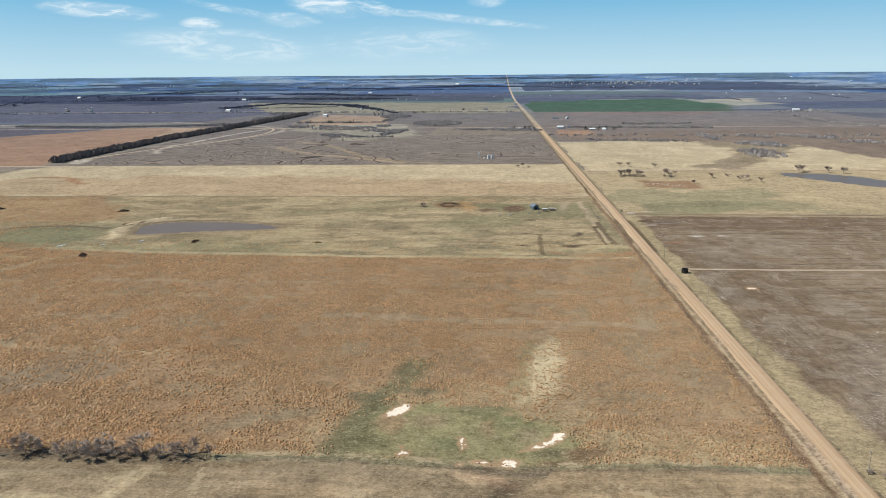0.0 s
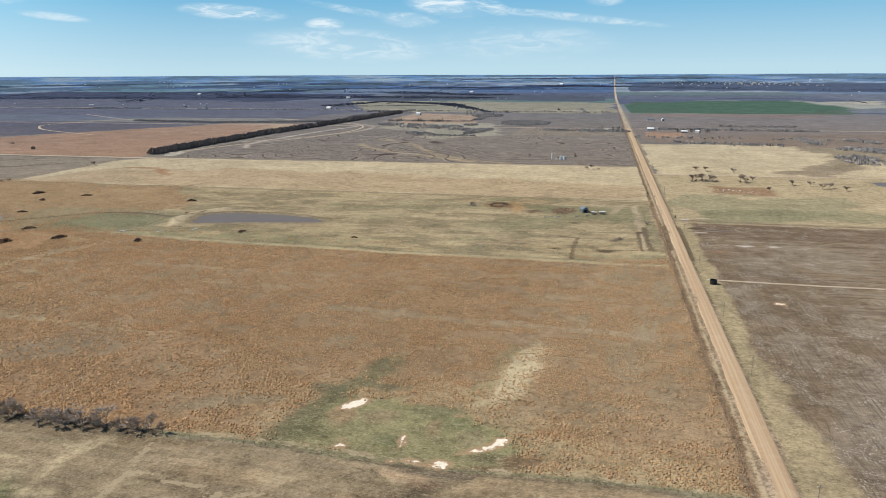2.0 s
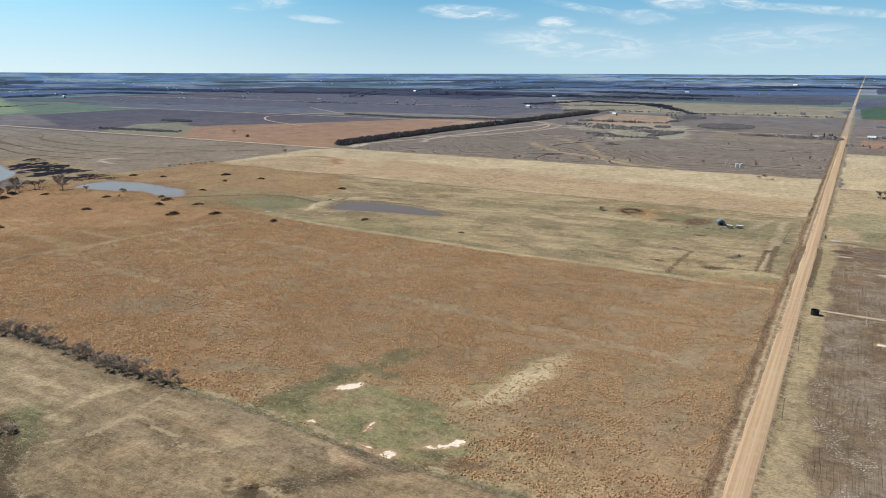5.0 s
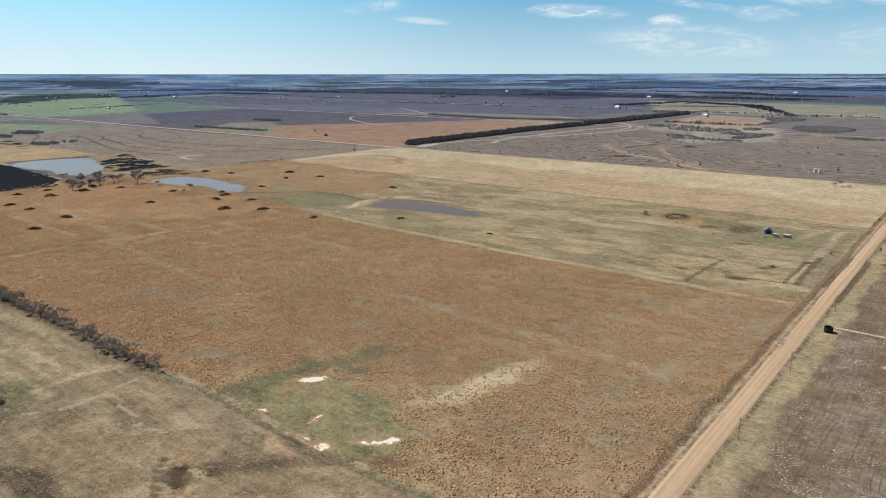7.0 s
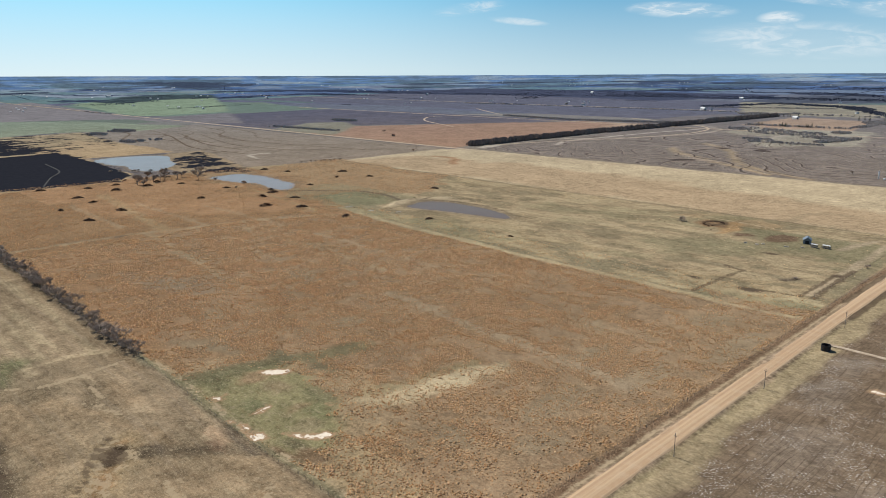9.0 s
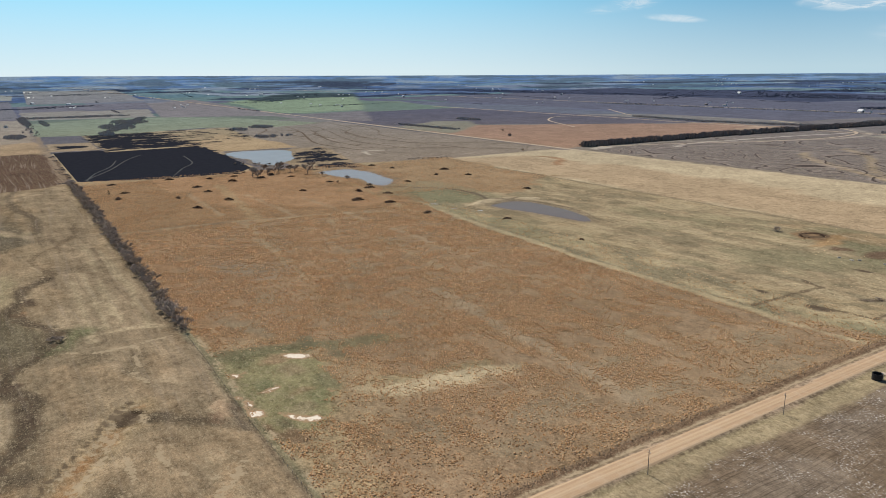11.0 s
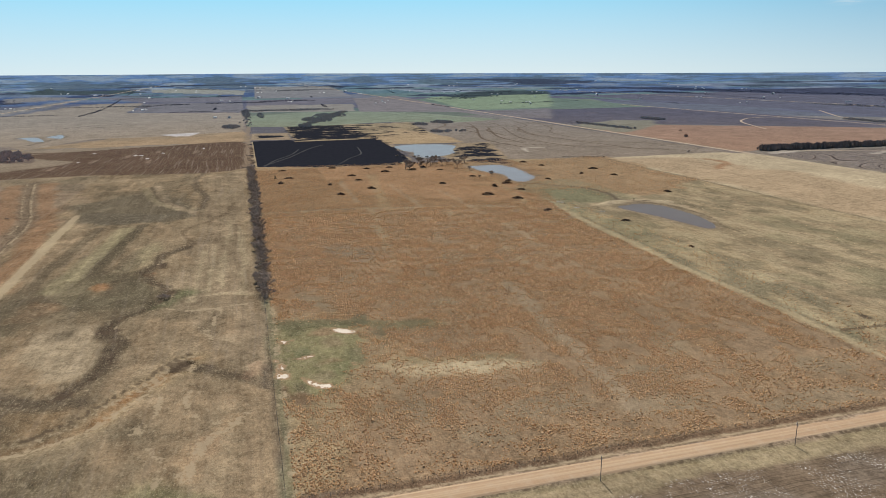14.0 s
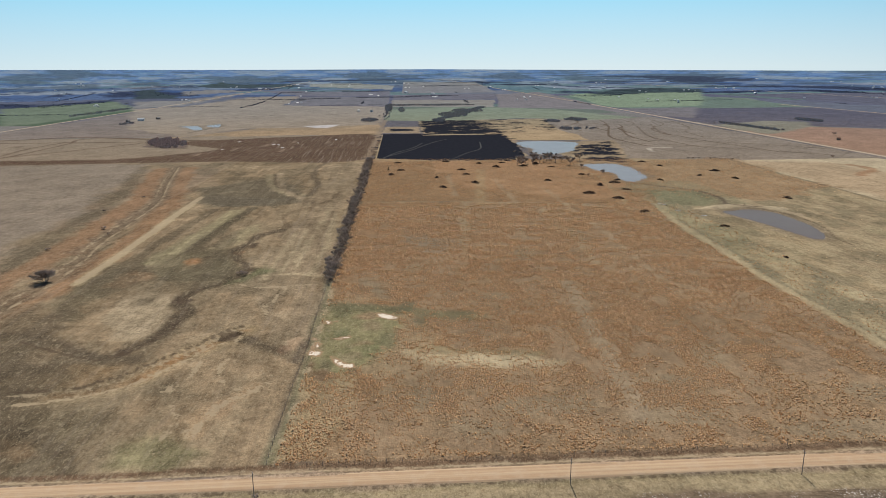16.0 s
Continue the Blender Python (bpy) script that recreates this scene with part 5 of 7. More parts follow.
rx, ry = np.concatenate([[-4.1, -3.7], steps((-3.3, 3.31, 0.55)), [3.7, 4.1]]), steps((-900, 100, 20), (100, 700, 4), (700, 1520, 12))
gx, gy = (a.ravel() for a in np.meshgrid(rx, ry))
wander = (value_noise(gx * 0, gy, 60, 12) - 0.5) * 0.9
crown = 0.42 - 0.02 * np.minimum(np.abs(gx), 3.6) ** 1.5 - np.maximum(np.abs(gx) - 3.3, 0) * 0.45 - 0.05 * np.exp(-(np.abs(np.abs(gx) - 1.3) / 0.4) ** 2) + swell(gx + 114, gy) + np.where(gy > 2500, 0.8, 0)
road = tagged(sheet("road", rx, ry, crown, road_mat), "straight pinkish tan dirt road with wheel ruts", "road", kind="structure")
cx = np.zeros(len(gx) * 3)
road.data.vertices.foreach_get("co", cx)
cx = cx.reshape(-1, 3)
cx[:, 0] += wander * np.minimum(np.abs(gx) / 3.6, 1) * np.sign(gx) + 114
road.data.vertices.foreach_set("co", cx.ravel())



def lane(name, points, width, label, wobble=0.6, mat=None):
    """A farm road or track: a ribbon along a line of map points."""
    line = []
    for (ax, ay), (bx, by) in zip(points, points[1:]):
        n = max(1, int(math.hypot(bx - ax, by - ay) / 40))
        line.extend((ax + (bx - ax) * i / n, ay + (by - ay) * i / n) for i in range(n))
    line.append(points[-1])
    bm = bmesh.new()
    left = None
    for i, (x, y) in enumerate(line):
        ax, ay = line[max(i - 1, 0)]
        bx, by = line[min(i + 1, len(line) - 1)]
        d = math.hypot(bx - ax, by - ay)
        ux, uy = -(by - ay) / d, (bx - ax) / d
        off = (float(value_noise(np.array([x]), np.array([y]), 50, 4)[0]) - 0.5) * wobble * 2
        far = math.hypot(x - HUB[0], y - HUB[1]) > NEAR
        fx, fy, fz = from_plan(x, y) if far else (x, y, 0.0)
        k = math.hypot(fx - HUB[0], fy - HUB[1]) / math.hypot(x - HUB[0], y - HUB[1])
        row = []
        for s, lift in ((-0.5, 0.22), (0.0, 0.36), (0.5, 0.22)):
            row.append(bm.verts.new((fx + ux * (s * width + off) * k, fy + uy * (s * width + off) * k, fz + lift + (0.6 if far else 0.0))))
        if left:
            bm.faces.new((left[0], left[1], row[1], row[0]))
            bm.faces.new((left[1], left[2], row[2], row[1]))
        left = row
    bmesh.ops.recalc_face_normals(bm, faces=bm.faces)
    if sum(f.normal.z for f in bm.faces) < 0:
        bmesh.ops.reverse_faces(bm, faces=bm.faces)
    me = bpy.data.meshes.new(name)
    bm.to_mesh(me)
    bm.free()
    me.materials.append(mat or lane_mat)
    tagged(new(name, me), label, "track", kind="structure")


lane("road_west", [(-560, 910), (-1500, 912), (-4000, 915), (-8000, 925)], 6.5, "pale dirt road along the section line")
lane("road_south", [(-500, -606), (-1100, -608), (-4300, -620), (-9000, -640)], 8.0, "pale gravel road beyond the ploughed field")
lane("road_north", [(114, 1505), (114, 2600), (114, 5000), (114, 12000)], 7.0, "far stretch of the pale dirt road", 0.2)
lane("road_cross", [(-2000, 1512), (100, 1512)], 6.0, "pale dirt road past the farmsteads")
lane("road_cross_east", [(128, 1512), (1500, 1512)], 6.0, "pale dirt road past the white barn")
lane("road_far", [(-5000, 2120), (90, 2125)], 7.0, "far pale dirt road")
lane("track_field", [(122, 434), (180, 433), (300, 435), (420, 436)], 2.6, "narrow pinkish track across the stubble field")
lane("track_meadow", [(122, 868), (330, 874), (900, 868)], 4.5, "pale two-rut track beside the dry meadow")
lane("track_terrace", curve([(-590, 965), (-540, 1110), (-470, 1250), (-440, 1420), (-500, 1560), (-760, 1700)]), 5.0, "pale winding track over the terraces")
lane("track_ash", curve([(-700, 222), (-790, 262), (-900, 300), (-960, 330)]), 2.2, "faint bare track through black ash", mat=ash_track)
lane("track_ash_fork", curve([(-690, 222), (-760, 240), (-830, 268), (-900, 284)]), 2.0, "faint bare track through black ash", mat=ash_track)
lane("track_ash_bend", curve([(-668, 318), (-740, 345), (-800, 372), (-900, 382)]), 2.0, "faint bare track through black ash", mat=ash_track)
lane("track_loop", curve([(-921, 1224), (-1089, 1301), (-1174, 1368), (-1216, 1447), (-1161, 1596)]), 5.0, "pale curved track in a dark field")
lane("track_fork", curve([(-1393, 1798), (-1150, 1633), (-1092, 1638)]), 5.0, "pale track past a dark field")

POND_LABELS = {"stock_pond": "muddy grey stock pond behind a low earth dam", "reed_pond": "shallow pond with dead brush standing in it", "burnt_lake": "pale lake beside the burnt pasture",
               "tree_pond": "muddy pond below bare trees", "west_pond": "small pale pond in the far pasture", "south_pond": "small pale pond by a far farmstead"}
for name, ring in PONDS.items():
    bm = bmesh.new()
    cxm, cym = sum(p[0] for p in ring) / len(ring), sum(p[1] for p in ring) / len(ring)
    rings = [[bm.verts.new((cxm + (x - cxm) * k, cym + (y - cym) * k, -0.3)) for x, y in ring] for k in (1.12, 0.5)]
    n = len(ring)
    for i in range(n):
        bm.faces.new((rings[0][i], rings[0][(i + 1) % n], rings[1][(i + 1) % n], rings[1][i]))
    bm.faces.new(rings[1])
    bmesh.ops.recalc_face_normals(bm, faces=bm.faces)
    me = bpy.data.meshes.new(name)
    bm.to_mesh(me)
    bm.free()
    me.materials.append(mud_water if name in ("stock_pond", "tree_pond") else lake_water)
    tagged(new(name, me), POND_LABELS[name], "pond", kind="structure")

# ---- helpers for things ----
bark_mat = plain("grey_bark", (0.24, 0.21, 0.185), 0.95, vary=0.4)
twig_mat = plain("bare_twigs", (0.34, 0.27, 0.215), 0.95, vary=0.5)
brush_mat = plain("dead_brush", (0.085, 0.050, 0.036), 0.95, vary=0.6)
cedar_mat = plain("cedar_needles", (0.035, 0.045, 0.024), 0.95, vary=0.5)
pole_mat = plain("weathered_pole", (0.27, 0.225, 0.185), 0.9, vary=0.4)
iron_mat = plain("dark_iron", (0.035, 0.033, 0.032), 0.6, 0.3, vary=0.5)
white_mat = plain("white_metal", (0.62, 0.62, 0.61), 0.5, 0.0, vary=0.15)
blue_mat = plain("blue_grey_metal", (0.16, 0.185, 0.215), 0.5, 0.3, vary=0.25)
rust_mat = plain("rusty_metal", (0.20, 0.095, 0.055), 0.8, 0.2, vary=0.5)
stone_mat = plain("pale_stone", (0.58, 0.52, 0.45), 0.9, vary=0.4)
roof_mat = plain("grey_shingle", (0.17, 0.16, 0.155), 0.9, vary=0.35)
dark_mat = plain("dark_opening", (0.02, 0.02, 0.022), 0.6, vary=0.2)
glaze_mat = plain("window_glass", (0.05, 0.06, 0.07), 0.08, vary=0.1)
wood_mat = plain("grey_boards", (0.22, 0.19, 0.16), 0.9, vary=0.4)


def part(name, bm, mat, parent=None, label=""):
    me = bpy.data.meshes.new(name)
    bm.to_mesh(me)
    bm.free()
    me.materials.append(mat)
    ob = new(name, me)
    if parent:
        ob.parent = parent
    return tagged(ob, label)


def raw(name, verts, faces, mat, parent=None, label=""):
    me = bpy.data.meshes.new(name)
    me.from_pydata(verts, [], faces)
    me.materials.append(mat)
    ob = new(name, me)
    if parent:
        ob.parent = parent
    return tagged(ob, label)


def triangles(name, verts, tris, mat):
    """One mesh out of big arrays of points and triangles."""
    me = bpy.data.meshes.new(name)
    me.vertices.add(len(verts))
    me.vertices.foreach_set("co", verts.ravel().astype(np.float32))
    me.loops.add(tris.size)
    me.loops.foreach_set("vertex_index", tris.ravel().astype(np.int32))
    me.polygons.add(len(tris))
    me.polygons.foreach_set("loop_start", (np.arange(len(tris)) * 3).astype(np.int32))
    me.update(calc_edges=True)
    me.materials.append(mat)
    return new(name, me)


def box(bm, x0, y0, z0, x1, y1, z1, bevel=0.0):
    made = bmesh.ops.create_cube(bm, size=1, matrix=Matrix.Translation(((x0 + x1) / 2, (y0 + y1) / 2, (z0 + z1) / 2)) @ Matrix.Diagonal((x1 - x0, y1 - y0, z1 - z0, 1)))
    if bevel:
        edges = {e for v in made["verts"] for e in v.link_edges}
        bmesh.ops.bevel(bm, geom=list(edges), offset=bevel, segments=1, affect="EDGES")


def tube(verts, faces, a, b, ra, rb, sides=4):
    """A tapered limb from a to b."""
    a, b = Vector(a), Vector(b)
    way = (b - a).normalized()
    u = way.orthogonal().normalized()
    v = way.cross(u)
    base = len(verts)
    for centre, r in ((a, ra), (b, rb)):
        for i in range(sides):
            k = 2 * math.pi * i / sides
            verts.append(tuple(centre + (u * math.cos(k) + v * math.sin(k)) * r))
    for i in range(sides):
        j = (i + 1) % sides
        faces.append((base + i, base + j, base + sides + j, base + sides + i))


def thorn(verts, faces, a, b, r):
    """A twig that runs out to a point."""
    a, b = Vector(a), Vector(b)
    u = (b - a).orthogonal().normalized() * r
    v = (b - a).normalized().cross(u)
    base = len(verts)
    verts.extend(tuple(p) for p in (a + u, a - u * 0.5 + v * 0.87, a - u * 0.5 - v * 0.87, b))
    faces.extend(((base, base + 1, base + 3), (base + 1, base + 2, base + 3), (base + 2, base, base + 3)))


def bare_tree(rng, height, spread, stems=1, twigs=260, twig_r=0.028, label="leafless grey tree with a fine twiggy crown", name="bare_tree", wide=0.8):
    """A leafless tree: forked limbs, and a crown of many twigs with gaps."""
    tree = tagged(new(name), label, "tree")
    stem_meshes, cv, cf, tips = [], [], [], []

    def grow(a, way, length, r, depth):
        bent = (way + Vector((rng.uniform(-0.25, 0.25), rng.uniform(-0.25, 0.25), rng.uniform(-0.05, 0.15)))).normalized()
        mid = a + way * length * 0.5
        end = mid + bent * length * 0.5
        tube(*stem_meshes[-1], a, mid, r, r * 0.82, 5 if depth == 0 else 3)
        tube(*stem_meshes[-1], mid, end, r * 0.82, r * 0.6, 5 if depth == 0 else 3)
        if depth >= 1:
            tips.extend((mid, end))
        if depth == 3:
            return
        for _ in range(rng.choice((2, 3, 3)) if depth else rng.choice((3, 4))):
            k = rng.uniform(0, 2 * math.pi)
            out = Vector((math.cos(k), math.sin(k), 0)) * spread * rng.uniform(0.5, 1.1)
            grow(end if rng.random() < 0.6 else mid.lerp(end, rng.random()), (bent + out).normalized(), length * rng.uniform(0.55, 0.85), r * 0.55, depth + 1)

    for s in range(stems):
        stem_meshes.append(([], []))
        k = rng.uniform(0, 6.28)
        lean = 0.12 if stems == 1 else 0.55
        grow(Vector((math.cos(k), math.sin(k), 0)) * (0.0 if stems == 1 else 0.35) + Vector((0, 0, -0.2)), Vector((math.cos(k) * lean, math.sin(k) * lean, 1)).normalized(),
             height * 0.33, height * (0.026 if stems == 1 else 0.016), 0)
    for _ in range(twigs):
        a = rng.choice(tips)
        out = Vector((a.x * 0.5 + rng.uniform(-1, 1), a.y * 0.5 + rng.uniform(-1, 1), rng.uniform(-0.3, 1.1))).normalized()
        b = a + out * height * rng.uniform(0.10, 0.22)
        thorn(cv, cf, a, b, twig_r * rng.uniform(0.7, 1.3))
        c = a.lerp(b, rng.uniform(0.3, 0.7))
        thorn(cv, cf, c, c + (out + Vector((rng.uniform(-0.7, 0.7), rng.uniform(-0.7, 0.7), rng.uniform(-0.3, 0.5)))).normalized() * height * 0.09, twig_r * 0.8)
    k = height / max(v[2] for v in cv)
    cv = [(v[0] * k * wide, v[1] * k * wide, v[2] * k) for v in cv]
    for tv, tf in stem_meshes:
        tv[:] = [(v[0] * k * wide, v[1] * k * wide, v[2] * k) for v in tv]
        raw("trunk" if stems == 1 else "stem", tv, tf, bark_mat, tree)
    raw("crown", cv, cf, twig_mat, tree)
    return tree


def put(kit, x, y, rng, low=0.85, high=1.15, group="", z=None, label=""):
    """A copy of one of the kit's things, turned and scaled by chance, on the ground."""
    ob = copy_thing(rng.choice(kit), Matrix())
    s = rng.uniform(low, high)
    ob.matrix_world = pose(x, y, ground_z(x, y) if z is None else z, 0, 0, rng.uniform(0, 360)) @ Matrix.Diagonal((s, s, s * rng.uniform(0.9, 1.1), 1))
    return tagged(ob, label, group=group)


def drop(kit):
    for ob in kit:
        for child in list(ob.children_recursive):
            bpy.data.objects.remove(child)
        bpy.data.objects.remove(ob)


rng = random.Random(7)
# ---- the hedgerow along the fence ----
hedge_kit = [bare_tree(rng, rng.uniform(4.8, 6.6), 0.85, rng.choice((2, 3, 3)), 440, 0.052, "leafless brown-grey thicket tree in the hedgerow", wide=1.15) for _ in range(5)]
thin_kit = [bare_tree(rng, 5.0, 0.75, 1, 380, 0.030, "small leafless tree beside the fence", wide=1.05) for _ in range(3)]
put(thin_kit, -91, 204, rng, 0.8, 0.9, "hedgerow trees")
x = -99.0
while x > -684:
    sparse = -160 > x > -172 or -146 > x > -150 or -212 > x > -222
    put(thin_kit if sparse or rng.random() < 0.12 else hedge_kit, x, 204.3 + rng.uniform(-2.2, 2.2) * (1.6 if x < -330 else 1.0), rng, 0.7, 1.15, "hedgerow trees")
    x -= rng.uniform(2.4, 4.6) * (1.6 if sparse else 1.0)

# ---- trees of the pastures ----
tree_kit = [bare_tree(rng, 7.5, 0.95, 1, 620, 0.055, "leafless spreading tree on dry grass", wide=1.15) for _ in range(4)]
MEADOW_TREES = [
    (159, 825, 1.0), (164, 829, 1.1), (170, 826, 1.15), (176, 823, 0.95), (181, 827, 0.9), (209, 825, 1.25), (214, 822, 0.8), (224, 838, 0.7), (259, 812, 0.9), (276, 808, 0.8),
    (283, 791, 1.0), (290, 795, 0.9), (303, 783, 0.85), (228, 770, 0.7), (172, 905, 0.9), (184, 907, 0.9), (214, 897, 0.9), (372, 852, 1.3), (380, 858, 1.2), (405, 850, 1.2),
    (420, 845, 1.1), (452, 800, 1.3),
]
LAKE_TREES = [
    (-586, 464, 1.6), (-600, 398, 1.5), (-606, 410, 1.2), (-609, 420, 1.5), (-613, 430, 1.2), (-619, 437, 1.4), (-616, 452, 1.5), (-626, 462, 1.3), (-592, 402, 1.2), (-640, 445, 1.4),
    (-629, 488, 1.7), (-653, 452, 1.4), (-641, 424, 1.3), (-622, 405, 1.3), (-634, 412, 1.1), (-558, 473, 0.7), (48, 899, 0.9), (-926, 1026, 0.8), (-491, 463, 0.45), (-40, 1010, 0.6),
    (60, 1100, 0.6), (-609, 829, 0.9),
]
for x, y, s in MEADOW_TREES + LAKE_TREES:
    put(tree_kit, x, y, rng, s * 0.95, s * 1.05, "pasture trees")
shrub_kit = [bare_tree(rng, 3.2, 1.0, 4, 420, 0.045, "rounded leafless shrub on dry grass", "bare_shrub", 1.3) for _ in range(3)]
for x, y, s, lab in ((-113, 150, 1.0, ""), (-117, 147, 0.8, ""), (-258, 10, 0.9, ""), (-517, 486, 1.3, "dead brush standing in the pond"), (-523, 489, 1.0, "dead brush standing in the pond"),
                     (-57, 639, 1.3, ""), *((158 + 5.2 * k, 822 + (k * 7) % 5, 0.85, "") for k in range(6)), (207, 821, 0.8, ""), (214, 819, 0.7, ""), (97, 585, 0.8, ""), (73, 530, 0.6, ""), (42, 901, 1.2, ""), (56, 897, 0.9, ""), (122, 203.5, 0.5, "low dark brush at the foot of the pole"),
                     (125, 201, 0.45, "low dark brush at the foot of the pole"), (-700, 452, 1.2, "dead brush standing at the lake"), (-712, 436, 1.3, "dead brush standing at the lake"), (-726, 425, 1.2, "dead brush standing at the lake"), (-694, 470, 1.2, "dead brush standing at the lake"), (-740, 418, 1.1, "dead brush standing at the lake"), (-720, 445, 1.0, "dead brush standing at the lake"), (-676, 440, 1.3, ""), (-668, 458, 1.2, ""), (-660, 470, 1.3, ""), *((-636 + 2.4 * k, 640 + 6.5 * k, 0.7 + 0.1 * (k % 3), "") for k in range(9)), (-190, -2, 0.6, ""), (-330, -20, 0.7, ""), (-240, 20, 0.5, ""), (-402, -10, 0.6, "")):
    put(shrub_kit, x, y, rng, s * 0.95, s * 1.05, "shrubs", label=lab)

bush_kit = [bare_tree(rng, 7.6, 1.0, 9, 1700, 0.075, "dense rounded grey leafless bush beside the draw", "bare_shrub", 1.25)]
put(bush_kit, -112, 33, rng, 0.98, 1.02)
drop(bush_kit)

# rows and thickets farther off
BELT, THICKET = [], []
y = 955.0
while y < 1960:
    bend = np.interp(y, (950, 1270, 1490, 1960), (-604, -585, -556, -498))
    for k in range(3):
        BELT.append((bend + rng.uniform(-6, 6), y + rng.uniform(-2, 2), rng.uniform(7, 12)))
    y += rng.uniform(3.5, 6)
ROAD_ROWS = [
    (-1084, 1584, -837, 1554, 170), (-837, 1554, -665, 1593, 130), (-665, 1593, -545, 1640, 100), (-552, 1665, -588, 1810, 60), (-588, 1810, -494, 2092, 110), (-450, 1660, -240, 1665, 50), (-240, 1700, -225, 1900, 40),
    (-60, 1455, 105, 1462, 50), (156, 1506, 466, 1489, 150), (771, 1806, 748, 1640, 90), (748, 1640, 797, 1498, 100), (395, 1341, 398, 1237, 70),
]
FAR_ROWS = [
    (464, 1316, 497, 1273, 46), (533, 1313, 601, 1249, 70), (179, 1245, 339, 1210, 40), (438, 1163, 464, 1129, 70), (306, 1589, 453, 1592, 46), (-197, 1353, -166, 1451, 110), (-1259, 966, -1042, 986, 70),
    (-1520, 358, -1806, 450, 150), (-1806, 450, -2056, 516, 90), (-847, 2261, -487, 2357, 60), (-900, 2080, 80, 2040, 90), (-1700, 2050, -900, 2080, 60), (-2335, 213, -1500, 208, 16), (125, 1330, 700, 1300, 30),
]
for x0, y0, x1, y1, n in ROAD_ROWS + FAR_ROWS:
    for i in range(n * 3):
        k = rng.random()
        THICKET.append((x0 + (x1 - x0) * k + rng.gauss(0, 5), y0 + (y1 - y0) * k + rng.gauss(0, 6), rng.uniform(2.2, 5.6)))
HOME_GROVES = [
    (-110, 1634, 56, 66, 420), (-235, 1866, 40, 46, 220), (-1295, 1193, 50, 16, 190), (-1370, 610, 34, 14, 30), (-1150, 620, 24, 34, 14), (-2300, 212, 40, 8, 24),
    (-210, 1440, 40, 20, 40), (440, 1175, 36, 18, 50), (-1470, -420, 30, 14, 14), (-300, 1500, 70, 45, 60), (860, 1980, 90, 40, 40), (65, 1436, 50, 12, 30),
]
FAR_GROVES = [
    (-230, 1310, 70, 8, 30), (-290, 1345, 26, 10, 20), (-225, 1560, 16, 20, 20), (-380, 1550, 60, 30, 30), (640, 1190, 60, 20, 40), (400, 1040, 30, 50, 40), (-2050, -700, 260, 26, 60),
    (-1670, 393, 110, 40, 90), (-1450, 342, 60, 15, 40), (-1860, 450, 100, 48, 90), (-1494, 169, 60, 20, 50), (-2100, 208, 240, 12, 60), (-1420, 675, 44, 26, 50), (-1150, 590, 26, 12, 16), (-2230, 400, 50, 110, 90), (-2240, 245, 40, 60, 40), (-3450, -1000, 330, 190, 150), (-2700, -170, 60, 60, 24), (-1960, 250, 140, 10, 20), (-560, 2010, 60, 30, 60),
]
for cx, cy, rx, ry, n in HOME_GROVES + FAR_GROVES:
    for i in range(n * 3):
        k, r = rng.uniform(0, 6.28), math.sqrt(rng.random())
        THICKET.append((cx + rx * r * math.cos(k), cy + ry * r * math.sin(k), rng.uniform(2.2, 5.6)))
SCRUB = []
for i in range(230):
    k, r = rng.uniform(0, 6.28), math.sqrt(rng.random())
    SCRUB.append((-968 + 92 * r * math.cos(k), -165 + 34 * r * math.sin(k) + 0.35 * 92 * r * math.cos(k), rng.uniform(2.6, 5.8)))
drop(hedge_kit + thin_kit + tree_kit + shrub_kit)


def cedar(rng):
    tree = tagged(new("cedar_tree"), "dark evergreen cedar beside a farmstead", "tree")
    tv, tf, cv, cf = [], [], [], []
    tube(tv, tf, (0, 0, -0.2), (0, 0, 5.5), 0.16, 0.03, 5)
    for _ in range(240):
        h = rng.random() ** 1.3
        r = (1 - h) * 1.9 * rng.uniform(0.5, 1.1) + 0.1
        k = rng.uniform(0, 6.28)
        c = Vector((math.cos(k) * r, math.sin(k) * r, 0.4 + h * 5.6))
        base = len(cv)
        for _ in range(3):
            cv.append(tuple(c + Vector((rng.uniform(-0.4, 0.4), rng.uniform(-0.4, 0.4), rng.uniform(-0.4, 0.4)))))
        cf.append((base, base + 1, base + 2))
    raw("trunk", tv, tf, bark_mat, tree)
    raw("crown", cv, cf, cedar_mat, tree)
    return tree


cedar_kit = [cedar(rng) for _ in range(3)]
for x0, y0, x1, y1, n in ((55, 1468, 104, 1470, 12), (-420, 1660, -300, 1650, 12), (-560, 1950, -440, 1960, 12), (-300, 1920, -100, 2080, 22), (200, 1445, 260, 1440, 8), (-560, 958, -580, 970, 0)):
    for i in range(n):
        k = rng.random()
        put(cedar_kit, x0 + (x1 - x0) * k, y0 + (y1 - y0) * k + rng.uniform(-6, 6), rng, 0.8, 1.4, "farmstead cedars")
put(cedar_kit, -568, 231, rng, 0.7, 0.8, "", label="single dark cedar beside brush piles")
for x, y in ((105.2, 731), (121.0, 616.5)):
    put(cedar_kit, x, y, rng, 0.42, 0.5, "", label="small dark cedar beside the road ditch")
drop(cedar_kit)


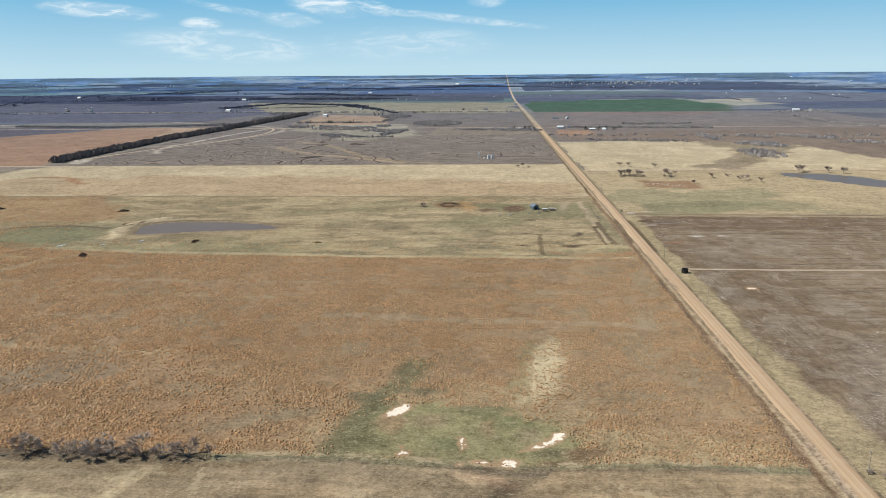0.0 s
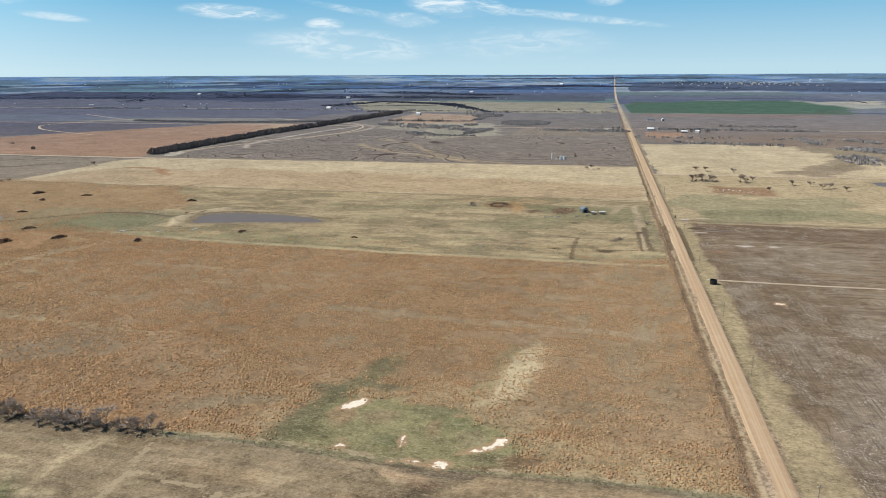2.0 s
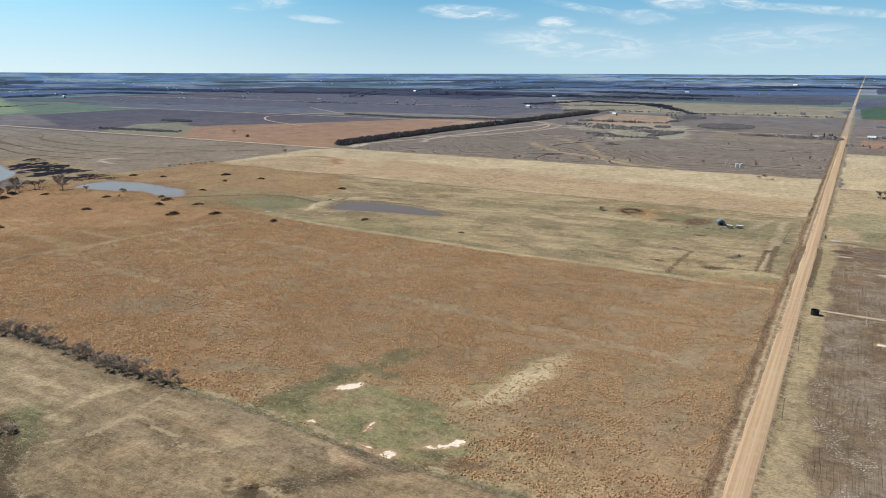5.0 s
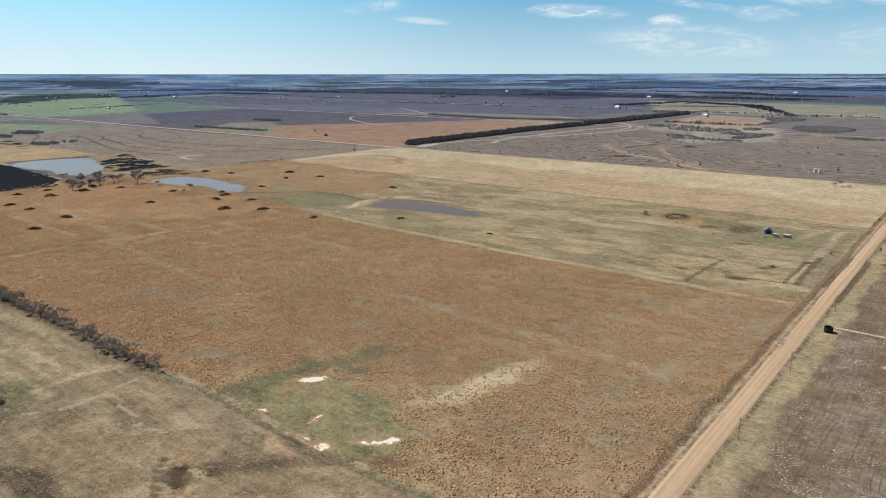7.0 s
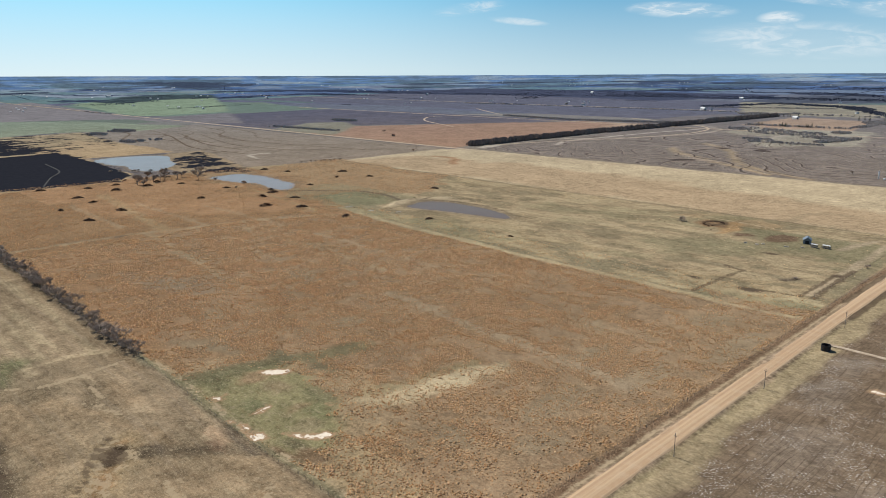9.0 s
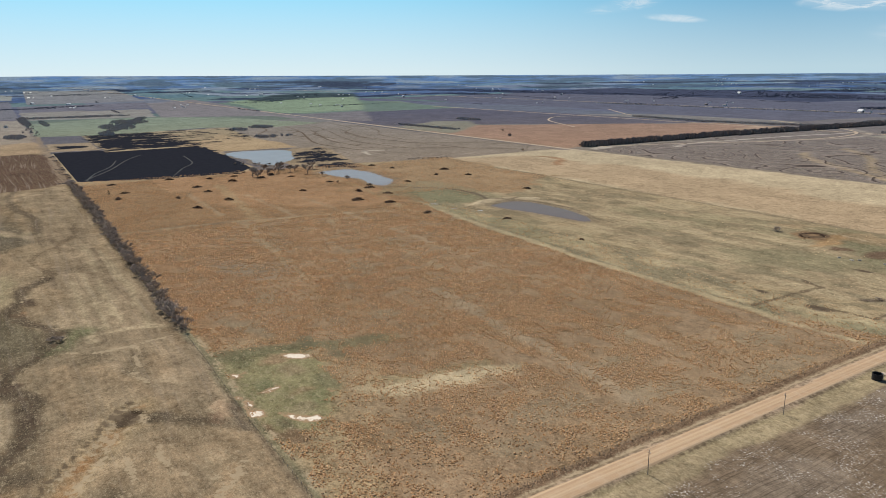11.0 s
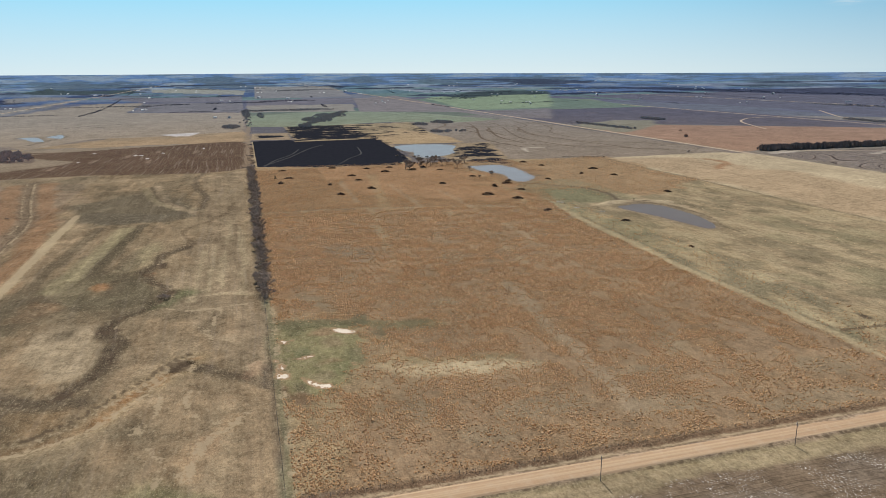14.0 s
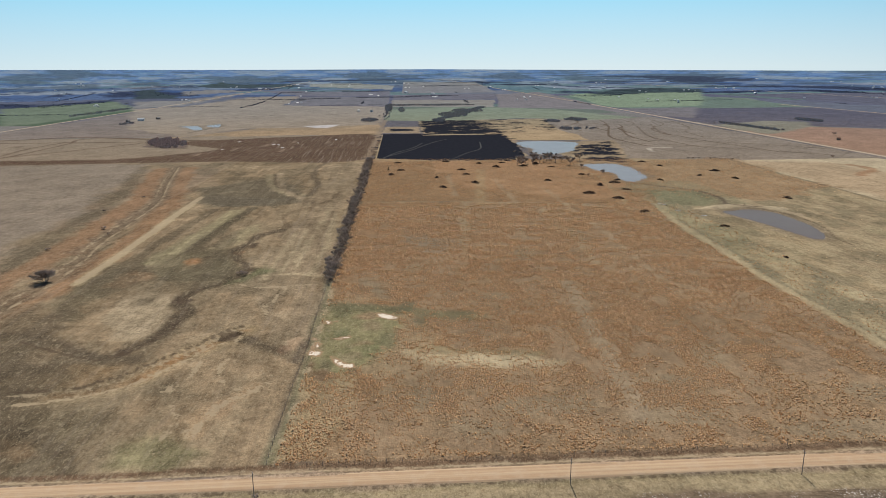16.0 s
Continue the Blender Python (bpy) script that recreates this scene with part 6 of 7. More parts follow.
# ---- brush piles ----
def brush_pile(rng):
    """A low heap of cut dark brush: crossed sticks over clods of twigs."""
    pile = tagged(new("brush_pile"), "low dark brown heap of cut brush", "brush pile")
    sv, sf, cv, cf = [], [], [], []
    for _ in range(90):
        k, r = rng.uniform(0, 6.28), math.sqrt(rng.random())
        x, y = math.cos(k) * r * 3.4, math.sin(k) * r * 1.7
        top = (1 - r * r) * 1.5
        a = Vector((x, y, rng.uniform(0, top)))
        way = Vector((rng.uniform(-1, 1), rng.uniform(-1, 1), rng.uniform(-0.1, 0.5))).normalized()
        thorn(sv, sf, a - way * 0.7, a + way * rng.uniform(0.6, 1.5), rng.uniform(0.05, 0.12))
    for _ in range(170):
        k, r = rng.uniform(0, 6.28), math.sqrt(rng.random())
        c = Vector((math.cos(k) * r * 3.2, math.sin(k) * r * 1.6, 0))
        c.z = (1 - r * r) * 1.25 * rng.uniform(0.2, 1.0)
        base = len(cv)
        for _ in range(3):
            cv.append(tuple(c + Vector((rng.uniform(-0.6, 0.6), rng.uniform(-0.5, 0.5), rng.uniform(-0.25, 0.3)))))
        cf.append((base, base + 1, base + 2))
    raw("branches", sv, sf, brush_mat, pile)
    raw("litter", cv, cf, brush_mat, pile)
    return pile


pile_kit = [brush_pile(rng) for _ in range(4)]
for x, y in ((-638, 243), (-566, 247), (-530, 235), (-641, 308), (-618, 350), (-620, 381), (-582, 368), (-561, 322), (-522, 324), (-499, 288), (-430, 291), (-457, 328), (-588, 405), (-609, 424), (-573, 437),
             (-463, 410), (-505, 459), (-426, 459), (-439, 478), (-458, 487), (-394, 477), (-377, 434), (-346, 454), (-280, 457), (-607, 565), (-566, 575), (-514, 623), (-453, 534), (-480, 590), (-454, 620), (-330, 612)):
    put(pile_kit, x, y, rng, 1.3, 1.95, "brush piles")
for x, y, s in ((-217, 499, 1.0), (-123, 497, 0.6), (-300, 556, 0.6), (-650, 402, 0.8), (-660, 420, 1.0), (-645, 390, 0.8), (-790, 548, 1.2), (-770, 560, 1.2), (-182, 545, 0.5)):
    put(pile_kit, x, y, rng, s * 1.2, s * 1.4, "brush piles")
for k in range(13):
    a = 0.35 + k * 0.40
    put(pile_kit, -33 + 7.5 * math.cos(a), 645 + 9.5 * math.sin(a), rng, 0.34, 0.5, "heaps in a ring", label="small dark heap of charred brush on red soil")
for x, y in ((-30, 630), (-24, 622), (-72, 628), (-66, 626), (-30, 651)):
    put(pile_kit, x, y, rng, 0.26, 0.38, "heaps in a ring", label="small dark heap of charred brush on red soil")
drop(pile_kit)


# ---- utility poles ----
def utility_pole():
    pole = tagged(new("utility_pole"), "weathered wooden utility pole with a short crossarm", "utility pole")
    tv, tf = [], []
    tube(tv, tf, (0, 0, -1), (0, 0, 8.3), 0.15, 0.10, 8)
    raw("shaft", tv, tf, pole_mat, pole)
    bm = bmesh.new()
    box(bm, -0.55, -0.05, 7.37, 0.55, 0.05, 7.48, 0.01)
    arm = part("crossarm", bm, pole_mat, pole)
    for x in (-0.48, 0.48, 0.0):
        z = 8.3 if x == 0 else 7.5
        bm = bmesh.new()
        bmesh.ops.create_cone(bm, cap_ends=True, segments=8, radius1=0.09, radius2=0.05, depth=0.24, matrix=Matrix.Translation((x, 0, z + 0.12)))
        part("insulator", bm, white_mat, arm if x else pole, "pale porcelain insulator")
    for s in (-1, 1):
        bv, bf = [], []
        tube(bv, bf, (s * 0.42, 0.07, 7.38), (0, 0.13, 6.9), 0.025, 0.025, 4)
        raw("brace", bv, bf, iron_mat, pole)
    return pole


first = utility_pole()
for i, y in enumerate((203, 296.5, 368, 463, 552, 640, 728, 816, 905, 1000, 1100, 1200, 1300, 1400, 112, 20)):
    ob = first if i == 0 else copy_thing(first, Matrix())
    tagged(ob, group="poles along the road").matrix_world = pose(120.8, y, 0, 0, 0, 2 * (i % 3 - 1))


# ---- wire fences ----
def fence(name, x0, y0, x1, y1, gap, label, lean=0.5):
    run = tagged(new(name), label, "fence")
    n = int(math.hypot(x1 - x0, y1 - y0) / gap)
    post = bmesh.new()
    bmesh.ops.create_cone(post, cap_ends=True, segments=6, radius1=0.075, radius2=0.06, depth=1.7, matrix=Matrix.Translation((0, 0, 0.5)))
    me = bpy.data.meshes.new("post")
    post.to_mesh(me)
    post.free()
    me.materials.append(pole_mat)
    for i in range(n + 1):
        k = i / n
        x, y = x0 + (x1 - x0) * k + rng.uniform(-0.1, 0.1), y0 + (y1 - y0) * k + rng.uniform(-0.1, 0.1)
        ob = new("post", me)
        ob.parent = run
        ob.matrix_world = pose(x, y, ground_z(x, y), rng.uniform(-4, 4) * lean, rng.uniform(-4, 4) * lean, rng.uniform(0, 90))
    for h in (0.45, 0.8, 1.15):
        verts, faces = [], []
        m = max(2, n // 3)
        points = [(x0 + (x1 - x0) * i / m, y0 + (y1 - y0) * i / m) for i in range(m + 1)]
        for (ax, ay), (bx, by) in zip(points, points[1:]):
            tube(verts, faces, (ax, ay, ground_z(ax, ay) + h), (bx, by, ground_z(bx, by) + h), 0.012, 0.012, 3)
        raw("wire", verts, faces, iron_mat, run)
    return run


fence("wire_fence", 103, 203.2, -92, 203.2, 4.0, "wire fence on grey posts between two pastures")
fence("wire_fence", 104.5, 206, 104.5, 690, 5.0, "wire fence along the roadside weeds")
fence("wire_fence", 104, 690, -400, 690, 9.0, "wire fence below the pale hay meadow")
fence("wire_fence", 104.5, 700, 104.5, 930, 6.0, "wire fence along the hay meadow and road")
fence("wire_fence", 93, 503, 96, 640, 5.0, "wire fence of the pasture lane")


# ---- the black tank by the road ----
def round_tank(x, y):
    tank = tagged(new("round_tank"), "open black round tank on the grass by the road", "tank")
    tank.location = (x, y, ground_z(x, y))
    bm = bmesh.new()
    rings = []
    for r, z in ((1.95, 0.0), (1.95, 2.7), (1.88, 2.7), (1.88, 0.15)):
        rings.append([bm.verts.new((math.cos(6.2832 * i / 32) * r, math.sin(6.2832 * i / 32) * r, z)) for i in range(32)])
    for a, b in zip(rings, rings[1:]):
        for i in range(32):
            bm.faces.new((a[i], a[(i + 1) % 32], b[(i + 1) % 32], b[i]))
    bm.faces.new(rings[3])
    part("wall", bm, iron_mat, tank)
    for z in (0.1, 0.9, 1.8, 2.66):
        bm = bmesh.new()
        a = [[bm.verts.new((math.cos(6.2832 * i / 32) * r, math.sin(6.2832 * i / 32) * r, z + dz)) for i in range(32)] for r, dz in ((1.96, -0.05), (2.02, -0.05), (2.02, 0.05), (1.96, 0.05))]
        for p0, p1 in zip(a, a[1:] + a[:1]):
            for i in range(32):
                bm.faces.new((p0[i], p0[(i + 1) % 32], p1[(i + 1) % 32], p1[i]))
        part("hoop", bm, iron_mat, tank)
    verts, faces = [], []
    tube(verts, faces, (1.7, 1.4, 0), (1.7, 1.4, 2.2), 0.08, 0.08, 6)
    tube(verts, faces, (1.7, 1.4, 2.15), (1.2, 1.0, 2.9), 0.08, 0.08, 6)
    raw("filler_pipe", verts, faces, white_mat, tank, "white filler pipe")


round_tank(124.3, 426)


# ---- buildings ----
def gable(name, x, y, w, l, h, turn, wall_mat, top_mat, label, category="house", rise=0.35, doors=1, windows=2, big_door=False):
    """A gabled building: four walls, two roof slopes with eaves, doors and windows."""
    base_z = ground_z(x, y) if math.hypot(x - HUB[0], y - HUB[1]) < NEAR else from_plan(x, y)[2]
    if math.hypot(x - HUB[0], y - HUB[1]) >= NEAR:
        x, y, base_z = from_plan(x, y)
        small = 0.95 * math.hypot(x - HUB[0], y - HUB[1]) / math.hypot(*(a - b for a, b in zip(to_plan(x, y), HUB)))
        w, l, h = w * small, l * small, h * small
    house = tagged(new(name), label, category)
    house.matrix_world = pose(x, y, base_z - 0.05, 0, 0, turn)
    ridge = h + w * rise
    bm = bmesh.new()
    outline = [(-w / 2, 0), (w / 2, 0), (w / 2, h), (0, ridge), (-w / 2, h)]
    ends = [[bm.verts.new((u, v, z)) for u, z in outline] for v in (-l / 2, l / 2)]
    bm.faces.new(ends[0])
    bm.faces.new(ends[1][::-1])
    for i in range(5):
        j = (i + 1) % 5
        if i not in (2, 3):
            bm.faces.new((ends[0][i], ends[1][i], ends[1][j], ends[0][j]))
    bmesh.ops.recalc_face_normals(bm, faces=bm.faces)
    part("wall", bm, wall_mat, house)
    for s in (-1, 1):
        bm = bmesh.new()
        eave = w / 2 + 0.4
        drop_z = h - 0.4 * (ridge - h) / (w / 2)
        pts = [(0, ridge + 0.03), (s * eave, drop_z + 0.03), (s * eave, drop_z + 0.2), (0, ridge + 0.2)]
        a, b = ([bm.verts.new((u, v, z)) for u, z in pts] for v in (-l / 2 - 0.4, l / 2 + 0.4))
        bm.faces.new(a)
        bm.faces.new(b[::-1])
        for i in range(4):
            bm.faces.new((a[i], b[i], b[(i + 1) % 4], a[(i + 1) % 4]))
        bmesh.ops.recalc_face_normals(bm, faces=bm.faces)
        part("roof", bm, top_mat, house)
    for i in range(doors):
        dw, dh = (w * 0.5, h * 0.85) if big_door else (0.95, 2.05)
        bm = bmesh.new()
        box(bm, -dw / 2, -l / 2 - 0.05, 0.05, dw / 2, -l / 2 + 0.02, dh, 0.01)
        leaf = part("door", bm, dark_mat, house)
        bm = bmesh.new()
        box(bm, dw * 0.32, -l / 2 - 0.11, dh * 0.45, dw * 0.38, -l / 2 - 0.05, dh * 0.52)
        part("handle", bm, iron_mat, leaf, "dark iron door handle")
    for i in range(windows):
        v = -l / 2 + l * (i + 0.5) / windows
        for s in (-1, 1):
            bm = bmesh.new()
            box(bm, s * w / 2 - 0.04, v - 0.5, 0.9, s * w / 2 + 0.04, v + 0.5, 2.0, 0.01)
            pane = part("window", bm, glaze_mat, house)
            bm = bmesh.new()
            for a in ((v - 0.58, 0.82, v - 0.5, 2.08), (v + 0.5, 0.82, v + 0.58, 2.08), (v - 0.5, 0.82, v + 0.5, 0.9), (v - 0.5, 2.0, v + 0.5, 2.08)):
                box(bm, s * w / 2 - 0.05, a[0], a[1], s * w / 2 + 0.05, a[2], a[3])
            part("window_frame", bm, wood_mat, pane)
    return house


gable("shed", 45, 628, 5.2, 6.8, 2.8, 20, blue_mat, blue_mat, "blue-grey sheet metal shed on bare ground", "shed", windows=0, big_door=True)
# stock trailers and pens beside the shed
for x, y, l, turn in ((53.5, 617, 4.6, 78), (60.5, 620, 5.6, 84)):
    trailer = tagged(new("stock_trailer"), "white slatted stock trailer parked on worn ground", "trailer", group="stock trailers")
    trailer.matrix_world = pose(x, y, ground_z(x, y), 0, 0, turn)
    bm = bmesh.new()
    box(bm, -1.1, -l / 2, 0.6, 1.1, l / 2, 1.5, 0.06)
    part("body", bm, wood_mat, trailer)
    bm = bmesh.new()
    box(bm, -1.1, -l / 2, 2.35, 1.1, l / 2, 2.5, 0.05)
    part("roof", bm, white_mat, trailer)
    for k in range(7):
        for s in (-1, 1):
            bm = bmesh.new()
            v = -l / 2 + 0.1 + (l - 0.2) * k / 6
            box(bm, s * 1.05 - 0.04, v - 0.05, 1.5, s * 1.05 + 0.04, v + 0.05, 2.36)
            part("stanchion", bm, iron_mat, trailer)
    for s in (-1, 1):
        for v in (-0.5, 0.5):
            bm = bmesh.new()
            bmesh.ops.create_cone(bm, cap_ends=True, segments=14, radius1=0.38, radius2=0.38, depth=0.25, matrix=pose(s * 1.0, v, 0.38, 0, 90, 0))
            tyre = part("wheel", bm, dark_mat, trailer)
            bm = bmesh.new()
            bmesh.ops.create_cone(bm, cap_ends=True, segments=10, radius1=0.17, radius2=0.15, depth=0.29, matrix=pose(s * 1.0, v, 0.38, 0, 90, 0))
            part("hub", bm, white_mat, tyre)
for x, y, l, turn in ((39, 606, 3.0, 10), (48, 611, 2.4, 5), (13, 599, 2.0, 20), (21, 599, 2.4, -15), (24, 603, 2.0, 30)):
    trough = tagged(new("feed_trough"), "pale open feed trough on trampled grass", "trough", group="feed troughs")
    trough.matrix_world = pose(x, y, ground_z(x, y), 0, 0, turn)
    bm = bmesh.new()
    for a in ((-l / 2, -0.45, 0.1, l / 2, -0.38, 0.65), (-l / 2, 0.38, 0.1, l / 2, 0.45, 0.65), (-l / 2, -0.45, 0.1, -l / 2 + 0.07, 0.45, 0.65), (l / 2 - 0.07, -0.45, 0.1, l / 2, 0.45, 0.65), (-l / 2, -0.45, 0.08, l / 2, 0.45, 0.16)):
        box(bm, *a)
    part("basin", bm, stone_mat, trough)
    for s in (-1, 1):
        bm = bmesh.new()
        box(bm, s * l * 0.35 - 0.08, -0.4, 0, s * l * 0.35 + 0.08, 0.4, 0.1)
        part("foot", bm, wood_mat, trough)


# ---- oil tank battery ----
def storage_tank(x, y, r, h, label):
    tank = tagged(new("storage_tank"), label, "tank", group="oil tanks")
    tank.location = (x, y, ground_z(x, y))
    bm = bmesh.new()
    bmesh.ops.create_cone(bm, cap_ends=True, segments=24, radius1=r, radius2=r, depth=h, matrix=Matrix.Translation((0, 0, h / 2)))
    part("shell", bm, white_mat, tank)
    bm = bmesh.new()
    bmesh.ops.create_cone(bm, cap_ends=True, segments=24, radius1=r + 0.06, radius2=0.3, depth=0.5, matrix=Matrix.Translation((0, 0, h + 0.26)))
    part("lid", bm, white_mat, tank)
    verts, faces = [], []
    for s in (-0.25, 0.25):
        tube(verts, faces, (s, -r - 0.15, 0), (s, -r - 0.15, h + 0.6), 0.03, 0.03, 4)
    for k in range(int(h / 0.4)):
        tube(verts, faces, (-0.25, -r - 0.15, 0.3 + k * 0.4), (0.25, -r - 0.15, 0.3 + k * 0.4), 0.02, 0.02, 4)
    raw("ladder", verts, faces, iron_mat, tank)


storage_tank(5, 990, 2.0, 5.0, "white cylindrical oil storage tank")
storage_tank(10, 989, 2.0, 5.0, "white cylindrical oil storage tank")
storage_tank(-8, 992, 0.7, 8.5, "tall slim white separator column")
storage_tank(-1, 987, 1.1, 1.6, "low white tank beside the oil tanks")
jack = tagged(new("pump_jack"), "dark rusty oil pump jack standing in a field", "pump jack")
jack.matrix_world = pose(23, 1026, ground_z(23, 1026), 0, 0, 20)
bm = bmesh.new()
box(bm, -1.0, -3.5, 0, 1.0, 3.5, 0.4, 0.05)
part("skid", bm, iron_mat, jack)
verts, faces = [], []
for sx in (-0.8, 0.8):
    for sy in (-1.0, 1.0):
        tube(verts, faces, (sx, sy, 0.4), (0, 0, 4.6), 0.12, 0.1, 5)
raw("samson_post", verts, faces, rust_mat, jack)
bm = bmesh.new()
box(bm, -0.2, -3.4, 4.5, 0.2, 3.2, 5.0, 0.04)
part("walking_beam", bm, rust_mat, jack)
bm = bmesh.new()
box(bm, -0.25, 3.1, 3.5, 0.25, 3.8, 5.6, 0.15)
part("horse_head", bm, rust_mat, jack)
for s in (-1, 1):
    bm = bmesh.new()
    box(bm, s * 0.6 - 0.15, -3.4, 0.8, s * 0.6 + 0.15, -2.2, 2.8, 0.1)
    part("counterweight", bm, iron_mat, jack)

# ---- farmsteads ----
W, R = white_mat, roof_mat
ROAD_FARMS = [
    (155, 1480, 9, 16, 4, 88, W, W, "large white metal barn beside the road", "barn"), (172, 1500, 8, 12, 3.5, 10, W, R, "white farmhouse with a grey roof", "house"),
    (52, 1462, 8, 14, 3.2, 80, W, R, "white farmhouse among cedars", "house"), (70, 1455, 6, 9, 3, 85, W, W, "small white outbuilding by a farmhouse", "shed"),
    (98, 1462, 9, 12, 3.4, 5, wood_mat, R, "grey farmhouse near the road", "house"), (20, 1470, 6, 8, 3, 60, W, R, "small white house by the lane", "house"),
    (215, 1438, 7, 14, 3, 80, wood_mat, W, "long grey shed with a pale roof", "shed"), (240, 1445, 6, 10, 3, 60, W, W, "small white shed among trees", "shed"),
    (-428, 1890, 10, 16, 5, 70, W, W, "white barn on a low hill", "barn"), (-783, 2138, 12, 20, 5, 70, W, W, "white farm building beside a lane", "barn"),
]
LANE_FARMS = [
    (-760, 2146, 8, 12, 4, 20, W, R, "white farmhouse beside a lane", "house"), (-1324, 2190, 8, 14, 4, 70, wood_mat, R, "far grey farmhouse on open farmland", "house"),
    (-1245, 2182, 9, 16, 4, 80, W, R, "far white farmhouse on open farmland", "house"), (-381, 2184, 8, 12, 4, 40, W, R, "white farmhouse among cedars", "house"),
    (2, 2144, 9, 16, 4, 85, W, R, "white farmhouse near the road", "house"), (-66, 2151, 8, 14, 4, 10, wood_mat, R, "grey farmhouse near the road", "house"),
    (172, 1760, 8, 20, 4, 85, W, R, "long white farm shed on open farmland", "shed"), (200, 1752, 8, 12, 4, 5, W, W, "white farm shed on open farmland", "shed"),
    (-846, 985, 5, 6, 3.4, 10, wood_mat, rust_mat, "small weathered hut in the red field", "hut"), (-1587, -426, 10, 20, 5, 10, W, W, "white barn in the far pasture", "barn"),
]
WEST_FARMS = [
    (-1560, -450, 7, 12, 3.5, 80, wood_mat, R, "grey shed in the far pasture", "shed"), (-2606, -837, 9, 16, 4, 20, W, R, "far white farmhouse on open farmland", "house"),
    (-1640, -400, 8, 12, 4, 60, wood_mat, R, "grey house in the far pasture", "house"), (-1870, 160, 10, 18, 4, 85, W, R, "white farmhouse behind a field", "house"),
    (-1890, 120, 8, 10, 4, 15, W, W, "small white barn on open farmland", "barn"),
    (-596, 972, 5, 9, 2.8, 30, dark_mat, rust_mat, "dark weathered shed at the end of the shelterbelt", "shed"),
    (-3600, 300, 14, 30, 6, 60, W, W, "distant white barn on open farmland", "barn"), (-3350, 430, 12, 24, 6, 20, W, W, "distant white barn on open farmland", "barn"),
    (-2900, 1900, 12, 24, 6, 80, W, W, "distant white barn on open farmland", "barn"), (-2500, 2600, 14, 30, 6, 40, W, W, "distant white barn on open farmland", "barn"),
]
DISTANT_FARMS = [
    (-1900, 3200, 14, 26, 6, 70, W, W, "distant white barn on open farmland", "barn"), (-1400, 3900, 14, 30, 6, 10, W, W, "distant white barn on open farmland", "barn"),
    (-600, 3600, 12, 24, 6, 80, W, W, "distant white barn on open farmland", "barn"), (-2200, 1240, 10, 18, 5, 70, W, W, "distant white barn on open farmland", "barn"),
    (-3900, 1500, 16, 30, 7, 10, W, W, "distant white barn on open farmland", "barn"), (-4500, 900, 16, 34, 7, 50, W, W, "distant white barn on open farmland", "barn"),
    (850, 2010, 10, 22, 5, 80, W, W, "white barn past the wheat", "barn"), (900, 2030, 9, 16, 4, 30, W, R, "white farmhouse past the wheat", "house"),
    (-1000, 2900, 12, 22, 5, 80, W, W, "distant white barn on open farmland", "barn"), (-257, 5200, 20, 40, 7, 60, W, W, "distant white barn on open farmland", "barn"),
]
for x, y, w, l, h, turn, wm, rm, lab, cat in ROAD_FARMS + LANE_FARMS + WEST_FARMS + DISTANT_FARMS:
    far = math.hypot(x - HUB[0], y - HUB[1]) >= NEAR
    gable(cat, x, y, w * 0.8, l * 0.8, h * 0.85, turn, wm, rm, lab, cat, windows=0 if far else 2, big_door=cat in ("barn", "shed"))

# ---- scattered scrap ----
for x, y, l, w, turn in ((-312, 484, 7, 1.6, 70), (-282, 487, 5, 1.4, 80), (-259, 500, 5, 1.5, 75), (-930, 70, 7, 2.6, 30), (-905, 40, 7, 2.4, 60), (-985, 130, 5, 2.4, 20)):
    bm = bmesh.new()
    for k in range(14):
        a = -l / 2 + l * k / 14
        z = 0.25 + 0.08 * (k % 2)
        box(bm, a, -w / 2, z - 0.02, a + l / 14, w / 2, z + 0.02)
    box(bm, -l * 0.4, -w * 0.3, 0, -l * 0.3, w * 0.3, 0.25)
    box(bm, l * 0.3, -w * 0.3, 0, l * 0.4, w * 0.3, 0.25)
    ob = part("scrap_sheet", bm, white_mat)
    tagged(ob, "pale sheet of corrugated scrap metal on the grass", "scrap metal", "scrap sheets")
    ob.matrix_world = pose(x, y, ground_z(x, y), 2, 3, turn)
barrel = tagged(new("steel_barrel"), "dark steel barrel lying by the scrap", "barrel")
barrel.matrix_world = pose(-306, 486, ground_z(-306, 486) + 0.3, 90, 0, 40)
bm = bmesh.new()
bmesh.ops.create_cone(bm, cap_ends=True, segments=16, radius1=0.35, radius2=0.35, depth=1.2)
part("drum", bm, iron_mat, barrel)
for z in (-0.3, 0.3):
    bm = bmesh.new()
    bmesh.ops.create_cone(bm, cap_ends=True, segments=16, radius1=0.375, radius2=0.375, depth=0.05, matrix=Matrix.Translation((0, 0, z)))
    part("hoop", bm, iron_mat, barrel)


def boulder(rng, size):
    bm = bmesh.new()
    bmesh.ops.create_icosphere(bm, subdivisions=1, radius=size)
    for v in bm.verts:
        v.co = Vector((v.co.x * rng.uniform(0.8, 1.3), v.co.y * rng.uniform(0.7, 1.1), v.co.z * rng.uniform(0.4, 0.7)))
    return bm


for i in range(20):
    k = i / 19
    x, y = 178 + 34 * k + rng.uniform(-1.5, 1.5), 766 - 8 * k + rng.uniform(-7, 7)
    ob = tagged(part("rubble_block", boulder(rng, rng.uniform(0.45, 1.1)), stone_mat), "pale lump of dumped rubble on red soil", "rubble", "rubble blocks")
    ob.location = (x, y, ground_z(x, y) + 0.25)

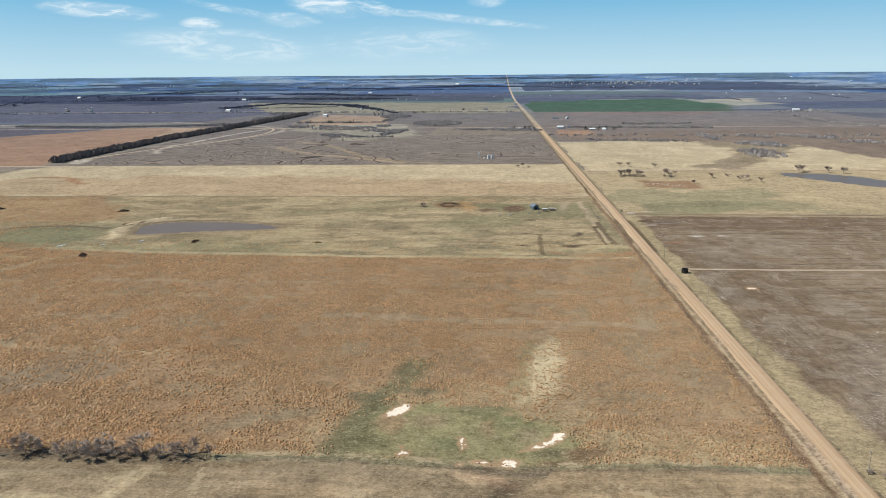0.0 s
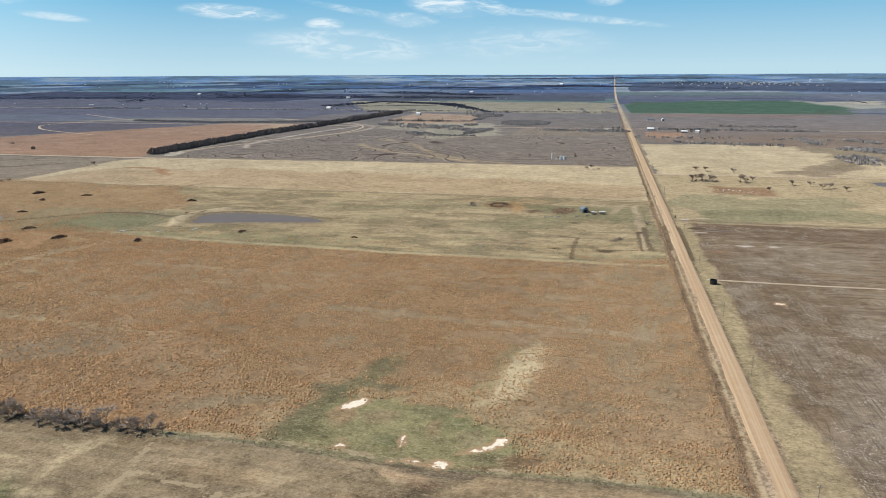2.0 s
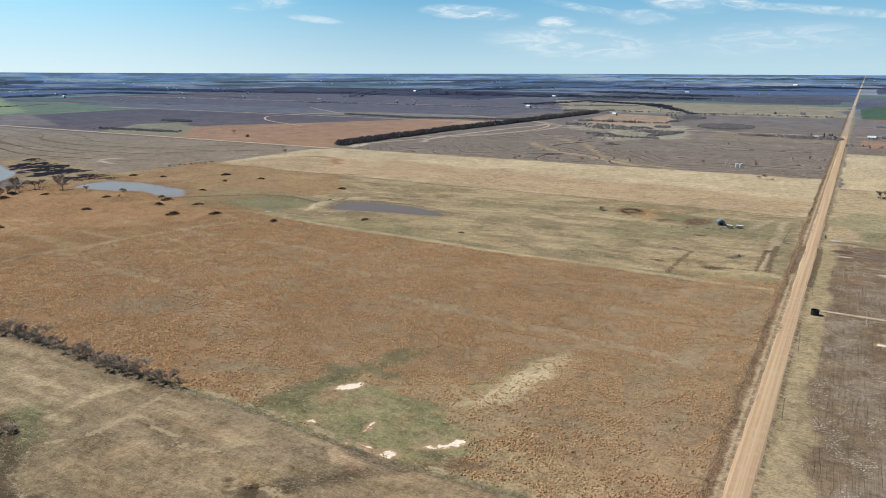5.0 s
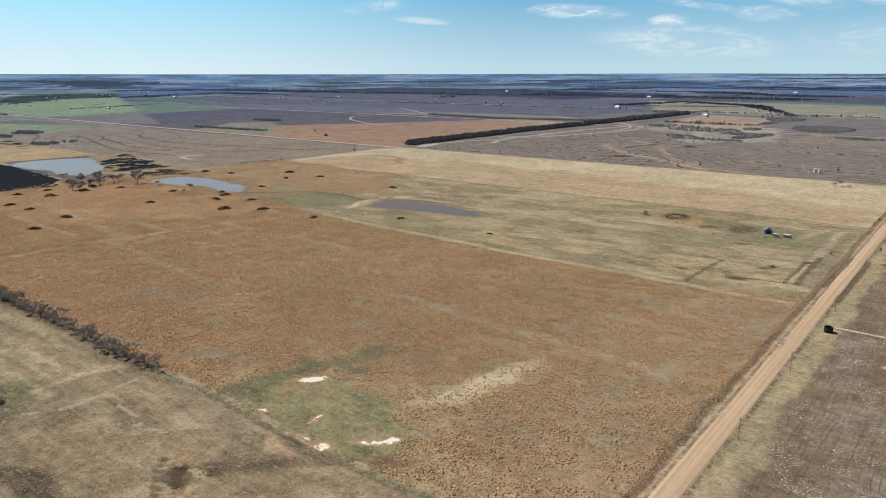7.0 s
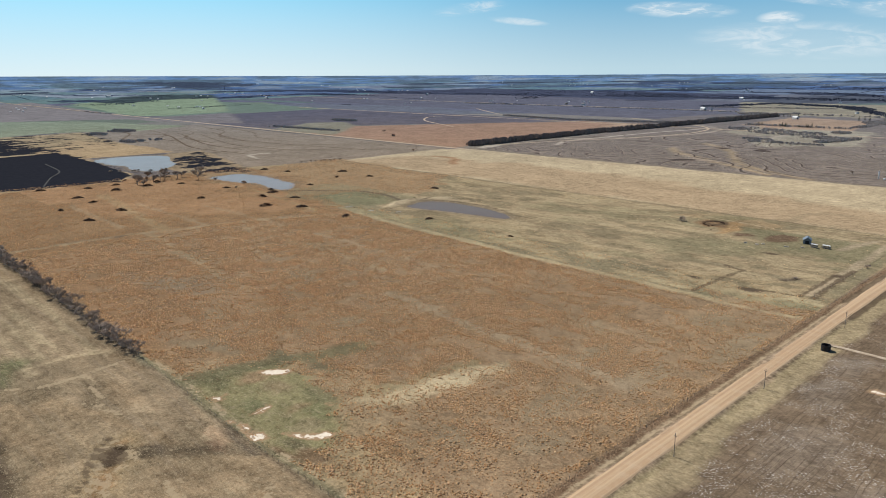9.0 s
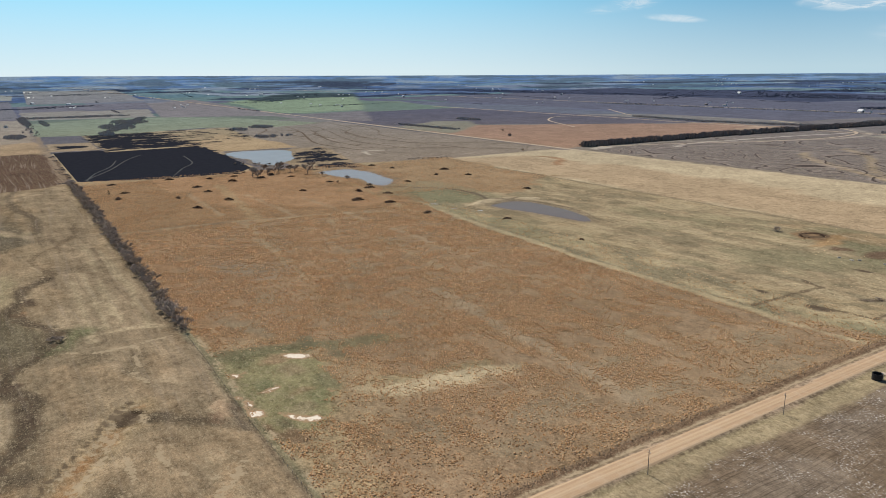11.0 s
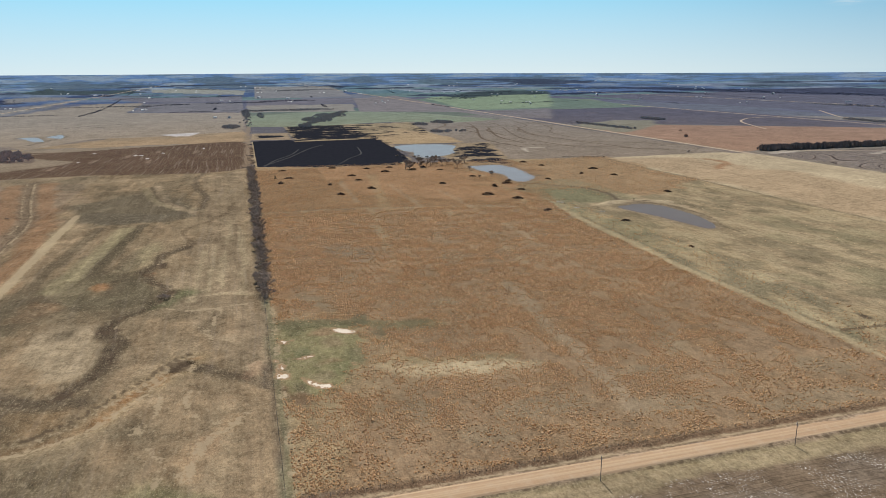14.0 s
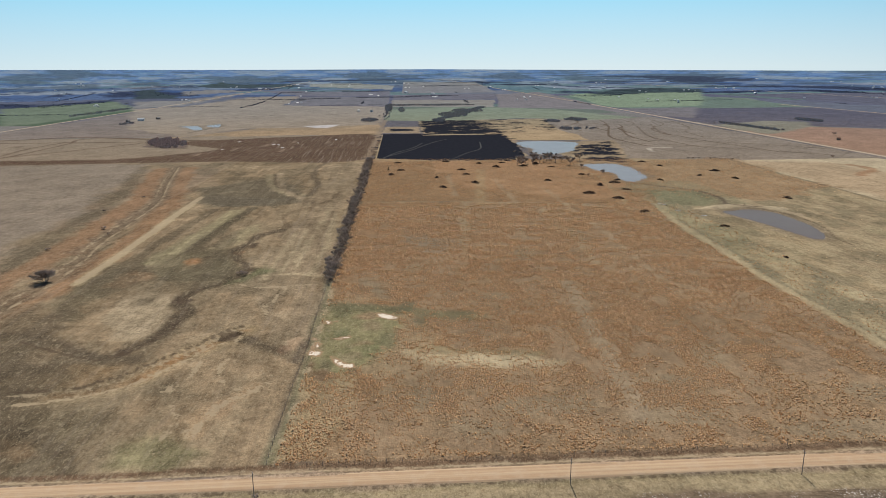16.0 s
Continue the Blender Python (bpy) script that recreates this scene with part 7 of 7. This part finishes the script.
# ---- the far town and woods ----
verts, faces = [], []
for i in range(100):
    x, y = rng.gauss(980, 260), rng.gauss(5300, 330)
    fx, fy, fz = from_plan(x, y)
    w, l, h = rng.uniform(4, 9), rng.uniform(5, 12), rng.uniform(1.2, 2.6) if i % 31 else 9
    if i % 31 == 0:
        w = l = 3.5
    base = len(verts)
    for v in (-l / 2, l / 2):
        verts.extend(((fx - w / 2, fy + v, fz), (fx + w / 2, fy + v, fz), (fx + w / 2, fy + v, fz + h), (fx, fy + v, fz + h + w * 0.25), (fx - w / 2, fy + v, fz + h)))
    faces.extend([(base, base + 1, base + 2, base + 3, base + 4), (base + 9, base + 8, base + 7, base + 6, base + 5)])
    faces.extend((base + a, base + 5 + a, base + 5 + (a + 1) % 5, base + (a + 1) % 5) for a in range(5))
tagged(raw("distant_town", verts, faces, stone_mat), "pale roofs and towers of a distant town", "town", kind="stuff")



def wind_turbine(x, y, turn):
    """A far wind turbine at rest: tower, nacelle and three blades."""
    fx, fy, fz = from_plan(x, y)
    mill = tagged(new("wind_turbine"), "white three-bladed wind turbine on the far skyline", "wind turbine", group="wind turbines")
    mill.matrix_world = pose(fx, fy, fz - 0.5, 0, 0, turn)
    verts, faces = [], []
    tube(verts, faces, (0, 0, 0), (0, 0, 15), 0.55, 0.3, 6)
    raw("tower", verts, faces, white_mat, mill)
    bm = bmesh.new()
    box(bm, -0.5, -1.0, 14.8, 0.5, 1.0, 15.7, 0.1)
    part("nacelle", bm, white_mat, mill)
    for k in range(3):
        a = radians(turn * 3 + 120 * k)
        verts, faces = [], []
        tube(verts, faces, (0, -1.1, 15.2), (math.sin(a) * 8.5, -1.1, 15.2 + math.cos(a) * 8.5), 0.4, 0.12, 4)
        raw("blade", verts, faces, white_mat, mill)


for i in range(16):
    a = radians(-1.5 - i * 1.05 - rng.uniform(0, 0.7))
    wind_turbine(HUB[0] - math.sin(a) * 13000, HUB[1] + math.cos(a) * 13000, 20 + 17 * i)

# pale roofs of farmsteads scattered over the plain
verts, faces = [], []
for i in range(115):
    a, d = radians(rng.uniform(-35, 120)), 2700 * (1 + 2.2 * rng.random() ** 1.3)
    cx, cy = HUB[0] - math.sin(a) * d, HUB[1] + math.cos(a) * d
    for k in range(rng.choice((1, 1, 2, 3))):
        fx, fy, fz = from_plan(cx + rng.uniform(-70, 70), cy + rng.uniform(-40, 40))
        w, l, h = rng.uniform(3, 6), rng.uniform(5, 10), rng.uniform(1.6, 2.6)
        base = len(verts)
        for v in (-l / 2, l / 2):
            verts.extend(((fx - w / 2, fy + v, fz - 1), (fx + w / 2, fy + v, fz - 1), (fx + w / 2, fy + v, fz + h), (fx, fy + v, fz + h + w * 0.25), (fx - w / 2, fy + v, fz + h)))
        faces.extend([(base, base + 1, base + 2, base + 3, base + 4), (base + 9, base + 8, base + 7, base + 6, base + 5)])
        faces.extend((base + q, base + 5 + q, base + 5 + (q + 1) % 5, base + (q + 1) % 5) for q in range(5))
tagged(raw("distant_farms", verts, faces, white_mat), "pale roofs of distant farmsteads on the plain", "farms", kind="stuff")

# blue-grey twigs: the haze of distance is put into their colour
hazy_woods_mat = plain("far_woods", (0.078, 0.085, 0.118), 0.95, vary=0.5, size=40)


def grove(name, xs, ys, zs, size, mat, label, seed, spikes=9, fine=0.3):
    """Many far trees in one mesh: each a ragged bunch of upright slivers."""
    px, py = to_plan(xs, ys)
    size = size * np.hypot(xs - HUB[0], ys - HUB[1]) / np.maximum(np.hypot(px - HUB[0], py - HUB[1]), 1)
    g = np.random.default_rng(seed)
    n = len(xs)
    k = g.uniform(0, 2 * np.pi, (n, spikes))
    r = g.uniform(0.0, 0.62, (n, spikes)) * size[:, None]
    bx, by = xs[:, None] + np.cos(k) * r, ys[:, None] + np.sin(k) * r
    top = size[:, None] * g.uniform(0.62, 0.95, (n, spikes)) * (1 - 1.1 * (r / size[:, None]) ** 2)
    half = size[:, None] * g.uniform(0.5, 1.0, (n, spikes)) * fine
    turn = g.uniform(0, np.pi, (n, spikes))
    dx, dy = np.cos(turn) * half, np.sin(turn) * half
    z = zs[:, None]
    # each bunch: a kite, wide at mid height
    p = np.stack([np.stack([bx, by, z + 0 * top - 0.3], -1), np.stack([bx + dx, by + dy, z + top * 0.66], -1), np.stack([bx + dx * 0.3, by + dy * 0.3, z + top], -1), np.stack([bx - dx, by - dy, z + top * 0.74], -1)], 2)
    base = np.arange(n * spikes)[:, None] * 4
    tris = np.concatenate([base + np.array([0, 1, 2]), base + np.array([0, 2, 3])])
    return tagged(triangles(name, p.reshape(-1, 3), tris, mat), label, "woods", kind="stuff")


belt, thicket, scrub = np.array(BELT), np.array(THICKET), np.array(SCRUB)
thicket_mat = plain("thicket_twigs", (0.40, 0.355, 0.33), 0.95, vary=0.6, size=14)
scrub_mat = plain("scrub_twigs", (0.56, 0.43, 0.37), 0.95, vary=0.5, size=8)
belt_mat = plain("shelterbelt_twigs", (0.215, 0.172, 0.150), 0.95, vary=0.5, size=8)
grove("shelterbelt", belt[:, 0], belt[:, 1], belt[:, 0] * 0, belt[:, 2], belt_mat, "dense dark row of leafless shelterbelt trees", 15, 40, 0.19)
grove("plum_scrub", scrub[:, 0], scrub[:, 1], scrub[:, 0] * 0, scrub[:, 2], scrub_mat, "leafless reddish brown scrub beside the ploughed field", 17, 22, 0.2)
grove("thickets", thicket[:, 0], thicket[:, 1], swell(thicket[:, 0], thicket[:, 1]), thicket[:, 2], thicket_mat, "leafless thickets and tree rows among the fields", 16, 11, 0.27)
g = np.random.default_rng(3)
far_wood = np.nonzero((WOODS > 0.5) & (np.hypot(MX - HUB[0], MY - HUB[1]) < RIM - 60) & (MY > -2600) & (MX < 2600))[0]
chosen = g.choice(far_wood, min(18000, len(far_wood) * 8))
spread = np.where(np.hypot(MX[chosen] - HUB[0], MY[chosen] - HUB[1]) < 2900, 9.0, 18.0)
tx, ty = MX[chosen] + g.uniform(-1, 1, len(chosen)) * spread, MY[chosen] + g.uniform(-1, 1, len(chosen)) * spread
grove("far_woods", tx, ty, swell(tx, ty), g.uniform(2.5, 5.5, len(chosen)), hazy_woods_mat, "leafless woods along distant creeks", 5, 7, 0.34)
# lines of trees along far field edges
lx, ly = [], []
for i in range(80):
    a, d = math.radians(rng.uniform(-45, 125)), rng.uniform(2300, 4200)
    cx, cy = HUB[0] - math.sin(a) * d, HUB[1] + math.cos(a) * d
    cx, cy = (round((cx - 114) / 402.3) * 402.3 + 114, cy) if i % 3 == 0 else (cx, round((cy - 905) / 402.3) * 402.3 + 905)
    long = rng.uniform(40, 380)
    for j in range(int(long / 4)):
        s = rng.uniform(-0.5, 0.5) * long
        lx.append(cx + (0 if i % 3 == 0 else s) + rng.gauss(0, 2))
        ly.append(cy + (s if i % 3 == 0 else 0) + rng.gauss(0, 3))
lx, ly = np.array(lx), np.array(ly)
ok = np.hypot(lx - HUB[0], ly - HUB[1]) < RIM - 100
lx, ly = lx[ok], ly[ok]
grove("field_edge_trees", lx, ly, swell(lx, ly), g.uniform(1.6, 4.2, len(lx)), hazy_woods_mat, "leafless tree lines along far field edges", 6, 8, 0.28)

# ---- bunch grass ----
tuft_mat, t, b = material("bunch_grass", 0.9, 0, 0.2)
own = t.nodes.new("ShaderNodeNewGeometry").outputs["Random Per Island"]
p = place(t)
zone = grain(t, p, 0.012, 3, 0.6)
dry = mix(t, ramp(t, own, 0.25, 0.95), (0.475, 0.328, 0.192), (0.70, 0.535, 0.340))
dry = mix(t, ramp(t, zone, 0.50, 0.66, 0.0, 0.6), dry, (0.50, 0.325, 0.180))
lanes = grain(t, stretch(t, p, (0.010, 0.10, 1), (0, 0, 1)), 1.0, 4, 0.65)
dry = mix(t, ramp(t, lanes, 0.50, 0.66, 0.0, 0.65), dry, (0.53, 0.392, 0.245))
dry = mix(t, ramp(t, grain(t, p, 0.022, 4, 0.65), 0.52, 0.66, 0.0, 0.6), dry, (0.41, 0.278, 0.162))
dry = mix(t, 1.0, dry, calc(t, "MULTIPLY_ADD", grain(t, p, 4.0, 2), 0.6, 0.7), "MULTIPLY")
plug(t, dry, b.inputs["Base Color"])


def let_light_through(t, b, share):
    """Dry grass: part of the light passes through the blades and comes out redder."""
    thin, both = t.nodes.new("ShaderNodeBsdfTranslucent"), t.nodes.new("ShaderNodeMixShader")
    thin.inputs["Color"].default_value = (0.80, 0.54, 0.29, 1)
    both.inputs[0].default_value = share
    t.links.new(b.outputs[0], both.inputs[1])
    t.links.new(thin.outputs[0], both.inputs[2])
    out = next(n for n in t.nodes if n.type == "OUTPUT_MATERIAL")
    t.links.new(both.outputs[0], out.inputs[0])


let_light_through(t, b, 0.52)
red_tuft_mat, t, b = material("red_bunch_grass", 0.9, 0, 0.1)
own = t.nodes.new("ShaderNodeNewGeometry").outputs["Random Per Island"]
dry = mix(t, ramp(t, own, 0.2, 0.95), (0.33, 0.188, 0.098), (0.46, 0.290, 0.158))
p = place(t)
dry = mix(t, ramp(t, grain(t, p, 0.03, 4, 0.65), 0.48, 0.62, 0.0, 0.8), dry, (0.42, 0.30, 0.178))
plug(t, mix(t, 1.0, dry, calc(t, "MULTIPLY_ADD", grain(t, p, 2.0, 2), 0.6, 0.7), "MULTIPLY"), b.inputs["Base Color"])
let_light_through(t, b, 0.42)
weed_mat = plain("roadside_weeds", (0.27, 0.18, 0.11), 0.95, vary=0.5)


def bunches(name, xs, ys, size, mat, label, seed, flat=0.55, sides=4, blunt=False):
    """Grass tussocks: leaning tufts; the near ones have a ragged blunt crown over a skirt of blades."""
    g = np.random.default_rng(seed)
    n = len(xs)
    i = np.clip(np.searchsorted(GX, xs), 0, len(GX) - 1)
    j = np.clip(np.searchsorted(GY, ys), 0, len(GY) - 1)
    z = HEIGHT[j * len(GX) + i]
    k = np.arange(sides) * 2 * np.pi / sides + g.uniform(0, 6.28, (n, 1))
    tall = size * flat * g.uniform(0.6, 1.3, n)
    lx, ly = g.uniform(-0.25, 0.25, n) * size, g.uniform(-0.25, 0.25, n) * size
    r = size[:, None] * g.uniform(0.35, 0.72, (n, sides))
    skirt = np.stack([xs[:, None] + np.cos(k) * r, ys[:, None] + np.sin(k) * r, z[:, None] + g.uniform(-0.25, 0.05, (n, sides))], -1)
    apex = np.stack([xs + lx, ys + ly, z + tall], -1)[:, None]
    if blunt:
        r2, k2 = r * g.uniform(0.5, 0.95, (n, sides)), k + g.uniform(-0.4, 0.4, (n, sides))
        crown = np.stack([xs[:, None] + lx[:, None] + np.cos(k2) * r2, ys[:, None] + ly[:, None] + np.sin(k2) * r2, (z + tall * 0.85)[:, None] + g.uniform(-0.22, 0.22, (n, sides)) * size[:, None]], -1)
        base, tris = np.arange(n)[:, None] * (2 * sides), []
        for a in range(sides):
            c = (a + 1) % sides
            tris += [base + np.array([a, c, sides + c]), base + np.array([a, sides + c, sides + a])]
        tris += [base + np.array([sides, sides + a, sides + a + 1]) for a in range(1, sides - 1)]
        points = np.concatenate([skirt, crown], 1)
    else:
        base = np.arange(n)[:, None] * (sides + 1)
        tris = [base + np.array([a, (a + 1) % sides, sides]) for a in range(sides)]
        points = np.concatenate([skirt, apex], 1)
    return tagged(triangles(name, points.reshape(-1, 3), np.concatenate(tris), mat), label, "grass", kind="stuff")


g = np.random.default_rng(11)


def scatter(x0, x1, y0, y1, n, low=0.0):
    xs, ys = g.uniform(x0, x1, n), g.uniform(y0, y1, n)
    i, j = np.clip(np.searchsorted(GX, xs), 0, len(GX) - 1), np.clip(np.searchsorted(GY, ys), 0, len(GY) - 1)
    thick = np.maximum(COVER["tuft"][j * len(GX) + i] - 0.08, 0) * smooth(0.26, 0.52, value_noise(xs, ys, 8, 77, 3)) + low
    ok = g.uniform(0, 1, n) < thick
    return xs[ok], ys[ok]


bx, by = scatter(-330, 104, 206, 500, 310000)
bunches("bunch_grass", bx, by, g.uniform(0.42, 1.0, len(bx)) * (1 + 0.25 * smooth(0, -250, bx)), tuft_mat, "reddish brown bunch grass of the pasture", 1, 0.39, 3, True)
bx, by = scatter(-40, 104, 206, 380, 60000)
bunches("small_bunch_grass", bx, by, g.uniform(0.3, 0.7, len(bx)), tuft_mat, "small tufts of dry grass between the tussocks", 7, 0.37, 3, True)
bx, by = scatter(-690, -330, 206, 690, 66000)
bunches("far_bunch_grass", bx, by, g.uniform(0.6, 1.25, len(bx)), red_tuft_mat, "reddish bunch grass farther off", 2, 0.55, 4)
bx, by = scatter(-330, 104, 460, 690, 10000)
bunches("pasture_tussocks", bx, by, g.uniform(0.4, 0.9, len(bx)), tuft_mat, "scattered tan tussocks in the grazed pasture", 3, 0.5, 4)
n = 5200
bx, by = 104.9 + g.normal(0, 0.8, n), g.uniform(207, 700, n)
ok = g.uniform(0, 1, n) < smooth(0.25, 0.6, value_noise(bx, by, 25, 8, 3))
bunches("roadside_weeds", bx[ok], by[ok], g.uniform(0.25, 0.6, ok.sum()), weed_mat, "dark reddish weeds along the roadside fence", 4, 0.9)
